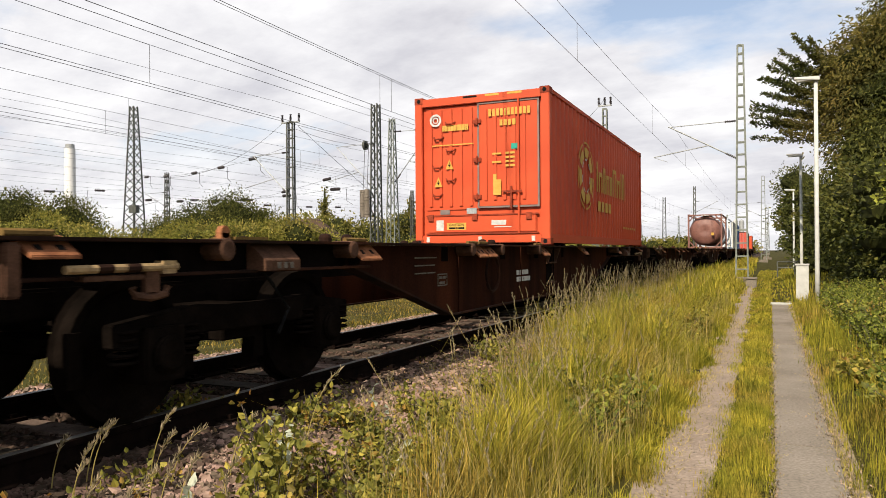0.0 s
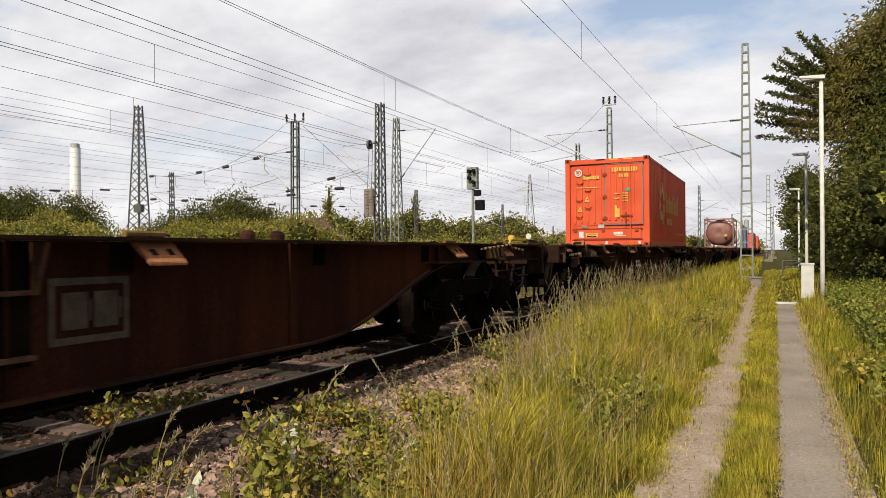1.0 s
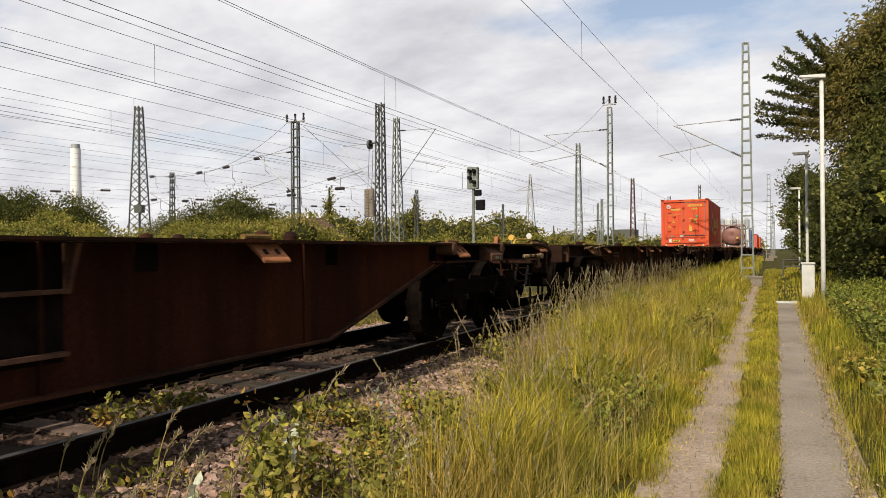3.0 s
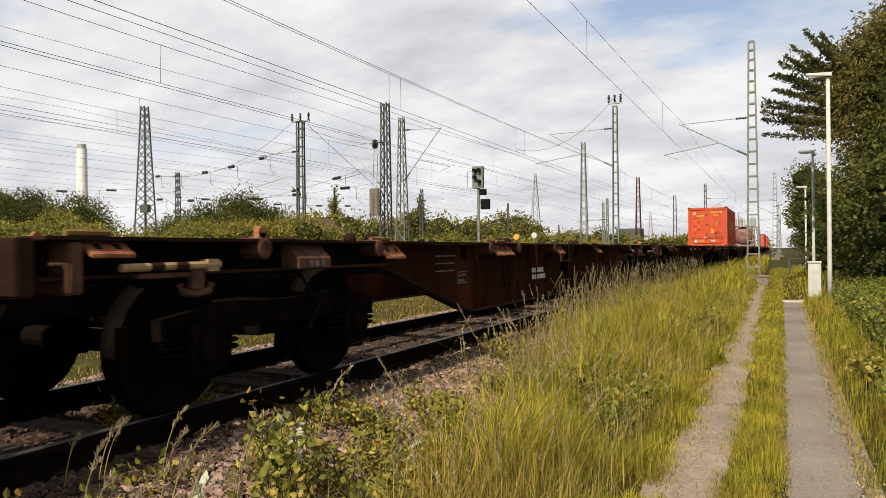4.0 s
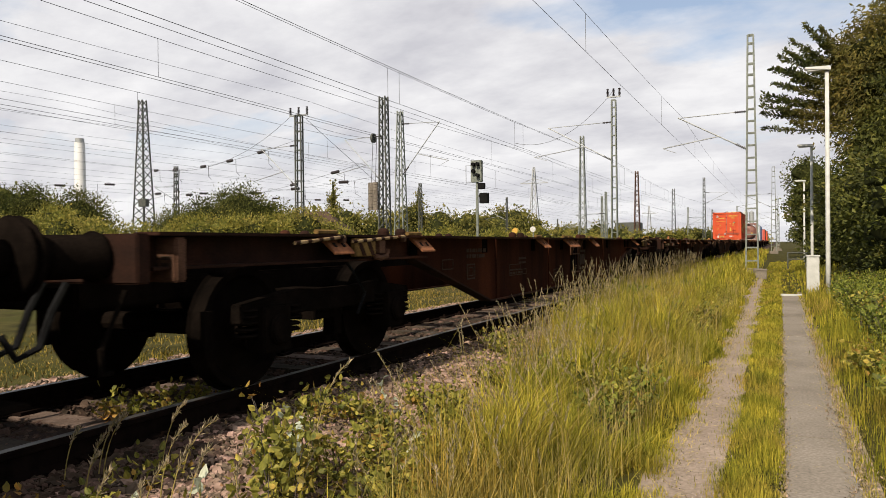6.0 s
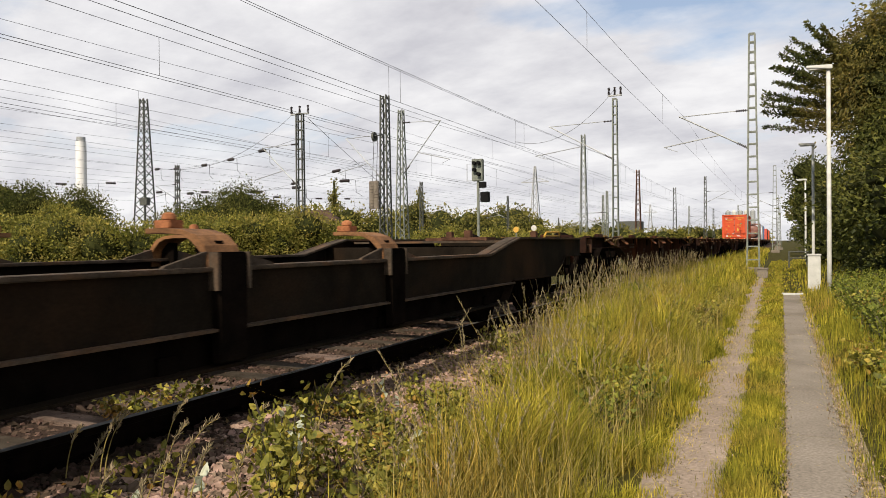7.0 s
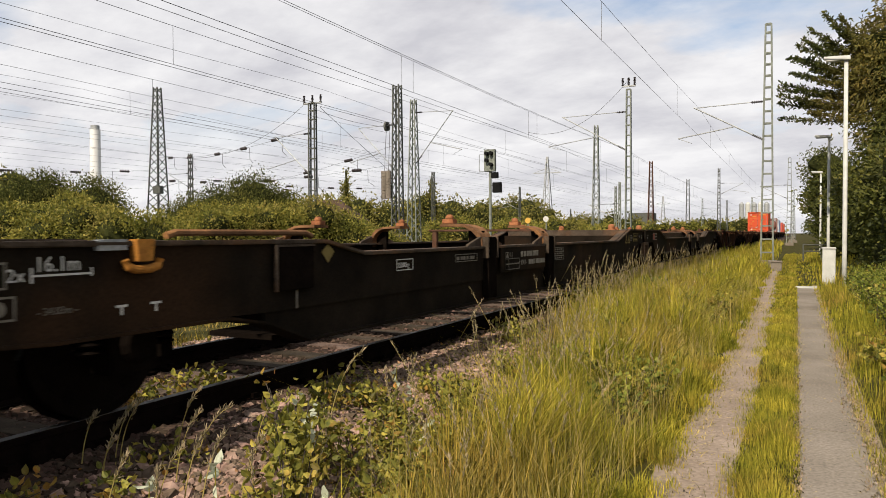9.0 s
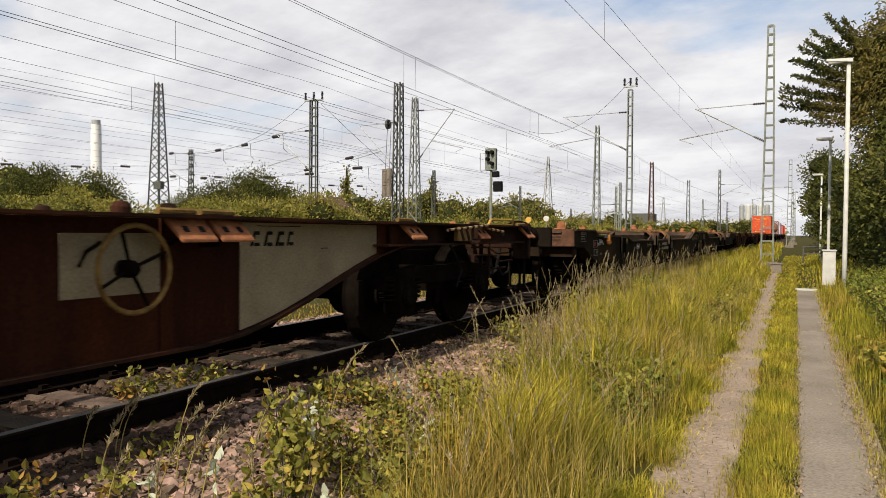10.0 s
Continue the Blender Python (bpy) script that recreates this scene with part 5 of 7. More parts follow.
def tank_container(paint, frame_mat, label):
    W, L, H = 2.438, 6.06, 2.591
    root = thing("tank_container", label, "container", group="loads on the train")
    w = W / 2
    r = 1.12
    rings = [(0.30, 0.05), (0.20, 0.35), (0.22, 0.55), (0.32, 0.85), (0.5, r), (L - 0.5, r), (L - 0.3, 0.8), (L - 0.2, 0.3), (L - 0.2, 0.02)]
    part("tank", Shape().lathe(rings, "y", 32, (0, 0, H / 2 + 0.05)), paint, root, smooth=True)
    for y in (0.02, L - 0.14):
        f = Shape()
        f.box(-w, w, y, y + 0.12, 0.02, 0.16).box(-w, w, y, y + 0.12, H - 0.13, H - 0.02)
        f.box(-w, -w + 0.12, y, y + 0.12, 0.16, H - 0.13).box(w - 0.12, w, y, y + 0.12, 0.16, H - 0.13)
        for sx in (-1, 1):
            for z0, z1 in ((0.1, 0.62), (H - 0.1, H - 0.55)):
                f.beam((sx * (w - 0.06), y + 0.06, z1), (sx * (w - 0.5), y + 0.06, z0), 0.08)
        part("end_frame", f, frame_mat, root, bevel=0.006)
    for sx in (-1, 1):
        part("long_rail", Shape().box(*sorted((sx * w, sx * (w - 0.1))), 0.1, L - 0.1, 0.03, 0.15), frame_mat, root)
        part("long_rail", Shape().box(*sorted((sx * w, sx * (w - 0.08))), 0.1, L - 0.1, H - 0.11, H - 0.03), frame_mat, root)
    part("walkway", Shape().box(-0.3, 0.3, 0.2, L - 0.2, H - 0.06, H - 0.02), GALV, root)
    part("placard", Shape().box(0.45, 0.65, 0.012, 0.018, 1.0, 1.2), GOLD, root)
    for k, v in enumerate((0.12, 0.16, 0.14)):
        part("marking", Shape().box(-0.25 + k * 0.2, -0.25 + k * 0.2 + v, 0.012, 0.018, H - 0.11, H - 0.06), WHITE, root)
    corner_castings(root, W, L, H, frame_mat)
    return root


def plain_container(paint, label, L=6.06, H=2.591):
    W = 2.438
    root = thing("shipping_container", label, "container", group="loads on the train")
    w = W / 2
    for s in (-1, 1):
        part("side_wall", corrugated(0.12, L - 0.12, 0.14, H - 0.08, s * (w - 0.01), 0.036, 0.278, s), paint, root)
        for z0, z1 in ((0.03, 0.16), (H - 0.1, H - 0.02)):
            part("side_rail", Shape().box(*sorted((s * w, s * (w - 0.06))), 0.1, L - 0.1, z0, z1), paint, root)
        for y in (0, L - 0.14):
            part("corner_post", Shape().box(*sorted((s * w, s * (w - 0.14))), y, y + 0.14, 0.1, H - 0.1), paint, root)
    for s in (-1, 1):
        part("door", Shape().box(*sorted((s * 0.01, s * (w - 0.14))), 0.03, 0.09, 0.12, H - 0.14), paint, root, bevel=0.006)
        for x in (0.3, 0.75):
            part("locking_rod", Shape().tube([(s * x, 0.01, 0.1), (s * x, 0.01, H - 0.12)], 0.02, 6), GALV, root)
    part("end_wall", Shape().box(-w + 0.12, w - 0.12, L - 0.1, L - 0.05, 0.1, H - 0.1), paint, root)
    part("roof", Shape().box(-w + 0.05, w - 0.05, 0.1, L - 0.1, H - 0.05, H - 0.03), paint, root)
    part("floor", Shape().box(-w + 0.05, w - 0.05, 0.1, L - 0.1, 0.08, 0.13), RUST_SHADED, root)
    corner_castings(root, W, L, H, paint)
    return root


put_load(tank_container(TANK_BROWN, TANK_BROWN, "brown cylindrical tank in a brown container frame"), 57.5)
put_load(tank_container(TANK_BLUE, TANK_BLUE, "pale blue-white tank in a container frame"), 65.5)
put_load(plain_container(PALE_PAINT, "white steel box container"), 74.5)
put_load(plain_container(BLUE, "blue steel box container"), 84.0)
put_load(plain_container(RED_FAR, "red steel box container"), 118.0)
put_load(plain_container(RUST_PALE, "brown-grey steel box container"), 126.0)
put_load(plain_container(ORANGE, "orange steel box container, far ahead", 9.1), 150.0)

# ---- masts, wires, signals ----


def at_angle(az, d):
    """Plan position at a bearing (degrees left of the track) and distance from the camera."""
    return -d * math.sin(radians(az)), d * math.cos(radians(az))


def lattice_mast(label, x, y, top, base_w, top_w, mat, bays, turn=0, name="lattice_mast", z0=0.0, leg=0.055, flat=False):
    root = thing(name, label, "mast", at=(x, y, z0), group="overhead line masts")
    root.rotation_euler = (0, 0, radians(turn))
    h = top - z0
    def corner(k, z):
        w = (base_w + (top_w - base_w) * z / h) / 2
        d = w if not flat else min(w, 0.11)
        return ((-w, w, w, -w)[k], (-d, -d, d, d)[k], z)
    for k in range(4):
        part("leg", Shape().beam(corner(k, 0), corner(k, h), leg), mat, root)
    br = Shape()
    near = math.hypot(x, y) < 85
    def brace(p, q, t):
        if near:
            part("brace", Shape().beam(p, q, t), mat, root)
        else:
            br.beam(p, q, t)
    zs = [h * (1 - (1 - i / bays) ** 1.12) for i in range(bays + 1)]
    for i in range(bays):
        for k in range(4):
            a, b = k, (k + 1) % 4
            if flat:
                if k in (0, 2):
                    brace(corner(a, zs[i + 1]), corner(b, zs[i + 1]), leg * 0.9)
                continue
            if i % 2:
                a, b = b, a
            brace(corner(a, zs[i]), corner(b, zs[i + 1]), leg * 0.62)
    if not near:
        tagged(part("bracing", br, mat, root), kind="stuff")
    part("foundation", Shape().box(-base_w * 0.8, base_w * 0.8, -base_w * 0.8, base_w * 0.8, -0.3, 0.25), CONCRETE, root, bevel=0.02)
    return root


def insulator(root, a, b, r=0.06):
    a, b = Vector(a), Vector(b)
    pts, rad = [a], [r * 0.45]
    for k in range(6):
        for q, f in ((0.15, 0.45), (0.3, 1.0), (0.6, 1.0), (0.85, 0.45)):
            pts.append(a.lerp(b, (k + q) / 6))
            rad.append(r * f)
    part("insulator", Shape().tube(pts + [b], r, 10, radii=rad + [r * 0.45]), INSUL, root)


def cantilever(root, z_hi, z_lo, reach, sgn=-1, y=0.0):
    """A tubular bracket arm with insulators and a steady arm; it reaches to sgn * reach in x."""
    ob = part("cantilever", Shape().tube([(sgn * 0.15, y, z_lo), (sgn * reach, y, z_hi - 0.05)], 0.032, 7).tube([(sgn * 0.6, y, z_hi), (sgn * reach, y, z_hi - 0.08)], 0.022, 6).tube([(sgn * (reach * 0.42), y, z_lo + (z_hi - z_lo) * 0.40), (sgn * (reach * 1.22), y, z_lo + 0.30 * (z_hi - z_lo) - 0.25)], 0.026, 6).tube([(sgn * reach * 1.22, y, z_lo + 0.30 * (z_hi - z_lo) - 0.25), (sgn * reach * 1.02, y, z_lo + 0.30 * (z_hi - z_lo) - 0.5)], 0.014, 5), GALV, root)
    insulator(root, (sgn * 0.15, y, z_hi), (sgn * 0.7, y, z_hi - 0.01))
    insulator(root, (sgn * 0.2, y, z_lo + 0.03), (sgn * 0.65, y, z_lo + 0.03 + 0.45 * (z_hi - z_lo) / reach))
    return ob


def pole_head(root, h, w=0.5):
    """A cross bar with upright insulators at the top of a mast."""
    part("cross_bar", Shape().box(-w, w, -0.05, 0.05, h - 0.45, h - 0.36), GALV, root, bevel=0.01)
    for x in (-w + 0.06, 0.0, w - 0.06):
        insulator(root, (x, 0, h - 0.36), (x, 0, h + 0.12), 0.085)


# tall ladder-like mast between the track and the path
right_mast = lattice_mast("tall pale grey-green ladder-like steel mast on a concrete foot", -1.2, 36.0, 11.0, 0.52, 0.24, MAST_PALE, 20, z0=0.1, leg=0.07, flat=True, name="catenary_mast")
cantilever(right_mast, 7.45, 5.7, 3.2)
# the next masts of the same line, far ahead
for y, top in ((100, 10.9), (165, 10.9), (235, 10.9), (300, 10.9)):
    far = lattice_mast("distant pale steel mast beside the track", -1.2 + 0.4, y, top, 0.62, 0.3, MAST_PALE, 14, z0=0.1, leg=0.07, flat=True, name="catenary_mast")
    cantilever(far, 7.45, 5.7, 3.4)
lattice_mast("distant steel lattice mast", -0.5, 130, 8.5, 0.8, 0.4, MAST_DARK, 10, z0=0.1)
x, y = at_angle(11.66, 46)
m3 = lattice_mast("slender pale steel mast with insulators at its head", x, y, 10.4, 0.36, 0.24, MAST_PALE, 16, z0=0.1, leg=0.06, flat=True, name="catenary_mast")
pole_head(m3, 10.9, 0.42)
cantilever(m3, 8.95, 6.6, 4.2)
x, y = at_angle(29.57, 52)
m2 = lattice_mast("dark lattice mast with a tensioning wheel and concrete weights", x, y, 12.2, 0.66, 0.44, MAST_DARK, 20, z0=0.1, leg=0.085)
cantilever(m2, 9.3, 6.0, 3.3)
for k in range(10):
    for x, y, r in ((-0.95, -0.2, 0.25), (-0.45, -0.5, 0.19)):
        part("tension_weight", Shape().lathe([(4.0 + k * 0.2, r), (4.18 + k * 0.2, r)], "z", 12, (x, y, 0)), CONCRETE, m2, "pale concrete weight")
part("tension_wheel", Shape().lathe([(-0.2, 0.34), (-0.05, 0.34), (-0.05, 0.2), (-0.2, 0.2)], "x", 20, (-0.75, 0, 9.2)), MAST_DARK, m2)
part("tension_rope", Shape().tube([(-0.95, -0.2, 6.0), (-0.9, 0, 9.2)], 0.02, 5).tube([(-0.45, -0.5, 6.0), (-0.6, 0, 9.2)], 0.02, 5), WIRE, m2)
x, y = at_angle(28.29, 50)
m2b = lattice_mast("pale lattice mast with a long bracket arm", x, y, 10.8, 0.78, 0.28, MAST_PALE, 16, z0=0.1, leg=0.062)
cantilever(m2b, 9.8, 6.3, 3.0, 1)
x, y = at_angle(36.15, 47)
m1 = lattice_mast("steel mast with crossbars and feeder insulators", x, y, 9.9, 0.5, 0.42, MAST_DARK, 15, z0=0.1, leg=0.075, flat=True, name="catenary_mast")
pole_head(m1, 10.2, 0.7)
cantilever(m1, 7.9, 5.2, 3.0)
x, y = at_angle(47.4, 80)
lt = lattice_mast("tall dark tapering lattice tower", x, y, 16.6, 1.75, 0.5, MAST_DARK, 19, z0=0.1, leg=0.105, turn=0, name="lattice_tower")
part("terminal_box", Shape().box(0.2, 1.2, -0.9, -0.4, 5.6, 6.4), MAST_DARK, lt, bevel=0.03)
x, y = at_angle(14.07, 80)
lattice_mast("tapering pale lattice tower among the wires", x, y, 13.2, 0.8, 0.34, MAST_PALE, 18, z0=0.1, leg=0.08, name="lattice_tower")
x, y = at_angle(9.99, 120)
lattice_mast("distant rust-red and pale lattice tower", x, y, 13.0, 0.95, 0.4, RUST_PALE, 16, z0=0.1, leg=0.11, name="lattice_tower")
for az, el, d, w0, mat in ((7.33, 4.01, 150, 1.1, MAST_DARK), (5.16, 4.77, 110, 0.6, MAST_DARK), (45.16, 5.98, 85, 0.7, MAST_DARK), (26.75, 4.85, 110, 0.8, MAST_DARK), (19.94, 3.66, 120, 0.5, MAST_DARK), (12.6, 3.6, 90, 0.4, MAST_PALE), (6.3, 2.6, 160, 0.5, MAST_PALE), (4.6, 2.4, 170, 0.5, MAST_DARK), (2.9, 2.6, 180, 0.5, MAST_PALE), (16.0, 1.9, 160, 0.4, MAST_DARK), (38.5, 3.2, 100, 0.4, MAST_DARK), (12.3, 3.9, 75, 0.35, MAST_PALE)):
    x, y = at_angle(az, d)
    m = lattice_mast("distant steel mast of the railway yard", x, y, 1.6 + d * math.tan(radians(el)), w0 * 0.7, w0 * 0.4, mat, 12, z0=0.05, leg=0.08)
    if w0 < 0.75:
        h = d * math.tan(radians(el))
        cantilever(m, max(3, h - 0.6), max(2, h - 2.2), 3.2, -1 if az > 9 else 1)


def pylon(az, d, el):
    x, y = at_angle(az, d)
    root = thing("power_pylon", "distant grey high-voltage pylon with one cross arm", "pylon", at=(x, y, 0))
    h = 1.6 + d * math.tan(radians(el))
    for sx in (-1, 1):
        for sy in (-1, 1):
            part("leg", Shape().beam((sx * h * 0.07, sy * h * 0.07, 0), (sx * 0.3, sy * 0.3, h), 0.3), GALV, root)
    br = Shape()
    for i in range(9):
        z0, z1 = h * i / 9, h * (i + 1) / 9
        w0, w1 = h * 0.07 * (1 - i / 9) + 0.3 * i / 9, h * 0.07 * (1 - (i + 1) / 9) + 0.3 * (i + 1) / 9
        br.beam((-w0, -w0, z0), (w1, -w1, z1), 0.16).beam((w0, -w0, z0), (-w1, -w1, z1), 0.16)
    tagged(part("bracing", br, GALV, root), kind="stuff")
    part("cross_arm", Shape().beam((-h * 0.18, 0, h * 0.80), (h * 0.18, 0, h * 0.80), 0.35).beam((-h * 0.18, 0, h * 0.80), (0, 0, h * 0.86), 0.2).beam((h * 0.18, 0, h * 0.80), (0, 0, h * 0.86), 0.2), GALV, root)


pylon(17.8, 330, 5.95)
pylon(9.1, 520, 2.78)


def signal_mast():
    x, y = at_angle(22.26, 43)
    root = thing("railway_signal", "grey light signal on a slim post with a small lower box", "railway signal", at=(x, y, 0.1))
    part("post", Shape().tube([(0, 0, 0), (0, 0, 6.4)], 0.085, 10), MAST_PALE, root)
    hd = part("signal_head", Shape().box(-0.34, 0.34, -0.18, 0.12, 5.15, 6.45), MAST_PALE, root, "pale signal box", bevel=0.03)
    for x2, z in ((-0.12, 6.2), (0.15, 6.2), (-0.12, 5.8), (0.15, 5.55)):
        part("lamp_hood", Shape().lathe([(-0.42, 0.11), (-0.18, 0.11)], "y", 12, (x2, 0, z)), BLACK, hd)
    part("rear_cage", Shape().tube([(-0.36, 0.1, 5.2), (-0.75, 0.1, 5.2), (-0.75, 0.1, 6.2), (-0.36, 0.1, 6.2)], 0.025, 6), GALV, root)
    part("lower_box", Shape().box(0.2, 0.72, -0.2, 0.1, 3.9, 4.5), BLACK, root, bevel=0.02)
    part("lower_arm", Shape().box(0, 0.4, -0.03, 0.03, 4.3, 4.38), MAST_PALE, root)
    part("lower_box", Shape().box(0.1, 0.5, -0.15, 0.1, 4.75, 5.1), BLACK, root, bevel=0.02)


signal_mast()
for az, d, h in ((19.3, 40, 2.2), (17.9, 41, 2.3)):
    x, y = at_angle(az, d)
    root = thing("track_marker", "small round white track marker on a post", "sign", at=(x, y, 0.1))
    part("post", Shape().tube([(0, 0, 0), (0, 0, h)], 0.035, 8), MAST_PALE, root)
    part("disc", Shape().lathe([(-0.06, 0.16), (-0.04, 0.16)], "y", 20, (0, 0, h)), GOLD if az > 19 else WHITE, root)


def wire_thing(label, x, pieces, y0=-45.0, y1=330.0, droppers=True, r=0.007, span=62.0, phase=36.0):
    """Overhead line along the track at x. pieces: (part name, height, sag)."""
    root = thing("overhead_line", label, "overhead wire")
    def height(h, sag, y):
        u = ((y - phase) / span) % 1
        return h - sag * 4 * u * (1 - u)
    for nm, h, sag in pieces:
        n = 120
        sh = Shape().tube([(x, y0 + (y1 - y0) * k / n, height(h, sag, y0 + (y1 - y0) * k / n)) for k in range(n + 1)], r, 5)
        part(nm, sh, WIRE, root)
    if droppers and len(pieces) > 1:
        y = phase - span + 7
        while y < 95:
            a, b = height(*pieces[0][1:], y), height(*pieces[1][1:], y)
            if abs(a - b) > 0.2:
                part("dropper", Shape().tube([(x, y, a), (x, y, b)], 0.006, 4), WIRE, root)
            y += 12.0


Z_C = RAIL_Z + 5.5
wire_thing("thin messenger and contact wire over the train's track", -4.15, [("messenger_wire", Z_C + 1.42, 0.5), ("contact_wire", Z_C + 0.12, 0.03)], r=0.0054)
wire_thing("dark contact wire and messenger over the second track", -11.19, [("messenger_wire", Z_C + 1.6, 0.45), ("contact_wire", Z_C, 0.03)], r=0.0063, phase=51)
wire_thing("dark contact wire and messenger of the parallel line", -10.78, [("messenger_wire", Z_C + 1.45, 0.45), ("contact_wire", Z_C, 0.03)], r=0.0072, phase=51)
wire_thing("messenger and doubled contact wire over the third track", -14.65, [("messenger_wire", Z_C + 1.5, 0.5), ("contact_wire", Z_C + 0.03, 0.03), ("second_contact_wire", Z_C - 0.03, 0.05)], r=0.0072, phase=45)
wire_thing("thin overhead wires over the fourth track", -20.9, [("messenger_wire", Z_C + 1.65, 0.5), ("contact_wire", Z_C + 0.05, 0.03), ("second_contact_wire", Z_C - 0.05, 0.1)], r=0.0072, phase=50)
wire_thing("thin overhead wires of the next track", -22.05, [("messenger_wire", Z_C + 1.3, 0.5), ("contact_wire", Z_C, 0.03)], r=0.0063, phase=50)
wire_thing("high feeder wire along the mast heads", -27.7, [("feeder_wire", 11.0, 0.5)], droppers=False, r=0.0090, phase=38)
for k, (x, r) in enumerate(((-26.6, 0.0054), (-29.3, 0.0054), (-32.1, 0.0054), (-35.4, 0.0054), (-41, 0.0054), (-48, 0.0062), (-57, 0.0062))):
    wire_thing("thin overhead wires over the far yard tracks", x, [("messenger_wire", Z_C + 1.6, 0.5), ("contact_wire", Z_C, 0.03)], r=r, phase=20 + 9 * k, droppers=False)

# wires slung across the yard between the masts
def cross_wire(a, b, sag, r=0.012, name="cross_span_wire", label="slack cross-span wire between two masts"):
    a, b = Vector(a), Vector(b)
    pts = [a.lerp(b, k / 16) - Vector((0, 0, sag * 4 * (k / 16) * (1 - k / 16))) for k in range(17)]
    root = thing(name, label, "overhead wire")
    part("wire", Shape().tube(pts, r, 5), WIRE, root)


p1, p2, p2b, p3 = (Vector((*at_angle(a, d), 0)) for a, d in ((36.15, 47), (29.57, 52), (28.29, 50), (11.66, 46)))
cross_wire(p1 + Vector((0, 0, 9.6)), p2 + Vector((0, 0, 9.2)), 0.3)
cross_wire(p1 + Vector((-0.6, 0, 9.9)), p1 + Vector((-7, -4, 6.4)), 1.0)
cross_wire(p3 + Vector((0, 0, 11.0)), p3 + Vector((-6.5, 0, 8.2)), 1.2)
cross_wire(p1 + Vector((0.6, 0, 9.6)), p2 + Vector((0, 0, 5.6)), 0.05, 0.014, "stay_rod", "pale stay rod between two masts")


def head_span(a, b, z0, z1, n):
    """A cross span hung between two masts, with insulators and short hangers along it."""
    a, b = Vector((*a, z0)), Vector((*b, z1))
    root = thing("cross_span", "cross-span wire between masts with dark insulators", "overhead wire")
    pts = [a.lerp(b, k / 24) - Vector((0, 0, 0.7 * 4 * (k / 24) * (1 - k / 24))) for k in range(25)]
    part("span_wire", Shape().tube(pts, 0.012, 4), WIRE, root)
    d = (b - a).normalized()
    for k in range(n):
        p = pts[int(24 * (k + 0.7) / (n + 0.4))]
        insulator(root, p - d * 0.5, p + d * 0.5, 0.12)
        part("hanger", Shape().tube([p + d * 1.2 + Vector((0, 0, -0.02)), p + d * 1.25 - Vector((0, 0, 0.9)), p + d * 1.9 - Vector((0, 0, 1.2))], 0.018, 4), WIRE, root)


T0, T1, T2, T5, T6 = at_angle(47.4, 80), at_angle(36.15, 47), at_angle(29.57, 52), at_angle(45.16, 85), at_angle(26.75, 110)
head_span(T0, T1, 9.5, 8.4, 5)
head_span(T0, T2, 7.2, 6.6, 6)
head_span(T5, T6, 7.8, 8.8, 7)
head_span(T5, T2, 6.2, 8.0, 5)
head_span(T0, at_angle(68, 70), 8.2, 7.6, 5)

# ---- lamps and cabinet by the path ----


def path_lamp(x, y, top, label, arm=0.58):
    root = thing("street_lamp", label, "street lamp", at=(x, y, 0))
    part("post", Shape().tube([(0, 0, -0.1), (0, 0, 1.0), (0, 0, top)], 0.075, 12, 0.055), PALE_PAINT, root, smooth=True)
    hd = Shape()
    vs = [(-arm, -0.14, top + 0.02), (0.1, -0.14, top - 0.06), (0.1, 0.14, top - 0.06), (-arm, 0.14, top + 0.02), (-arm, -0.12, top + 0.09), (0.1, -0.12, top + 0.07), (0.1, 0.12, top + 0.07), (-arm, 0.12, top + 0.09)]
    hd.add(vs, [(0, 3, 2, 1), (4, 5, 6, 7), (0, 1, 5, 4), (1, 2, 6, 5), (2, 3, 7, 6), (3, 0, 4, 7)])
    h = part("lamp_head", hd, PALE_PAINT, root, "flat white lamp head", bevel=0.015)
    part("diffuser", Shape().box(-arm + 0.06, -0.15, -0.1, 0.1, top - 0.045, top + 0.0), WHITE, h)
    return root


path_lamp(1.25, 24.0, 6.62, "tall slim pale street lamp with a flat head beside the path")
path_lamp(1.27, 36.5, 5.85, "slim grey street lamp in front of the trees")
path_lamp(1.5, 57.0, 5.8, "slim grey street lamp further along the path", 0.6)


def cabinet():
    root = thing("electrical_cabinet", "small white electrical cabinet beside the lamp post", "cabinet", at=(0.86, 24.3, 0))
    part("body", Shape().box(-0.17, 0.17, -0.13, 0.13, 0.06, 1.12), PALE_PAINT, root, bevel=0.01)
    part("roof", Shape().box(-0.19, 0.19, -0.16, 0.16, 1.12, 1.17), PALE_PAINT, root, bevel=0.01)
    part("door", Shape().box(-0.15, 0.15, -0.142, -0.13, 0.12, 1.08), PALE_PAINT, root, bevel=0.004)
    part("plinth", Shape().box(-0.18, 0.18, -0.14, 0.14, -0.1, 0.06), CONCRETE, root)


cabinet()


def low_fence(x, y):
    root = thing("low_barrier", "low dark metal barrier in the long grass", "fence", at=(x, y, 0))
    for k in range(3):
        part("post", Shape().tube([(k * 0.9, 0, -0.1), (k * 0.9, 0, 0.95)], 0.04, 8), MAST_DARK, root)
    for z in (0.55, 0.92):
        part("rail", Shape().tube([(0, 0, z), (1.8, 0, z)], 0.035, 8), MAST_DARK, root)


low_fence(0.35, 46.0)
root = thing("concrete_trough", "weathered concrete cable box at the mast's foot", "cable box", at=(-0.75, 33.5, 0))
part("body", Shape().box(-0.2, 0.2, -0.3, 0.3, -0.05, 0.36), CONCRETE, root, bevel=0.02)
part("lid", Shape().box(-0.23, 0.23, -0.34, 0.34, 0.36, 0.42), CONCRETE, root, bevel=0.01)

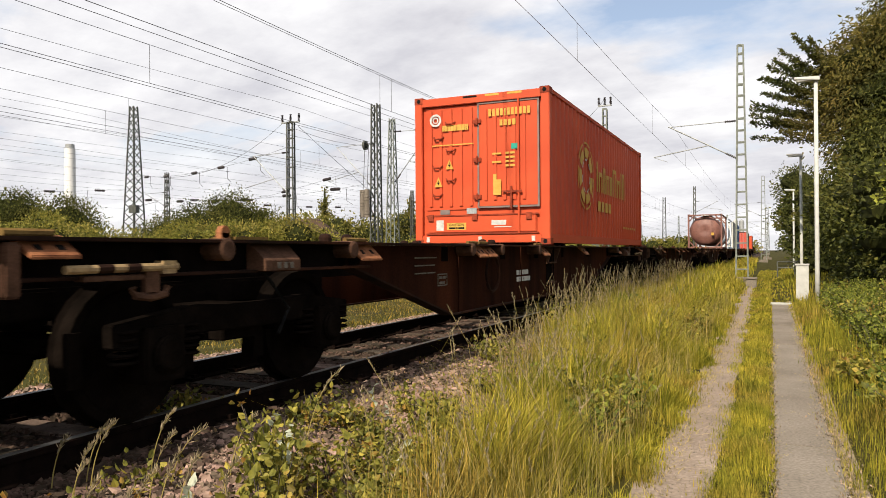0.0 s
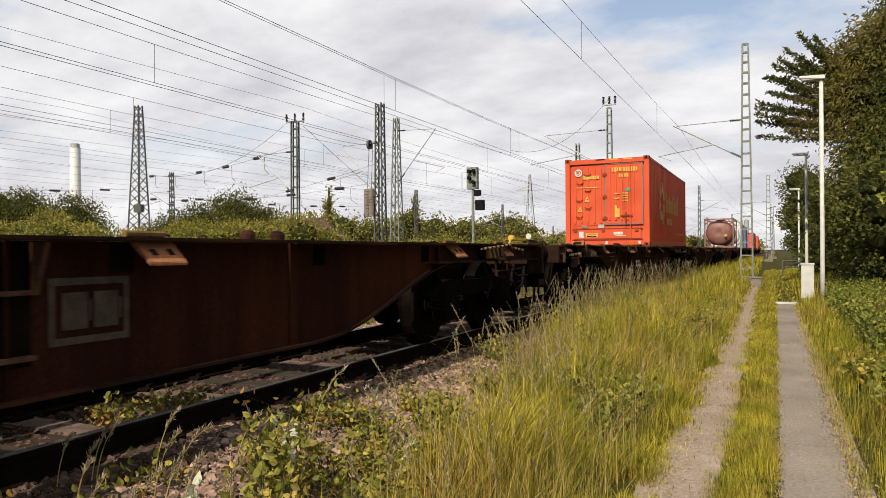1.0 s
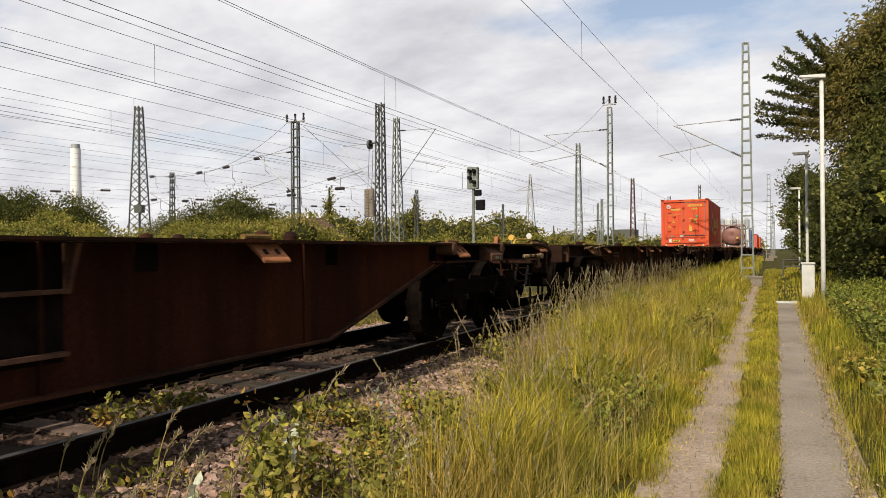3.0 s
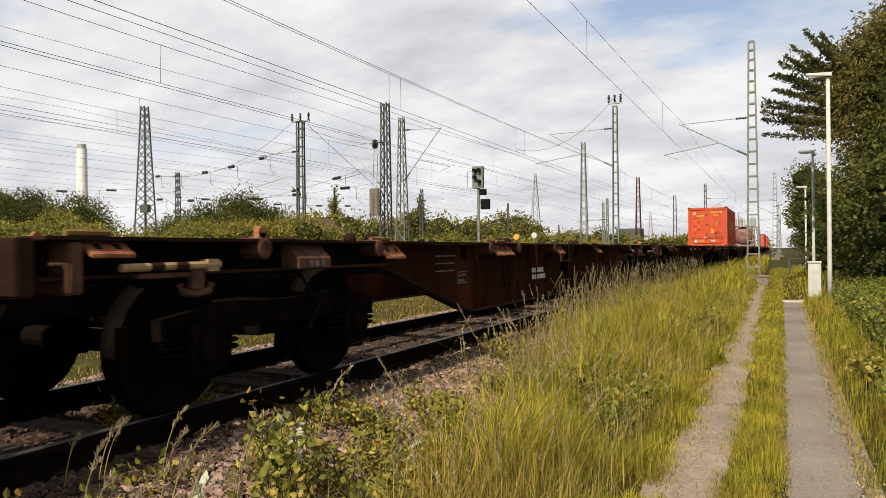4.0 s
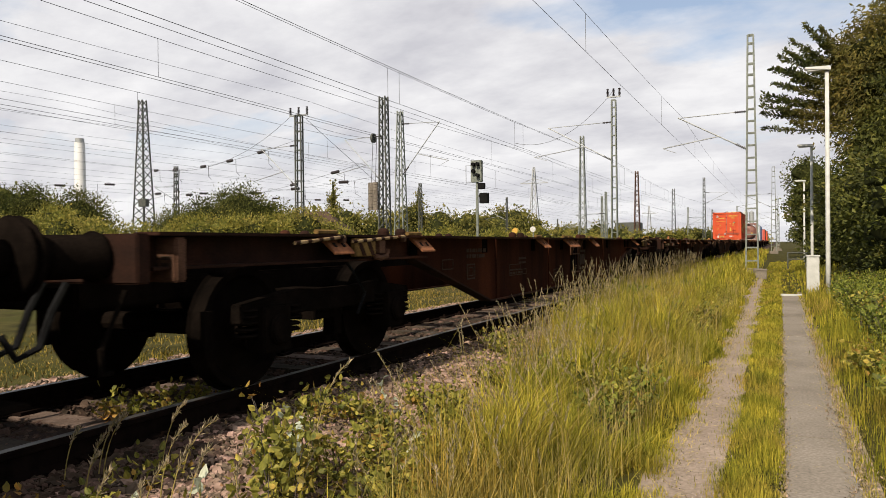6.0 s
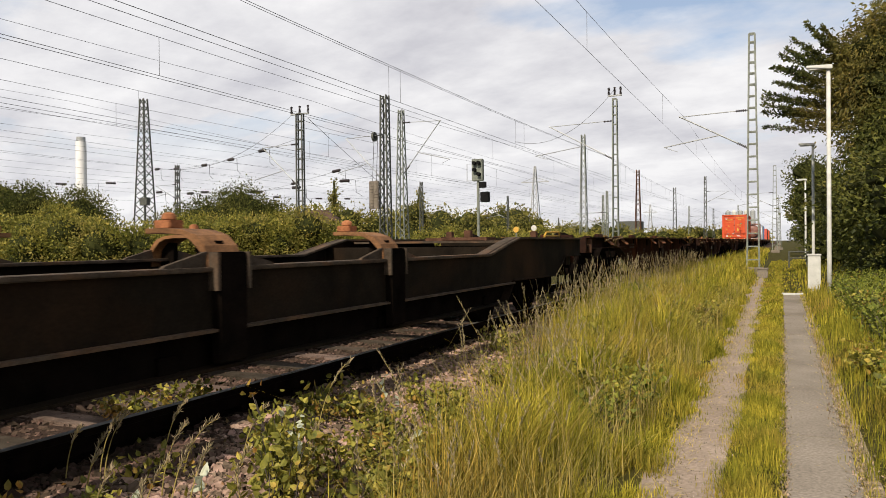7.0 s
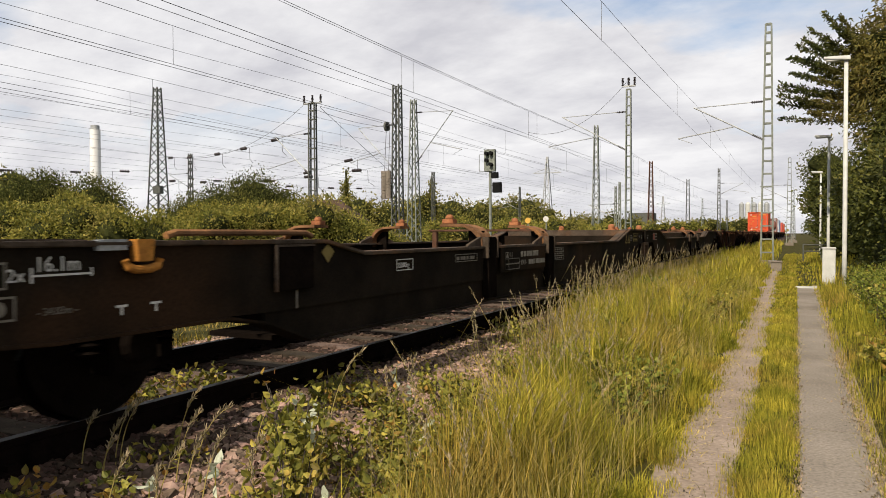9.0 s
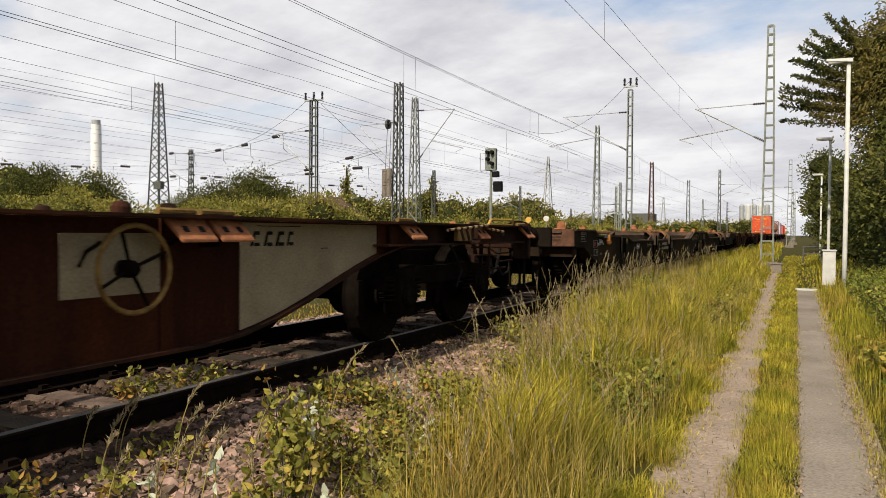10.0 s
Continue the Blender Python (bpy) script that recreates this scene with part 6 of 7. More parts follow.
# ---- buildings far off ----
x, y = at_angle(51.54, 330)
root = thing("chimney", "tall plain white industrial chimney in the distance", "chimney", at=(x, y, 0))
part("shaft", Shape().lathe([(0, 2.3), (44.5, 2.0), (44.5, 1.6)], "z", 28), CHIMNEY_WHITE, root, smooth=False)
part("cap", Shape().lathe([(44.5, 1.7), (46.2, 1.7)], "z", 24), GALV, root)


def hip_house(az, d, w, dp, eave, ridge, label):
    x, y = at_angle(az, d)
    root = thing("house", label, "house", at=(x, y, 0))
    root.rotation_euler = (0, 0, radians(az - 12))
    part("wall", Shape().box(-w, w, -dp, dp, 0, eave), WALL_FAR, root)
    o = 0.5
    vs = [(-w - o, -dp - o, eave), (w + o, -dp - o, eave), (w + o, dp + o, eave), (-w - o, dp + o, eave), (-w * 0.35, 0, ridge), (w * 0.35, 0, ridge)]
    part("roof", Shape().add(vs, [(0, 1, 5, 4), (1, 2, 5), (2, 3, 4, 5), (3, 0, 4), (0, 3, 2, 1)]), ROOF, root)
    for k in range(4):
        part("window", Shape().box(-w + 0.8 + k * w * 0.48, -w + 1.7 + k * w * 0.48, -dp - 0.04, -dp + 0.05, eave - 1.7, eave - 0.5), BLACK, root)


hip_house(35.0, 88, 4.0, 3.4, 3.2, 5.7, "brown hip-roofed railway building behind the shrubs")
hip_house(57.0, 95, 3.0, 3.0, 3.0, 4.2, "low brick building at the edge of the shrubs")
for k in range(5):
    x, y = at_angle(3.6 - 0.42 * k, 420)
    root = thing("storage_silo", "pale storage silo on the skyline", "silo", at=(x, y, 0))
    part("shell", Shape().lathe([(0, 1.3), (17, 1.3), (18, 0.3)], "z", 18), PALE_PAINT if k % 2 else GALV, root)
x, y = at_angle(10.6, 260)
root = thing("warehouse", "dark flat-roofed building on the skyline", "building", at=(x, y, 0))
part("wall", Shape().box(-4, 4, -4, 4, 0, 8.5), MAST_DARK, root)
# Flat hill line; distance haze is put into its blue-grey colour.
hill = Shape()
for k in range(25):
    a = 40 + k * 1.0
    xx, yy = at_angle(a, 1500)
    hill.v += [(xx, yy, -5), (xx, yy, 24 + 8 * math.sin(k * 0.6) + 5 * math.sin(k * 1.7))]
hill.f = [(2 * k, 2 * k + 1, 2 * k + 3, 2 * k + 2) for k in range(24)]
tagged(part("backdrop", hill, material("haze_blue_hill", (0.20, 0.25, 0.30), (0.26, 0.31, 0.35), 0.01, 1.0)), "distant hills with haze painted in as blue-grey", "hill", kind="structure")

# ---- plants ----


def leaves(points, size, rg, up=0.5, out=None, shape=1.7, oval=False):
    """Folded leaves at the points: arrays of vertices and triangles."""
    n = len(points)
    d = rg.normal(size=(n, 3))
    if out is not None:
        d = d * 0.8 + out
    d[:, 2] += up * 0.3
    d /= np.linalg.norm(d, axis=1)[:, None]
    q = rg.normal(size=(n, 3))
    q[:, 2] -= up
    s = np.cross(d, q)
    s /= np.linalg.norm(s, axis=1)[:, None] + 1e-9
    nn = np.cross(s, d)
    sz = (size * rg.uniform(0.6, 1.35, n))[:, None]
    a = points
    b = points + d * sz * 0.45 + s * sz * 0.5 / shape + nn * sz * 0.08
    c = points + d * sz
    e = points + d * sz * 0.45 - s * sz * 0.5 / shape + nn * sz * 0.08
    if oval:
        ws, lift = s * sz * 0.5 / shape, nn * sz * 0.08
        row = [a, a + d * sz * 0.22 + ws * 0.8 + lift, a + d * sz * 0.58 + ws * 0.85 + lift, c - nn * sz * 0.08, a + d * sz * 0.58 - ws * 0.85 + lift, a + d * sz * 0.22 - ws * 0.8 + lift]
        v = np.stack(row, 1).reshape(-1, 3)
        k = 6 * np.arange(n)[:, None]
        return v, np.concatenate([k + [0, 1, 2], k + [0, 2, 3], k + [0, 3, 4], k + [0, 4, 5]], 1).reshape(-1, 3)
    v = np.stack([a, b, c, e], 1).reshape(-1, 3)
    k = 4 * np.arange(n)[:, None]
    f = np.concatenate([k + [0, 1, 2], k + [0, 2, 3]], 1).reshape(-1, 3)
    return v, f


def crown_points(blobs, n, clump, rg, fill=0.55):
    """Leaf places gathered in clumps over ellipsoids (x, y, z, rx, ry, rz)."""
    bl = np.array(blobs, float)
    area = (bl[:, 3] * bl[:, 4] + bl[:, 5] * (bl[:, 3] + bl[:, 4]))
    per = 26
    m = max(1, n // per)
    w = rg.choice(len(bl), m, p=area / area.sum())
    d = rg.normal(size=(m, 3))
    d[:, 2] += 0.25
    d /= np.linalg.norm(d, axis=1)[:, None]
    r = rg.uniform(fill, 1.0, m) ** 0.5 * rg.uniform(0.86, 1.12, m)
    c = bl[w, :3] + d * bl[w, 3:] * r[:, None]
    p = np.repeat(c, per, 0) + rg.normal(size=(m * per, 3)) * clump * [1, 1, 0.7]
    return p, np.repeat(d, per, 0)


def core_mesh(blobs, mat, seed, k=0.80):
    sh = Shape()
    rr = random.Random(seed)
    for x, y, z, rx, ry, rz in blobs:
        n, m = 12, 8
        vs, fs = [], []
        for i in range(m + 1):
            t = math.pi * i / m
            for j in range(n):
                a = 2 * math.pi * j / n
                q = k * rr.uniform(0.86, 1.06)
                vs.append((x + rx * q * math.sin(t) * math.cos(a), y + ry * q * math.sin(t) * math.sin(a), z + rz * q * math.cos(t)))
        for i in range(m):
            for j in range(n):
                fs.append((i * n + j, i * n + (j + 1) % n, (i + 1) * n + (j + 1) % n, (i + 1) * n + j))
        sh.add(vs, fs)
    return sh


def plant(name, label, category, blobs, n, size, mat, seed, trunk=None, clump=0.25, core=0.72, kind="", fill=0.55):
    rg = np.random.default_rng(seed)
    bx, by = blobs[0][0], blobs[0][1]
    root = thing(name, label, category, at=(bx, by, 0), kind=kind)
    local = [(b[0] - bx, b[1] - by, *b[2:]) for b in blobs]
    p, out = crown_points(local, n, clump, rg, fill)
    p[:, 2] = np.maximum(p[:, 2], 0.02)
    v, f = leaves(p, size, rg, out=out)
    crown = part("crown", raw_mesh("crown", v, f, mat), mat, root)
    # Dark shell behind the leaves; its colour stands in for shade in gaps.
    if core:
        part("inner_foliage", core_mesh(local, CROWN_SHADE, seed, core), CROWN_SHADE, crown)
    tr = Shape()
    h = trunk if trunk else 0.5 * max(b[2] for b in local)
    rad = 0.02 + 0.018 * h
    tr.tube([(0, 0, -0.2), (0.05 * h, 0.02 * h, h * 0.5), (0, 0.03 * h, h)], rad, 8, rad * 0.55)
    for b in local[:6]:
        tr.tube([(0, 0.02 * h, h * 0.6), (b[0] * 0.5, b[1] * 0.5, (h * 0.6 + b[2]) * 0.55), (b[0] * 0.9, b[1] * 0.9, b[2])], rad * 0.5, 6, rad * 0.12)
    part("trunk", tr, BARK, root)
    return root


def shrub_blobs(az, d, width, height, r):
    """Uneven heap of ellipsoids across the line of sight."""
    out = []
    n = max(3, int(width / (height * 0.45)))
    x0, y0 = at_angle(az, d)
    cx, cy = math.cos(radians(az)), math.sin(radians(az))
    for k in range(n):
        u = (k + 0.5) / n - 0.5
        hh = height * (1 - 1.5 * abs(u) ** 2.2) * r.uniform(0.82, 1.05)
        o = u * width * 0.85
        rad = height * r.uniform(0.30, 0.42)
        dd = r.uniform(-1, 1) * 1.2
        out.append((x0 + cx * o - math.sin(radians(az)) * dd, y0 + cy * o + math.cos(radians(az)) * dd, max(hh - rad, rad * 0.7), rad, rad, rad * 0.9))
        out.append((x0 + cx * o, y0 + cy * o, hh * 0.35, rad * 1.1, rad * 1.1, hh * 0.4))
    out.sort(key=lambda b: abs(b[0] - x0))
    return out


R = random.Random(21)
# the belt of shrubs and small trees beyond the tracks: bearing, distance, width, height, leaves, leaf size
for az, d, w, h, n, sz, mat in (
    (55.0, 66, 13, 7.3, 16000, 0.24, BACK_TREE), (53.2, 52, 6.0, 4.6, 7500, 0.20, SHRUB), (56, 44, 11, 3.7, 7000, 0.22, SHRUB),
    (41.8, 60, 12, 6.5, 15000, 0.22, BACK_TREE), (43.8, 56, 4.5, 4.8, 7000, 0.20, SHRUB), (38.6, 58, 6, 5.0, 7500, 0.20, SHRUB),
    (46.5, 40, 9, 2.2, 6500, 0.18, SHRUB), (40.5, 38, 9, 3.1, 7500, 0.18, SHRUB), (36.8, 38, 7, 3.6, 6500, 0.18, SHRUB),
    (51.5, 36, 7, 3.2, 6500, 0.18, SHRUB), (33.0, 42, 6, 2.6, 4000, 0.18, SHRUB), (24.6, 46, 4.5, 3.0, 3000, 0.18, SHRUB),
    (28.0, 60, 9, 2.6, 3500, 0.22, SHRUB), (20.6, 60, 8, 3.0, 3500, 0.22, SHRUB), (17.2, 55, 7, 2.9, 3500, 0.20, SHRUB),
    (13.6, 70, 7, 2.6, 2500, 0.24, SHRUB), (8.6, 85, 9, 3.2, 3000, 0.26, SHRUB), (15.6, 66, 5, 2.6, 2500, 0.22, SHRUB),
):
    plant("shrub", "yellow-green leafy shrub of uneven height beyond the tracks", "shrub", shrub_blobs(az, d, w, h, R), int(n * 2.9), sz * 0.76, mat, int(az * 10), clump=0.11 * h ** 0.7)
# trees further back
for az, d, w, h, n, sz in ((32.5, 125, 17, 9.8, 4000, 0.55), (27.4, 150, 14, 11.0, 3500, 0.6), (25.2, 170, 16, 12.0, 3500, 0.65), (23.0, 180, 14, 10.5, 3000, 0.65), (20.6, 190, 15, 13.5, 3500, 0.7), (18.9, 175, 12, 10.0, 3000, 0.65), (12.8, 210, 18, 8.0, 2500, 0.7), (58, 95, 20, 9.5, 4000, 0.5), (6.6, 230, 20, 7.0, 2500, 0.7), (29.6, 160, 10, 9.5, 2500, 0.6), (3.2, 260, 22, 7.0, 2500, 0.8), (15.2, 220, 18, 7.5, 2500, 0.7)):
    plant("tree", "dark green broadleaf tree in the distant line of trees", "tree", shrub_blobs(az, d, w, h, R), n, sz, FAR_TREE, int(az * 100), clump=0.8, trunk=h * 0.5)
for az, d, h in ((33.58, 150, 13.6), (26.9, 150, 12.2)):
    x, y = at_angle(az, d)
    plant("conifer", "dark narrow conifer behind the shrubs", "tree", [(x, y, h * (0.15 + 0.17 * k), 2.3 - 0.4 * k, 2.3 - 0.4 * k, h * 0.14) for k in range(6)], 2500, 0.5, FAR_TREE, int(h * 10), clump=0.45, trunk=h * 0.8)

# the tall tree beside the path, with branches reaching over it


def big_tree():
    rg = np.random.default_rng(44)
    X, Y = 5.9, 33.0
    root = thing("tree", "tall dark green broadleaf tree with long leafy branches over the path", "tree", at=(X, Y, 0))
    blobs = [(-2.0, 0.0, 2.6, 1.9, 2.4, 2.5), (-1.9, -0.6, 5.4, 2.0, 2.4, 1.7), (-2.2, 0.0, 7.4, 2.0, 2.4, 1.5), (-2.2, 0.2, 8.9, 1.9, 2.2, 1.2), (-0.9, 0.0, 10.0, 2.2, 2.4, 1.1), (0.3, 0.0, 11.6, 2.3, 2.6, 1.7), (2.0, 0.0, 13.6, 3.0, 3.0, 2.6), (1.5, -1.5, 9.5, 3.2, 2.6, 3.0), (0.6, -1.6, 7.0, 2.8, 2.2, 2.4), (1.8, -1.0, 4.0, 3.0, 2.4, 3.0)]
    p, out = crown_points(blobs, 125000, 0.30, rg, 0.45)
    out[:, 2] -= 1.0
    v, f = leaves(p, 0.185, rg, out=out, shape=2.7)
    crown = part("crown", raw_mesh("crown", v, f, TREE), TREE, root)
    # Shell coloured dark, as the shade deep in the crown.
    part("inner_foliage", core_mesh(blobs, CROWN_SHADE, 4, 0.74), CROWN_SHADE, crown)
    tr = Shape().tube([(0, 0, -0.2), (0.1, 0, 4), (-0.1, 0, 9), (-0.3, 0, 13)], 0.32, 10, 0.08)
    part("trunk", tr, BARK, root)
    # leafy sprays fanning out of the crown: the upper ones rise, the lower ones lie level
    rr = random.Random(9)
    for k in range(24):
        q = (k % 12 + rr.uniform(-0.3, 0.3)) / 11
        zt = 10.2 - 3.75 * q
        back = 0.35 * (k >= 12)
        xt = float(np.interp(zt, [6.3, 7.0, 7.5, 8.0, 8.9, 9.6, 10.4], [-6.5, -6.55, -6.62, -6.45, -6.0, -5.5, -4.85])) + rr.uniform(-0.12, 0.22) + back * 2.2
        zb = 8.6 - 2.5 * q
        yo = rr.uniform(-1.0, 0.8)
        a, c = Vector((-3.4, yo * 0.5, zb)), Vector((xt, yo, zt))
        b = a.lerp(c, 0.5) + Vector((0, 0, -0.16))
        pts = [a.lerp(b, u / 6).lerp(b.lerp(c, u / 6), u / 6) for u in range(7)]
        br = part("branch", Shape().tube(pts, 0.035, 6, 0.008), BARK, root)
        m = 620
        w = rg.uniform(0.05, 1.0, m)
        pp = np.array([np.interp(w, np.linspace(0, 1, 7), [t[i] for t in pts]) for i in range(3)]).T
        ang = rg.uniform(0, 2 * math.pi, m)
        rad = 0.27 * rg.uniform(0, 1, m) ** 0.8 * (1.25 - w * 0.85) * (0.75 + 0.35 * np.sin(w * 26 + k))
        pp += np.stack([rg.normal(0, 0.05, m), np.cos(ang) * rad, np.sin(ang) * rad * 0.8], 1)
        o = np.stack([-np.ones(m) * 0.7, np.cos(ang) * 0.8, 0.35 + np.sin(ang) * 0.6], 1)
        v, f = leaves(pp, 0.125, rg, out=o, shape=2.1)
        tagged(part("spray", raw_mesh("spray", v, f, TREE), TREE, br), kind="stuff")


big_tree()
hedge = [
    ("shrub", (3.6, 27.0), 2.0, 4.6, 6500, TREE), ("shrub", (4.6, 22.5), 2.1, 4.0, 6000, TREE_LIGHT), ("shrub", (3.4, 31.5), 1.6, 4.4, 4500, TREE),
    ("shrub", (5.6, 18.0), 2.4, 3.2, 5500, TREE_LIGHT), ("shrub", (3.0, 38.0), 1.5, 4.2, 3500, TREE), ("shrub", (3.2, 45.0), 1.7, 4.4, 3500, TREE), ("shrub", (3.4, 54.0), 2.0, 4.6, 3500, TREE),
]
for nm, (x, y), r, h, n, mat in hedge:
    rr = random.Random(int(y * 10))
    bl = [(x + rr.uniform(-0.3, 0.3) * r, y + rr.uniform(-1, 1) * r, h * q, r * rr.uniform(0.7, 0.95), r * 1.2, h * 0.25) for q in (0.18, 0.42, 0.62, 0.8)]
    plant(nm, "dense leafy hedge shrub in the shade of the trees", "shrub", bl, n, 0.16 if y < 35 else 0.22, mat, int(y * 7), clump=0.22)
for x, y, w, h, n in ((3.1, 72, 3.4, 9.2, 11000), (3.8, 92, 3.2, 9.0, 3500), (4.6, 115, 3.6, 9.0, 3000), (5.6, 150, 4.5, 9.5, 2500), (9.5, 40, 4.0, 15.0, 7000)):
    rr = random.Random(int(y))
    bl = [(x + rr.uniform(-0.3, 0.3) * w, y + rr.uniform(-0.5, 0.5) * w, h * q, w * s, w * s, h * 0.17) for q, s in ((0.82, 0.6), (0.66, 0.95), (0.45, 0.85), (0.25, 0.8), (0.6, 0.8))]
    plant("tree", "dark green broadleaf tree beside the path", "tree", bl, n, 0.22 if y < 80 else 0.42, TREE, int(y * 3), trunk=h * 0.6, clump=0.32)


# ---- grass, weeds and stones ----


def blades(x, y, h, w, rg, lean=0.45, z=None, turn=None):
    n = len(x)
    z = ground_z(x, y) if z is None else z
    a = rg.uniform(0, 2 * math.pi, n) if turn is None else turn
    l = np.abs(rg.normal(0, lean, n)) * h
    base = np.stack([x, y, z - 0.01], 1)
    side = np.stack([-np.sin(a), np.cos(a), np.zeros(n)], 1) * (w / 2)[:, None]
    dirn = np.stack([np.cos(a), np.sin(a), np.zeros(n)], 1)
    up = np.array([0, 0, 1.0])
    m = base + dirn * (l * 0.35)[:, None] + up * (h * 0.6)[:, None]
    t = base + dirn * l[:, None] + up * h[:, None]
    v = np.stack([base - side, base + side, m + side * 0.75, m - side * 0.75, t], 1).reshape(-1, 3)
    k = 5 * np.arange(n)[:, None]
    f = np.concatenate([k + [0, 1, 2], k + [0, 2, 3], k + [3, 2, 4]], 1).reshape(-1, 3)
    return v, f


def scatter(n, x0, x1, y0, y1, keep, rg):
    x, y = rg.uniform(x0, x1, n), rg.uniform(y0, y1, n)
    k = keep(x, y, rg)
    return x[k], y[k]


def patch(x, y, s=1.0):
    return 0.5 + 0.25 * np.sin(x * 3.1 * s + 1.3 * np.sin(y * 1.7 * s)) + 0.25 * np.sin(y * 2.3 * s + 2.1 * np.sin(x * 1.9 * s))


def verge_edge(y):
    """Where the stones end and the grass begins."""
    return np.interp(y, [-9, 3, 4.5, 6, 8, 10, 14, 20, 40], [-1.5, -1.62, -1.8, -2.02, -2.4, -2.75, -3.15, -3.4, -3.4])


def build_grass():
    rg = np.random.default_rng(12)
    V, F, k = [], [], 0
    def add(v, f):
        nonlocal k
        V.append(v)
        F.append(f + k)
        k += len(v)
    left = lambda x, y, g: (x > verge_edge(y) + g.normal(0, 0.16, len(x))) & (x < -0.735 - 0.010 * np.maximum(0, y - 6) + g.normal(0, 0.05, len(x))) & (g.uniform(0, 1, len(x)) < -0.22 + 1.45 * patch(x, y, 2.1))
    for y0, y1, n, w in ((-9, 2.0, 3000, 0.009), (2.0, 6, 5600, 0.0056), (6, 11, 5600, 0.0070), (11, 20, 4400, 0.0105), (20, 45, 2600, 0.02), (45, 110, 1300, 0.05)):
        # tufts of twelve blades leaning apart, and loose blades between them
        cx, cy = scatter(n, -3.7, -0.6, y0, y1, left, rg)
        m = len(cx)
        edge = np.clip((-0.72 - cx) / 0.75, 0, 1)
        hh = (0.07 + 0.44 * edge ** 0.8) * rg.uniform(0.5, 1.25, m) * (0.30 + 1.15 * patch(cx, cy, 0.9))
        a = rg.uniform(0, 2 * math.pi, (m, 12))
        r = np.abs(rg.normal(0, 0.035, (m, 12))) * (1 + abs(y0) / 12)
        x, y = (cx[:, None] + r * np.cos(a)).ravel(), (cy[:, None] + r * np.sin(a)).ravel()
        h = (hh[:, None] * rg.uniform(0.4, 1.12, (m, 12))).ravel()
        add(*blades(x, y, h, w * rg.uniform(0.7, 1.5, len(x)), rg, 0.62, turn=(a + rg.normal(0, 0.6, (m, 12))).ravel()))
        x, y = scatter(n * 3, -3.7, -0.6, y0, y1, left, rg)
        edge = np.clip((-0.72 - x) / 0.75, 0, 1)
        h = (0.05 + 0.30 * edge ** 0.8) * rg.uniform(0.3, 1.2, len(x))
        add(*blades(x, y, h, w * rg.uniform(0.7, 1.5, len(x)), rg, 0.6))
    mid = lambda x, y, g: (x > -0.42 - 0.010 * np.maximum(0, y - 6) + g.normal(0, 0.05, len(x))) & (x < 0.02 + g.normal(0, 0.018, len(x)))
    for y0, y1, n, w in ((-9, 2.5, 6000, 0.009), (2.5, 8, 24000, 0.0038), (8, 16, 19000, 0.006), (16, 30, 9000, 0.014), (30, 60, 4000, 0.03)):
        x, y = scatter(n, -0.75, 0.06, y0, y1, mid, rg)
        e = np.clip(np.minimum(x + 0.48, 0.10 - x) / 0.2, 0.4, 1)
        h = 0.13 * e * rg.uniform(0.4, 1.3, len(x)) * (0.5 + patch(x, y, 2))
        add(*blades(x, y, h, w * rg.uniform(0.7, 1.4, len(x)), rg, 0.6))
    right = lambda x, y, g: (x > 0.46 + g.normal(0, 0.05, len(x)) * (y < 23) - 0.5 * (y > 23.4)) & (g.uniform(0, 1, len(x)) < (0.25 + 0.9 * patch(x, y, 1.4)) * np.where((x > 1.15) & (y > 8), 0.25, 1.0))
    for y0, y1, n, w in ((-9, 3, 8000, 0.01), (3, 8, 20000, 0.0042), (8, 14, 21000, 0.006), (14, 24, 13000, 0.013), (24, 60, 10000, 0.03)):
        x, y = scatter(n, -0.1, 4.2, y0, y1, right, rg)
        edge = np.clip((x - 0.44) / 0.5, 0.10, 1)
        h = (0.06 + 0.42 * edge) * rg.uniform(0.45, 1.15, len(x)) * (0.6 + 0.5 * patch(x, y))
        add(*blades(x, y, h, w * rg.uniform(0.7, 1.5, len(x)), rg, 0.45))
    far = lambda x, y, g: g.uniform(0, 1, len(x)) < 0.9
    tagged(new("grass", raw_mesh("grass", np.concatenate(V), np.concatenate(F), GRASS)), "long yellow-green summer grass along the path", "grass", kind="stuff")
    x, y = scatter(26000, -12, -6.9, 1, 24, far, rg)
    h = 0.055 * rg.uniform(0.4, 1.6, len(x)) * (0.4 + patch(x, y))
    v, f = blades(x, y, h, 0.012 * rg.uniform(0.7, 1.5, len(x)), rg, 0.8)
    tagged(new("lawn", raw_mesh("lawn", v, f, LAWN)), "short sun-dried grass beyond the track", "grass", kind="stuff")
    # straw at the edges of path and slabs
    x = np.concatenate([rg.normal(0.47, 0.05, 9000), rg.normal(-0.72, 0.07, 4200), rg.normal(0.02, 0.03, 2400), rg.uniform(-3.2, -0.95, 11000)])
    y = np.concatenate([3.5 + 18 * rg.uniform(0, 1, 9000) ** 1.5, rg.uniform(3.5, 18, 4200), rg.uniform(3.5, 14, 2400), 2.5 + 21 * rg.uniform(0, 1, 11000) ** 1.4])
    ok = x > verge_edge(y)
    x, y = x[ok], y[ok]
    tall = x < -0.95
    h = np.where(tall, rg.uniform(0.25, 0.6, len(x)), rg.uniform(0.008, 0.05, len(x)))
    v, f = blades(x, y, h, np.where(tall, 0.0032, 0.006) * rg.uniform(0.7, 1.4, len(x)), rg, np.where(tall, 0.5, 2.2))
    tagged(new("dry_grass", raw_mesh("dry_grass", v, f, GRASS_DRY)), "dry straw-coloured grass stalks and cut stems", "grass", kind="stuff")


build_grass()


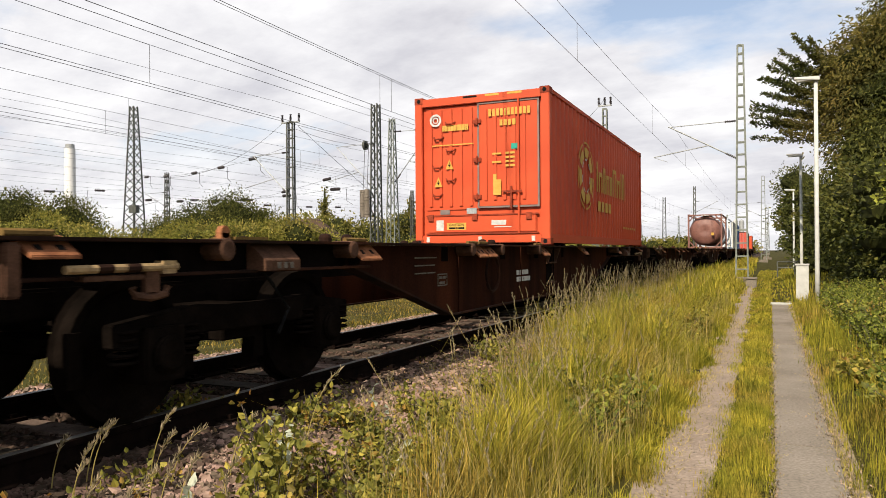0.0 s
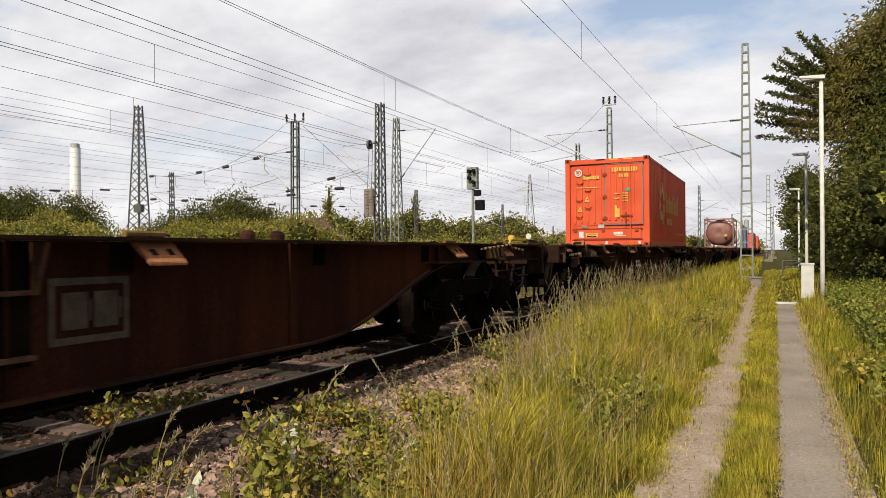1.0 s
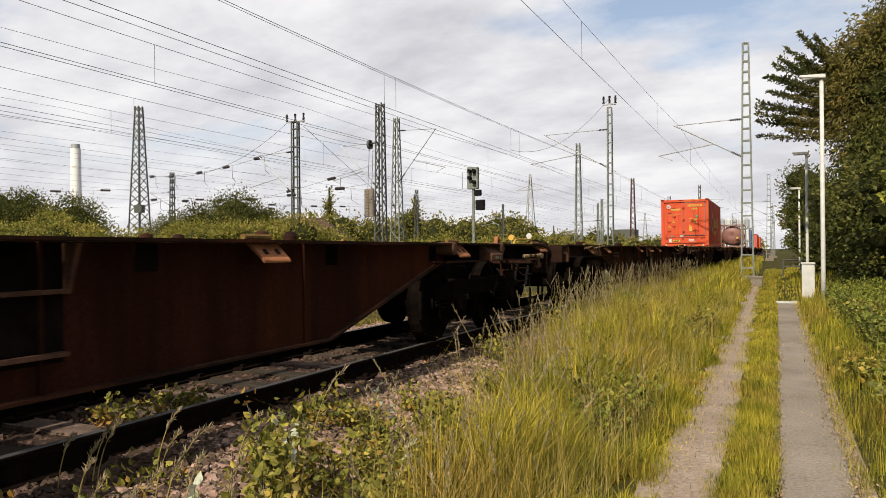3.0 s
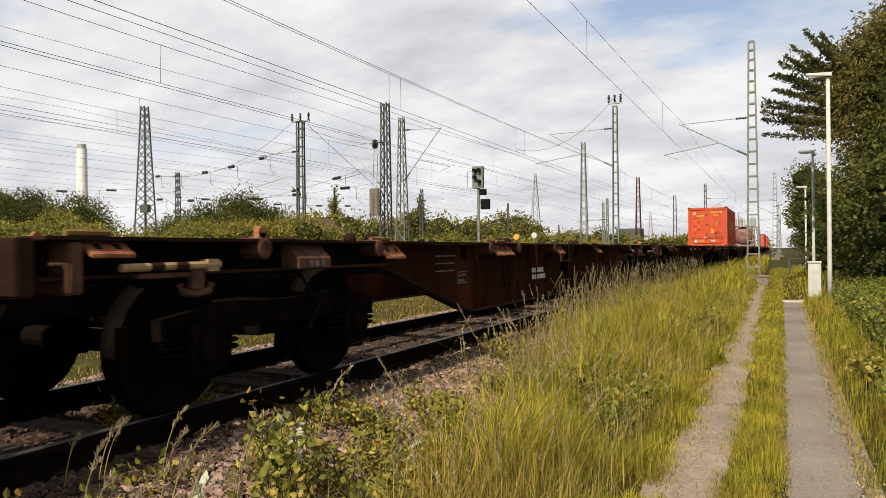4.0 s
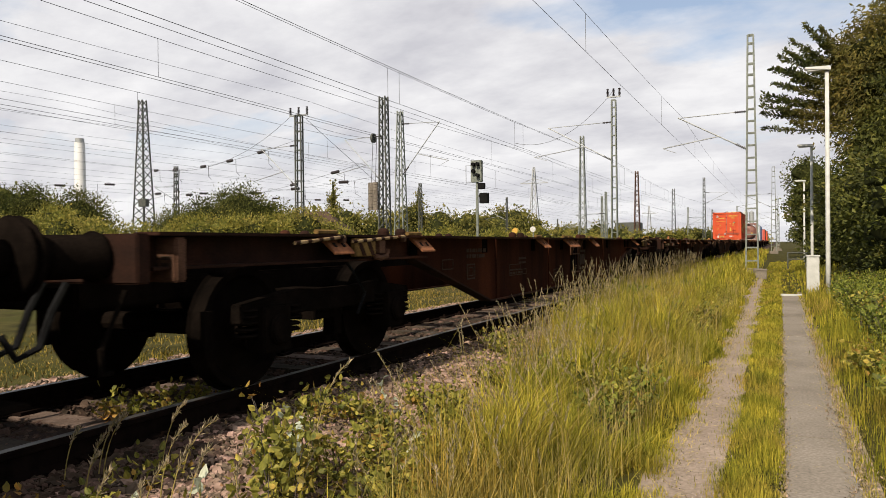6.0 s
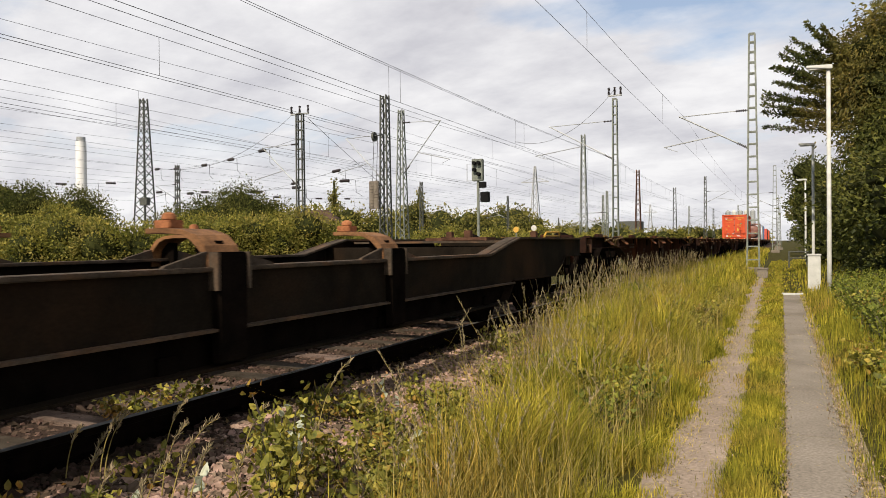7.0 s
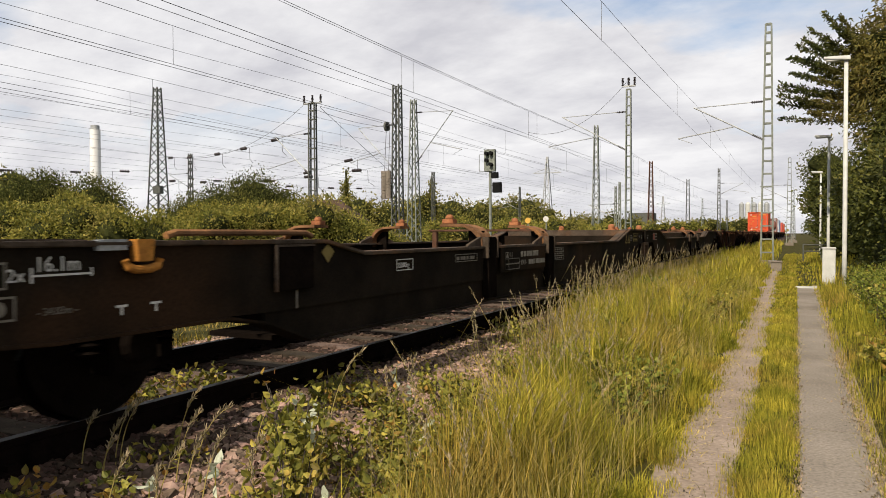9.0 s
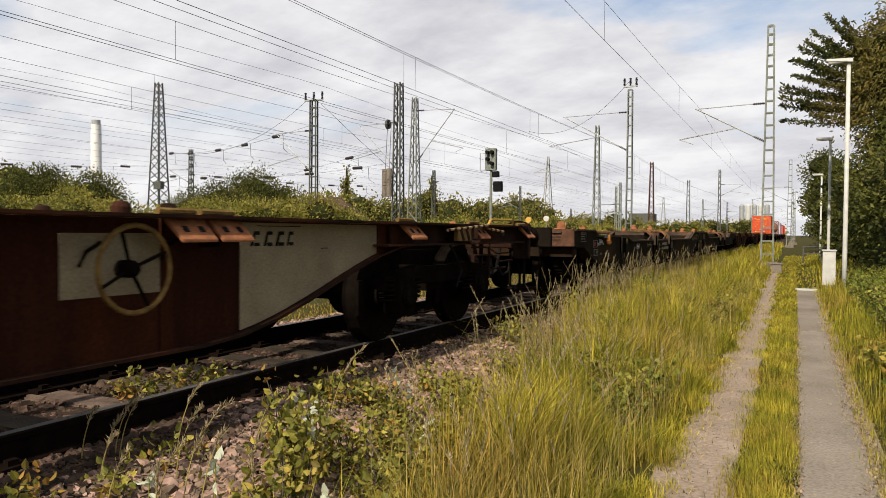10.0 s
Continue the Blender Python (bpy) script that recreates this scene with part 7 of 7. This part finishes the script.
def seed_stalks():
    """Tall flowering stalks with feathery heads, as one mass along the ballast edge."""
    rg = np.random.default_rng(31)
    sh = Shape()
    pts = []
    n = 1150
    ys = np.where(rg.uniform(0, 1, n) < 0.12, rg.uniform(2.6, 7, n), rg.uniform(6, 30, n))
    spread = rg.uniform(0, 1, n) < 0.22
    for i in range(n):
        y = float(ys[i])
        x = float(verge_edge(y)) + (float(rg.uniform(0.1, 1.5)) if spread[i] else float(rg.normal(0.12, 0.30)))
        if x > -0.95 or x < -3.5:
            continue
        z = float(ground_z(x, y))
        h = (float(rg.uniform(0.45, 0.85)) + (0.12 if y > 9 else 0)) * (0.8 if spread[i] else 1.0)
        a, l = rg.uniform(0, 2 * math.pi), rg.uniform(0.05, 0.3)
        p = [Vector((x, y, z)), Vector((x + l * 0.3 * math.cos(a), y + l * 0.3 * math.sin(a), z + h * 0.6)), Vector((x + l * math.cos(a), y + l * math.sin(a), z + h))]
        sh.tube(p, 0.0022, 3, 0.0012, caps=False)
        d = (p[2] - p[1]).normalized()
        for k in range(16):
            q = k / 15
            pts.append(tuple(p[1].lerp(p[2], 0.62 + 0.45 * q)))
    tagged(part("grass_stalks", sh, GRASS_DRY), "thin pale stalks of flowering grass", "grass", kind="stuff")
    pts = np.repeat(np.array(pts), 2, 0)
    v, f = leaves(pts, 0.022, rg, up=1.5, out=np.tile([0, 0, 1.6], (len(pts), 1)), shape=4.5)
    tagged(new("seed_heads", raw_mesh("seed_heads", v, f, SEED)), "pale feathery grass seed heads", "grass", kind="stuff")


seed_stalks()


def single_stalk(x, y, h, lean_x, lean_y, seed):
    """A single tall grass stalk with a drooping seed head."""
    rg = np.random.default_rng(seed)
    z = float(ground_z(x, y))
    root = thing("grass_stalk", "single tall pale grass stalk with a feathery head", "grass", at=(x, y, z))
    p = [Vector((lean_x * q ** 1.8, lean_y * q ** 1.8, h * (q - 0.18 * q ** 4))) for q in np.linspace(0, 1, 9)]
    part("stem", Shape().tube(p, 0.004, 5, 0.0018), GRASS_DRY, root)
    pts = []
    for k in range(46):
        q = 0.62 + 0.38 * k / 45
        i = min(7, int(q * 8))
        pts.append(tuple(p[i].lerp(p[i + 1], q * 8 - i)))
    pts = np.array(pts) + rg.normal(0, 0.004, (46, 3))
    v, f = leaves(pts, 0.036, rg, up=-0.2, out=np.tile([lean_x * 6, lean_y * 6, 2.2], (46, 1)), shape=6)
    part("seed_head", raw_mesh("seed_head", v, f, SEED), SEED, root)


for k, (x, y, h, lx, ly) in enumerate(((-2.75, 3.9, 0.72, 0.18, 0.16), (-3.35, 2.75, 0.42, 0.10, 0.06), (-3.45, 2.62, 0.36, 0.06, 0.05), (-3.28, 2.72, 0.46, 0.16, 0.02), (-3.1, 2.95, 0.5, 0.12, 0.06), (-3.0, 3.0, 0.42, 0.2, 0.05), (-3.2, 2.55, 0.34, 0.02, 0.1), (-2.9, 2.75, 0.5, 0.16, 0.02), (-2.85, 3.3, 0.46, 0.1, 0.1), (-3.15, 2.5, 0.3, 0.12, 0.0), (-2.7, 2.15, 0.5, 0.1, 0.05), (-2.62, 2.35, 0.52, 0.14, 0.05), (-2.6, 2.5, 0.55, 0.06, 0.10), (-2.45, 2.45, 0.6, 0.05, 0.12), (-2.5, 2.25, 0.45, -0.05, 0.06), (-2.35, 2.6, 0.58, 0.09, 0.07), (-2.2, 2.55, 0.5, -0.08, 0.05), (-2.4, 3.3, 0.5, 0.05, 0.05))):
    single_stalk(x, y, h, lx, ly, 60 + k)


def weed(x, y, w, h, n, size, seed, label, mat=BRAMBLE, name="bramble"):
    rg = np.random.default_rng(seed)
    z = float(ground_z(x, y))
    root = thing(name, label, "plant", at=(x, y, z))
    st = Shape()
    P, O = [], []
    for k in range(max(3, int(n / 22))):
        a, r = rg.uniform(0, 2 * math.pi), w * math.sqrt(rg.uniform(0, 1))
        hh = h * rg.uniform(0.45, 1.0)
        p0, p1 = Vector((r * 0.4 * math.cos(a), r * 0.4 * math.sin(a), 0)), Vector((r * math.cos(a), r * math.sin(a), hh))
        mid = (p0 + p1) / 2 + Vector((0, 0, hh * 0.25))
        st.tube([p0, mid, p1], 0.004, 4, 0.002)
        for j in range(22):
            q = rg.uniform(0.2, 1.05)
            c = p0.lerp(mid, q).lerp(mid.lerp(p1, q), q)
            P.append(tuple(c + Vector(rg.normal(0, 0.042, 3))))
            O.append((rg.normal(0, 0.6), rg.normal(0, 0.6), 0.25))
    v, f = leaves(np.array(P), size, rg, up=1.2, out=np.array(O), shape=1.35, oval=True)
    tagged(part("stem", st, BARK, root), kind="stuff")
    part("foliage", raw_mesh("foliage", v, f, mat), mat, root)
    return root


R2 = random.Random(77)
for k, (x, y, w, h, n) in enumerate(((-2.38, 3.1, 0.22, 0.66, 260), (-2.22, 2.85, 0.20, 0.52, 200), (-2.5, 3.35, 0.2, 0.46, 180), (-2.1, 2.6, 0.22, 0.4, 180), (-2.0, 3.8, 0.25, 0.3, 200), (-1.85, 3.4, 0.22, 0.32, 180), (-2.1, 4.3, 0.25, 0.3, 200), (-2.3, 3.6, 0.2, 0.3, 160), (-2.55, 3.5, 0.20, 0.26, 260), (-2.0, 3.5, 0.28, 0.18, 300), (-2.2, 4.1, 0.28, 0.16, 300), (-1.75, 3.1, 0.26, 0.22, 300), (-2.55, 4.4, 0.22, 0.2, 220), (-1.95, 4.6, 0.3, 0.22, 300), (-2.65, 5.4, 0.2, 0.2, 160), (-2.35, 5.3, 0.3, 0.24, 260), (-3.05, 4.4, 0.26, 0.28, 220), (-2.5, 6.6, 0.3, 0.3, 260), (-2.9, 8.0, 0.3, 0.34, 260), (-2.2, 2.3, 0.2, 0.2, 220), (-1.85, 2.5, 0.24, 0.2, 220), (-4.1, 4.1, 0.28, 0.24, 240), (-4.4, 3.8, 0.26, 0.2, 200), (-1.5, 7.5, 0.3, 0.34, 260), (-1.7, 9.5, 0.35, 0.4, 260), (-3.0, 11.0, 0.3, 0.45, 260), (-3.1, 14.0, 0.35, 0.5, 260))):
    weed(x, y, w, h, int(n * 1.05), 0.047, 200 + k, "low bramble with yellow-green leaves among the stones")
for k in range(25):
    y = 1.9 + 3.6 * R2.random() ** 1.2
    x = R2.uniform(-3.35 + 0.12 * (y - 2), -1.55 - 0.17 * (y - 2))
    weed(x, y, R2.uniform(0.14, 0.26), R2.uniform(0.12, 0.26), R2.randint(70, 120), 0.045, 500 + k, "low bramble with yellow-green leaves among the stones")
for k in range(40):
    y = R2.uniform(5.5, 20)
    x = R2.uniform(float(verge_edge(y)) + 0.2, -1.1)
    weed(x, y, R2.uniform(0.16, 0.36), R2.uniform(0.22, 0.5), 210, 0.035 + 0.002 * y, 600 + k, "leafy dark green weed standing in the long grass", BRAMBLE if k % 3 else TREE_LIGHT, "weed")
for k, (x, y, h) in enumerate(((-2.62, 4.55, 0.42), (-2.55, 4.65, 0.26), (-1.95, 2.7, 0.3), (-2.45, 2.55, 0.34), (-2.32, 3.0, 0.62), (-2.28, 3.05, 0.5), (-2.4, 3.25, 0.48), (-2.05, 3.9, 0.3), (-2.6, 2.3, 0.3))):
    rg = np.random.default_rng(300 + k)
    z = float(ground_z(x, y))
    root = thing("seedling", "upright seedling with large pale leaves", "plant", at=(x, y, z))
    part("stem", Shape().tube([(0, 0, 0), (0.01, 0, h)], 0.004, 5, 0.002), GRASS, root)
    pts = np.array([(0.008, 0, h * q) for q in (0.72, 0.8, 0.9, 0.97, 1.0)])
    v, f = leaves(pts, 0.065, rg, up=0.3, out=np.array([(math.cos(t), math.sin(t), 0.1) for t in (0, 2.2, 4.1, 5.2, 1.0)]), shape=1.5, oval=True)
    part("foliage", raw_mesh("foliage", v, f, PALE_LEAF), PALE_LEAF, root)
for k in range(58):
    y = 7 + 0.31 * k + R2.uniform(-0.4, 0.4)
    x = 0.95 + 0.012 * k + R2.uniform(0, 1.7)
    weed(x, y, 0.5, 0.5 + R2.uniform(-0.1, 0.25), 620, 0.060, 400 + k, "low leafy weeds at the edge of the hedge", TREE_LIGHT if k % 4 else BRAMBLE, "weed")


def ballast_stones():
    rg = np.random.default_rng(5)
    base = np.array([(-1, -1, -0.7), (1, -1, -0.7), (1, 1, -0.7), (-1, 1, -0.7), (-0.8, -0.7, 0.7), (0.7, -0.8, 0.8), (0.8, 0.7, 0.6), (-0.6, 0.8, 0.75)], float)
    tri = np.array([(0, 2, 1), (0, 3, 2), (4, 5, 6), (4, 6, 7), (0, 1, 5), (0, 5, 4), (1, 2, 6), (1, 6, 5), (2, 3, 7), (2, 7, 6), (3, 0, 4), (3, 4, 7)])
    X, Y = [], []
    for n, x0, x1, y0, y1 in ((7000, -3.66, -1.5, -9, 1.6), (2500, -5.1, -3.85, -9, 1.5), (11000, -3.66, -1.7, 1.6, 5.5), (8500, -3.66, -2.2, 5.5, 12), (3600, -3.66, -2.9, 12, 24), (4600, -5.1, -3.85, 1.5, 12), (5000, -7.2, -5.35, 2, 16), (900, -5.1, -3.85, 12, 24)):
        X.append(rg.uniform(x0, x1, n))
        Y.append(rg.uniform(y0, y1, n))
    x, y = np.concatenate(X), np.concatenate(Y)
    keep = (x < verge_edge(y) + rg.normal(0.1, 0.15, len(x))) & (np.abs(np.abs(x - TRACK_X) - 0.7535) > 0.09)
    x, y = x[keep], y[keep]
    inside = np.abs(x - TRACK_X) < 0.7
    n = len(x)
    # Stones here take the darker copy, painting shade under and beside the train.
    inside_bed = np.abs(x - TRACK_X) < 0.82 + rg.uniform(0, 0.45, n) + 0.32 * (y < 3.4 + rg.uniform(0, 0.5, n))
    s = rg.uniform(0.011, 0.025, n) * (1 + 0.6 * (rg.uniform(0, 1, n) < 0.15))
    jit = base[None] * rg.uniform(0.45, 1.4, (n, 8, 3))
    a, b = rg.uniform(0, 2 * math.pi, n), rg.uniform(-0.7, 0.7, n)
    ca, sa, cb, sb = np.cos(a), np.sin(a), np.cos(b), np.sin(b)
    v = jit * s[:, None, None] * [1.25, 1.0, 0.8]
    vx, vz = v[..., 0] * cb[:, None] - v[..., 2] * sb[:, None], v[..., 0] * sb[:, None] + v[..., 2] * cb[:, None]
    v = np.stack([vx * ca[:, None] - v[..., 1] * sa[:, None], vx * sa[:, None] + v[..., 1] * ca[:, None], vz], -1)
    v += np.stack([x, y, ground_z(x, y) + 0.012 + rg.uniform(0, 0.012, n) - 0.014 * inside], 1)[:, None]
    f = (8 * np.arange(n)[:, None, None] + tri[None]).reshape(-1, 3)
    n_out = int((~inside_bed).sum())
    tagged(new("ballast", raw_mesh("ballast", v[~inside_bed].reshape(-1, 3), f[:12 * n_out], STONE)), "loose brown-grey crushed stones along the track", "stones", kind="stuff")
    tagged(new("track_ballast", raw_mesh("track_ballast", v[inside_bed].reshape(-1, 3), f[:12 * (n - n_out)], STONE_SHADE)), "crushed stones between and beside the rails, darkened for the train's shade", "stones", kind="stuff")


ballast_stones()


def litter():
    """Pebbles on the path and crumbs of soil along the slabs."""
    rg = np.random.default_rng(15)
    base = np.array([(-1, -1, -0.5), (1, -1, -0.5), (0, 1, -0.5), (0.1, 0, 0.8)], float)
    tri = np.array([(0, 2, 1), (0, 1, 3), (1, 2, 3), (2, 0, 3)])
    x = np.concatenate([rg.uniform(-0.76, -0.34, 1500), rg.normal(0.46, 0.05, 2600), rg.normal(0.01, 0.03, 900), rg.uniform(0.05, 0.45, 140)])
    y = np.concatenate([4 + 12 * rg.uniform(0, 1, 1500) ** 1.5, 4 + 14 * rg.uniform(0, 1, 2600), 4 + 10 * rg.uniform(0, 1, 900), 4 + 12 * rg.uniform(0, 1, 140)])
    n = len(x)
    s = rg.uniform(0.002, 0.006, n) * (1 + 1.2 * (rg.uniform(0, 1, n) < 0.06))
    v = base[None] * rg.uniform(0.6, 1.4, (n, 4, 3)) * s[:, None, None]
    a = rg.uniform(0, 6.28, n)
    c, q = np.cos(a)[:, None], np.sin(a)[:, None]
    v = np.stack([v[..., 0] * c - v[..., 1] * q, v[..., 0] * q + v[..., 1] * c, v[..., 2]], -1)
    z = np.where(x < -0.3, 0.008, np.where((x > 0.02) & (x < 0.455), 0.026, 0.012))
    v += np.stack([x, y, z], 1)[:, None]
    f = (4 * np.arange(n)[:, None, None] + tri[None]).reshape(-1, 3)
    tagged(new("gravel", raw_mesh("gravel", v.reshape(-1, 3), f, PEBBLE)), "loose pebbles and crumbs of soil on the path", "gravel", kind="stuff")


litter()


def dead_leaves():
    """Dry leaves and small sprouts lying among the stones."""
    rg = np.random.default_rng(88)
    n = 9000
    y = 1.8 + 12 * rg.uniform(0, 1, n) ** 1.4
    x = verge_edge(y) + rg.normal(-0.4, 0.5, n)
    ok = (x > -3.6) & (x < -1.3)
    x, y = x[ok], y[ok]
    p = np.stack([x, y, ground_z(x, y) + 0.03], 1)
    m = 2600
    ye = 3.4 + 12 * rg.uniform(0, 1, m) ** 1.6
    xe = np.where(rg.uniform(0, 1, m) < 0.72, 0.475 + rg.normal(0, 0.045, m) + 0.03 * np.sin(ye * 2.3), rg.normal(0.015, 0.02, m))
    edge = np.stack([xe, ye, np.where(xe < 0.455, 0.032, 0.02)], 1)
    v, f = leaves(edge, 0.020, rg, up=3.0, out=np.tile([0, 0, 0.05], (m, 1)), shape=1.6)
    tagged(new("leaf_litter", raw_mesh("leaf_litter", v, f, STRAW)), "dry tan leaf and grass litter along the slabs", "leaves", kind="stuff")
    half = len(p) * 3 // 5
    for nm, mat, q, lab in (("dead_leaves", LITTER, p[:half], "brown dead leaves among the stones"), ("sprouts", BRAMBLE, p[half:], "tiny green and yellow sprouts among the stones")):
        v, f = leaves(q, 0.032, rg, up=2.5, out=np.tile([0, 0, 0.1], (len(q), 1)), shape=1.4)
        tagged(new(nm, raw_mesh(nm, v, f, mat)), lab, "leaves", kind="stuff")


dead_leaves()


# ---- movement of the train ----


def motions():
    # the train runs with a slight surge
    surge = {0.5: -0.08, 1.5: 0.08, 2.0: -0.07, 2.5: 0.07, 4.0: -0.08, 4.5: 0.03, 5.5: 0.05, 7.5: -0.04, 8.0: 0.10, 8.5: -0.05, 9.0: 0.02, 9.5: 0.08, 10.0: -0.11}
    rows = [(0.5 * k, advance(0.5 * k) + surge.get(0.5 * k, 0.0)) for k in range(21)]
    for ob, y in TRAIN:
        walk(ob, [(t, pose(TRACK_X, y + d, RAIL_Z)) for t, d in rows])
    for ob, y, z in LOADS:
        walk(ob, [(t, pose(TRACK_X, y + d, z)) for t, d in rows])
    for w in WHEELSETS:
        p = w.location.copy()
        walk(w, [(k / 15, pose(*p, -math.degrees(advance(k / 15) / 0.46), 0, 0)) for k in range(151)])


motions()
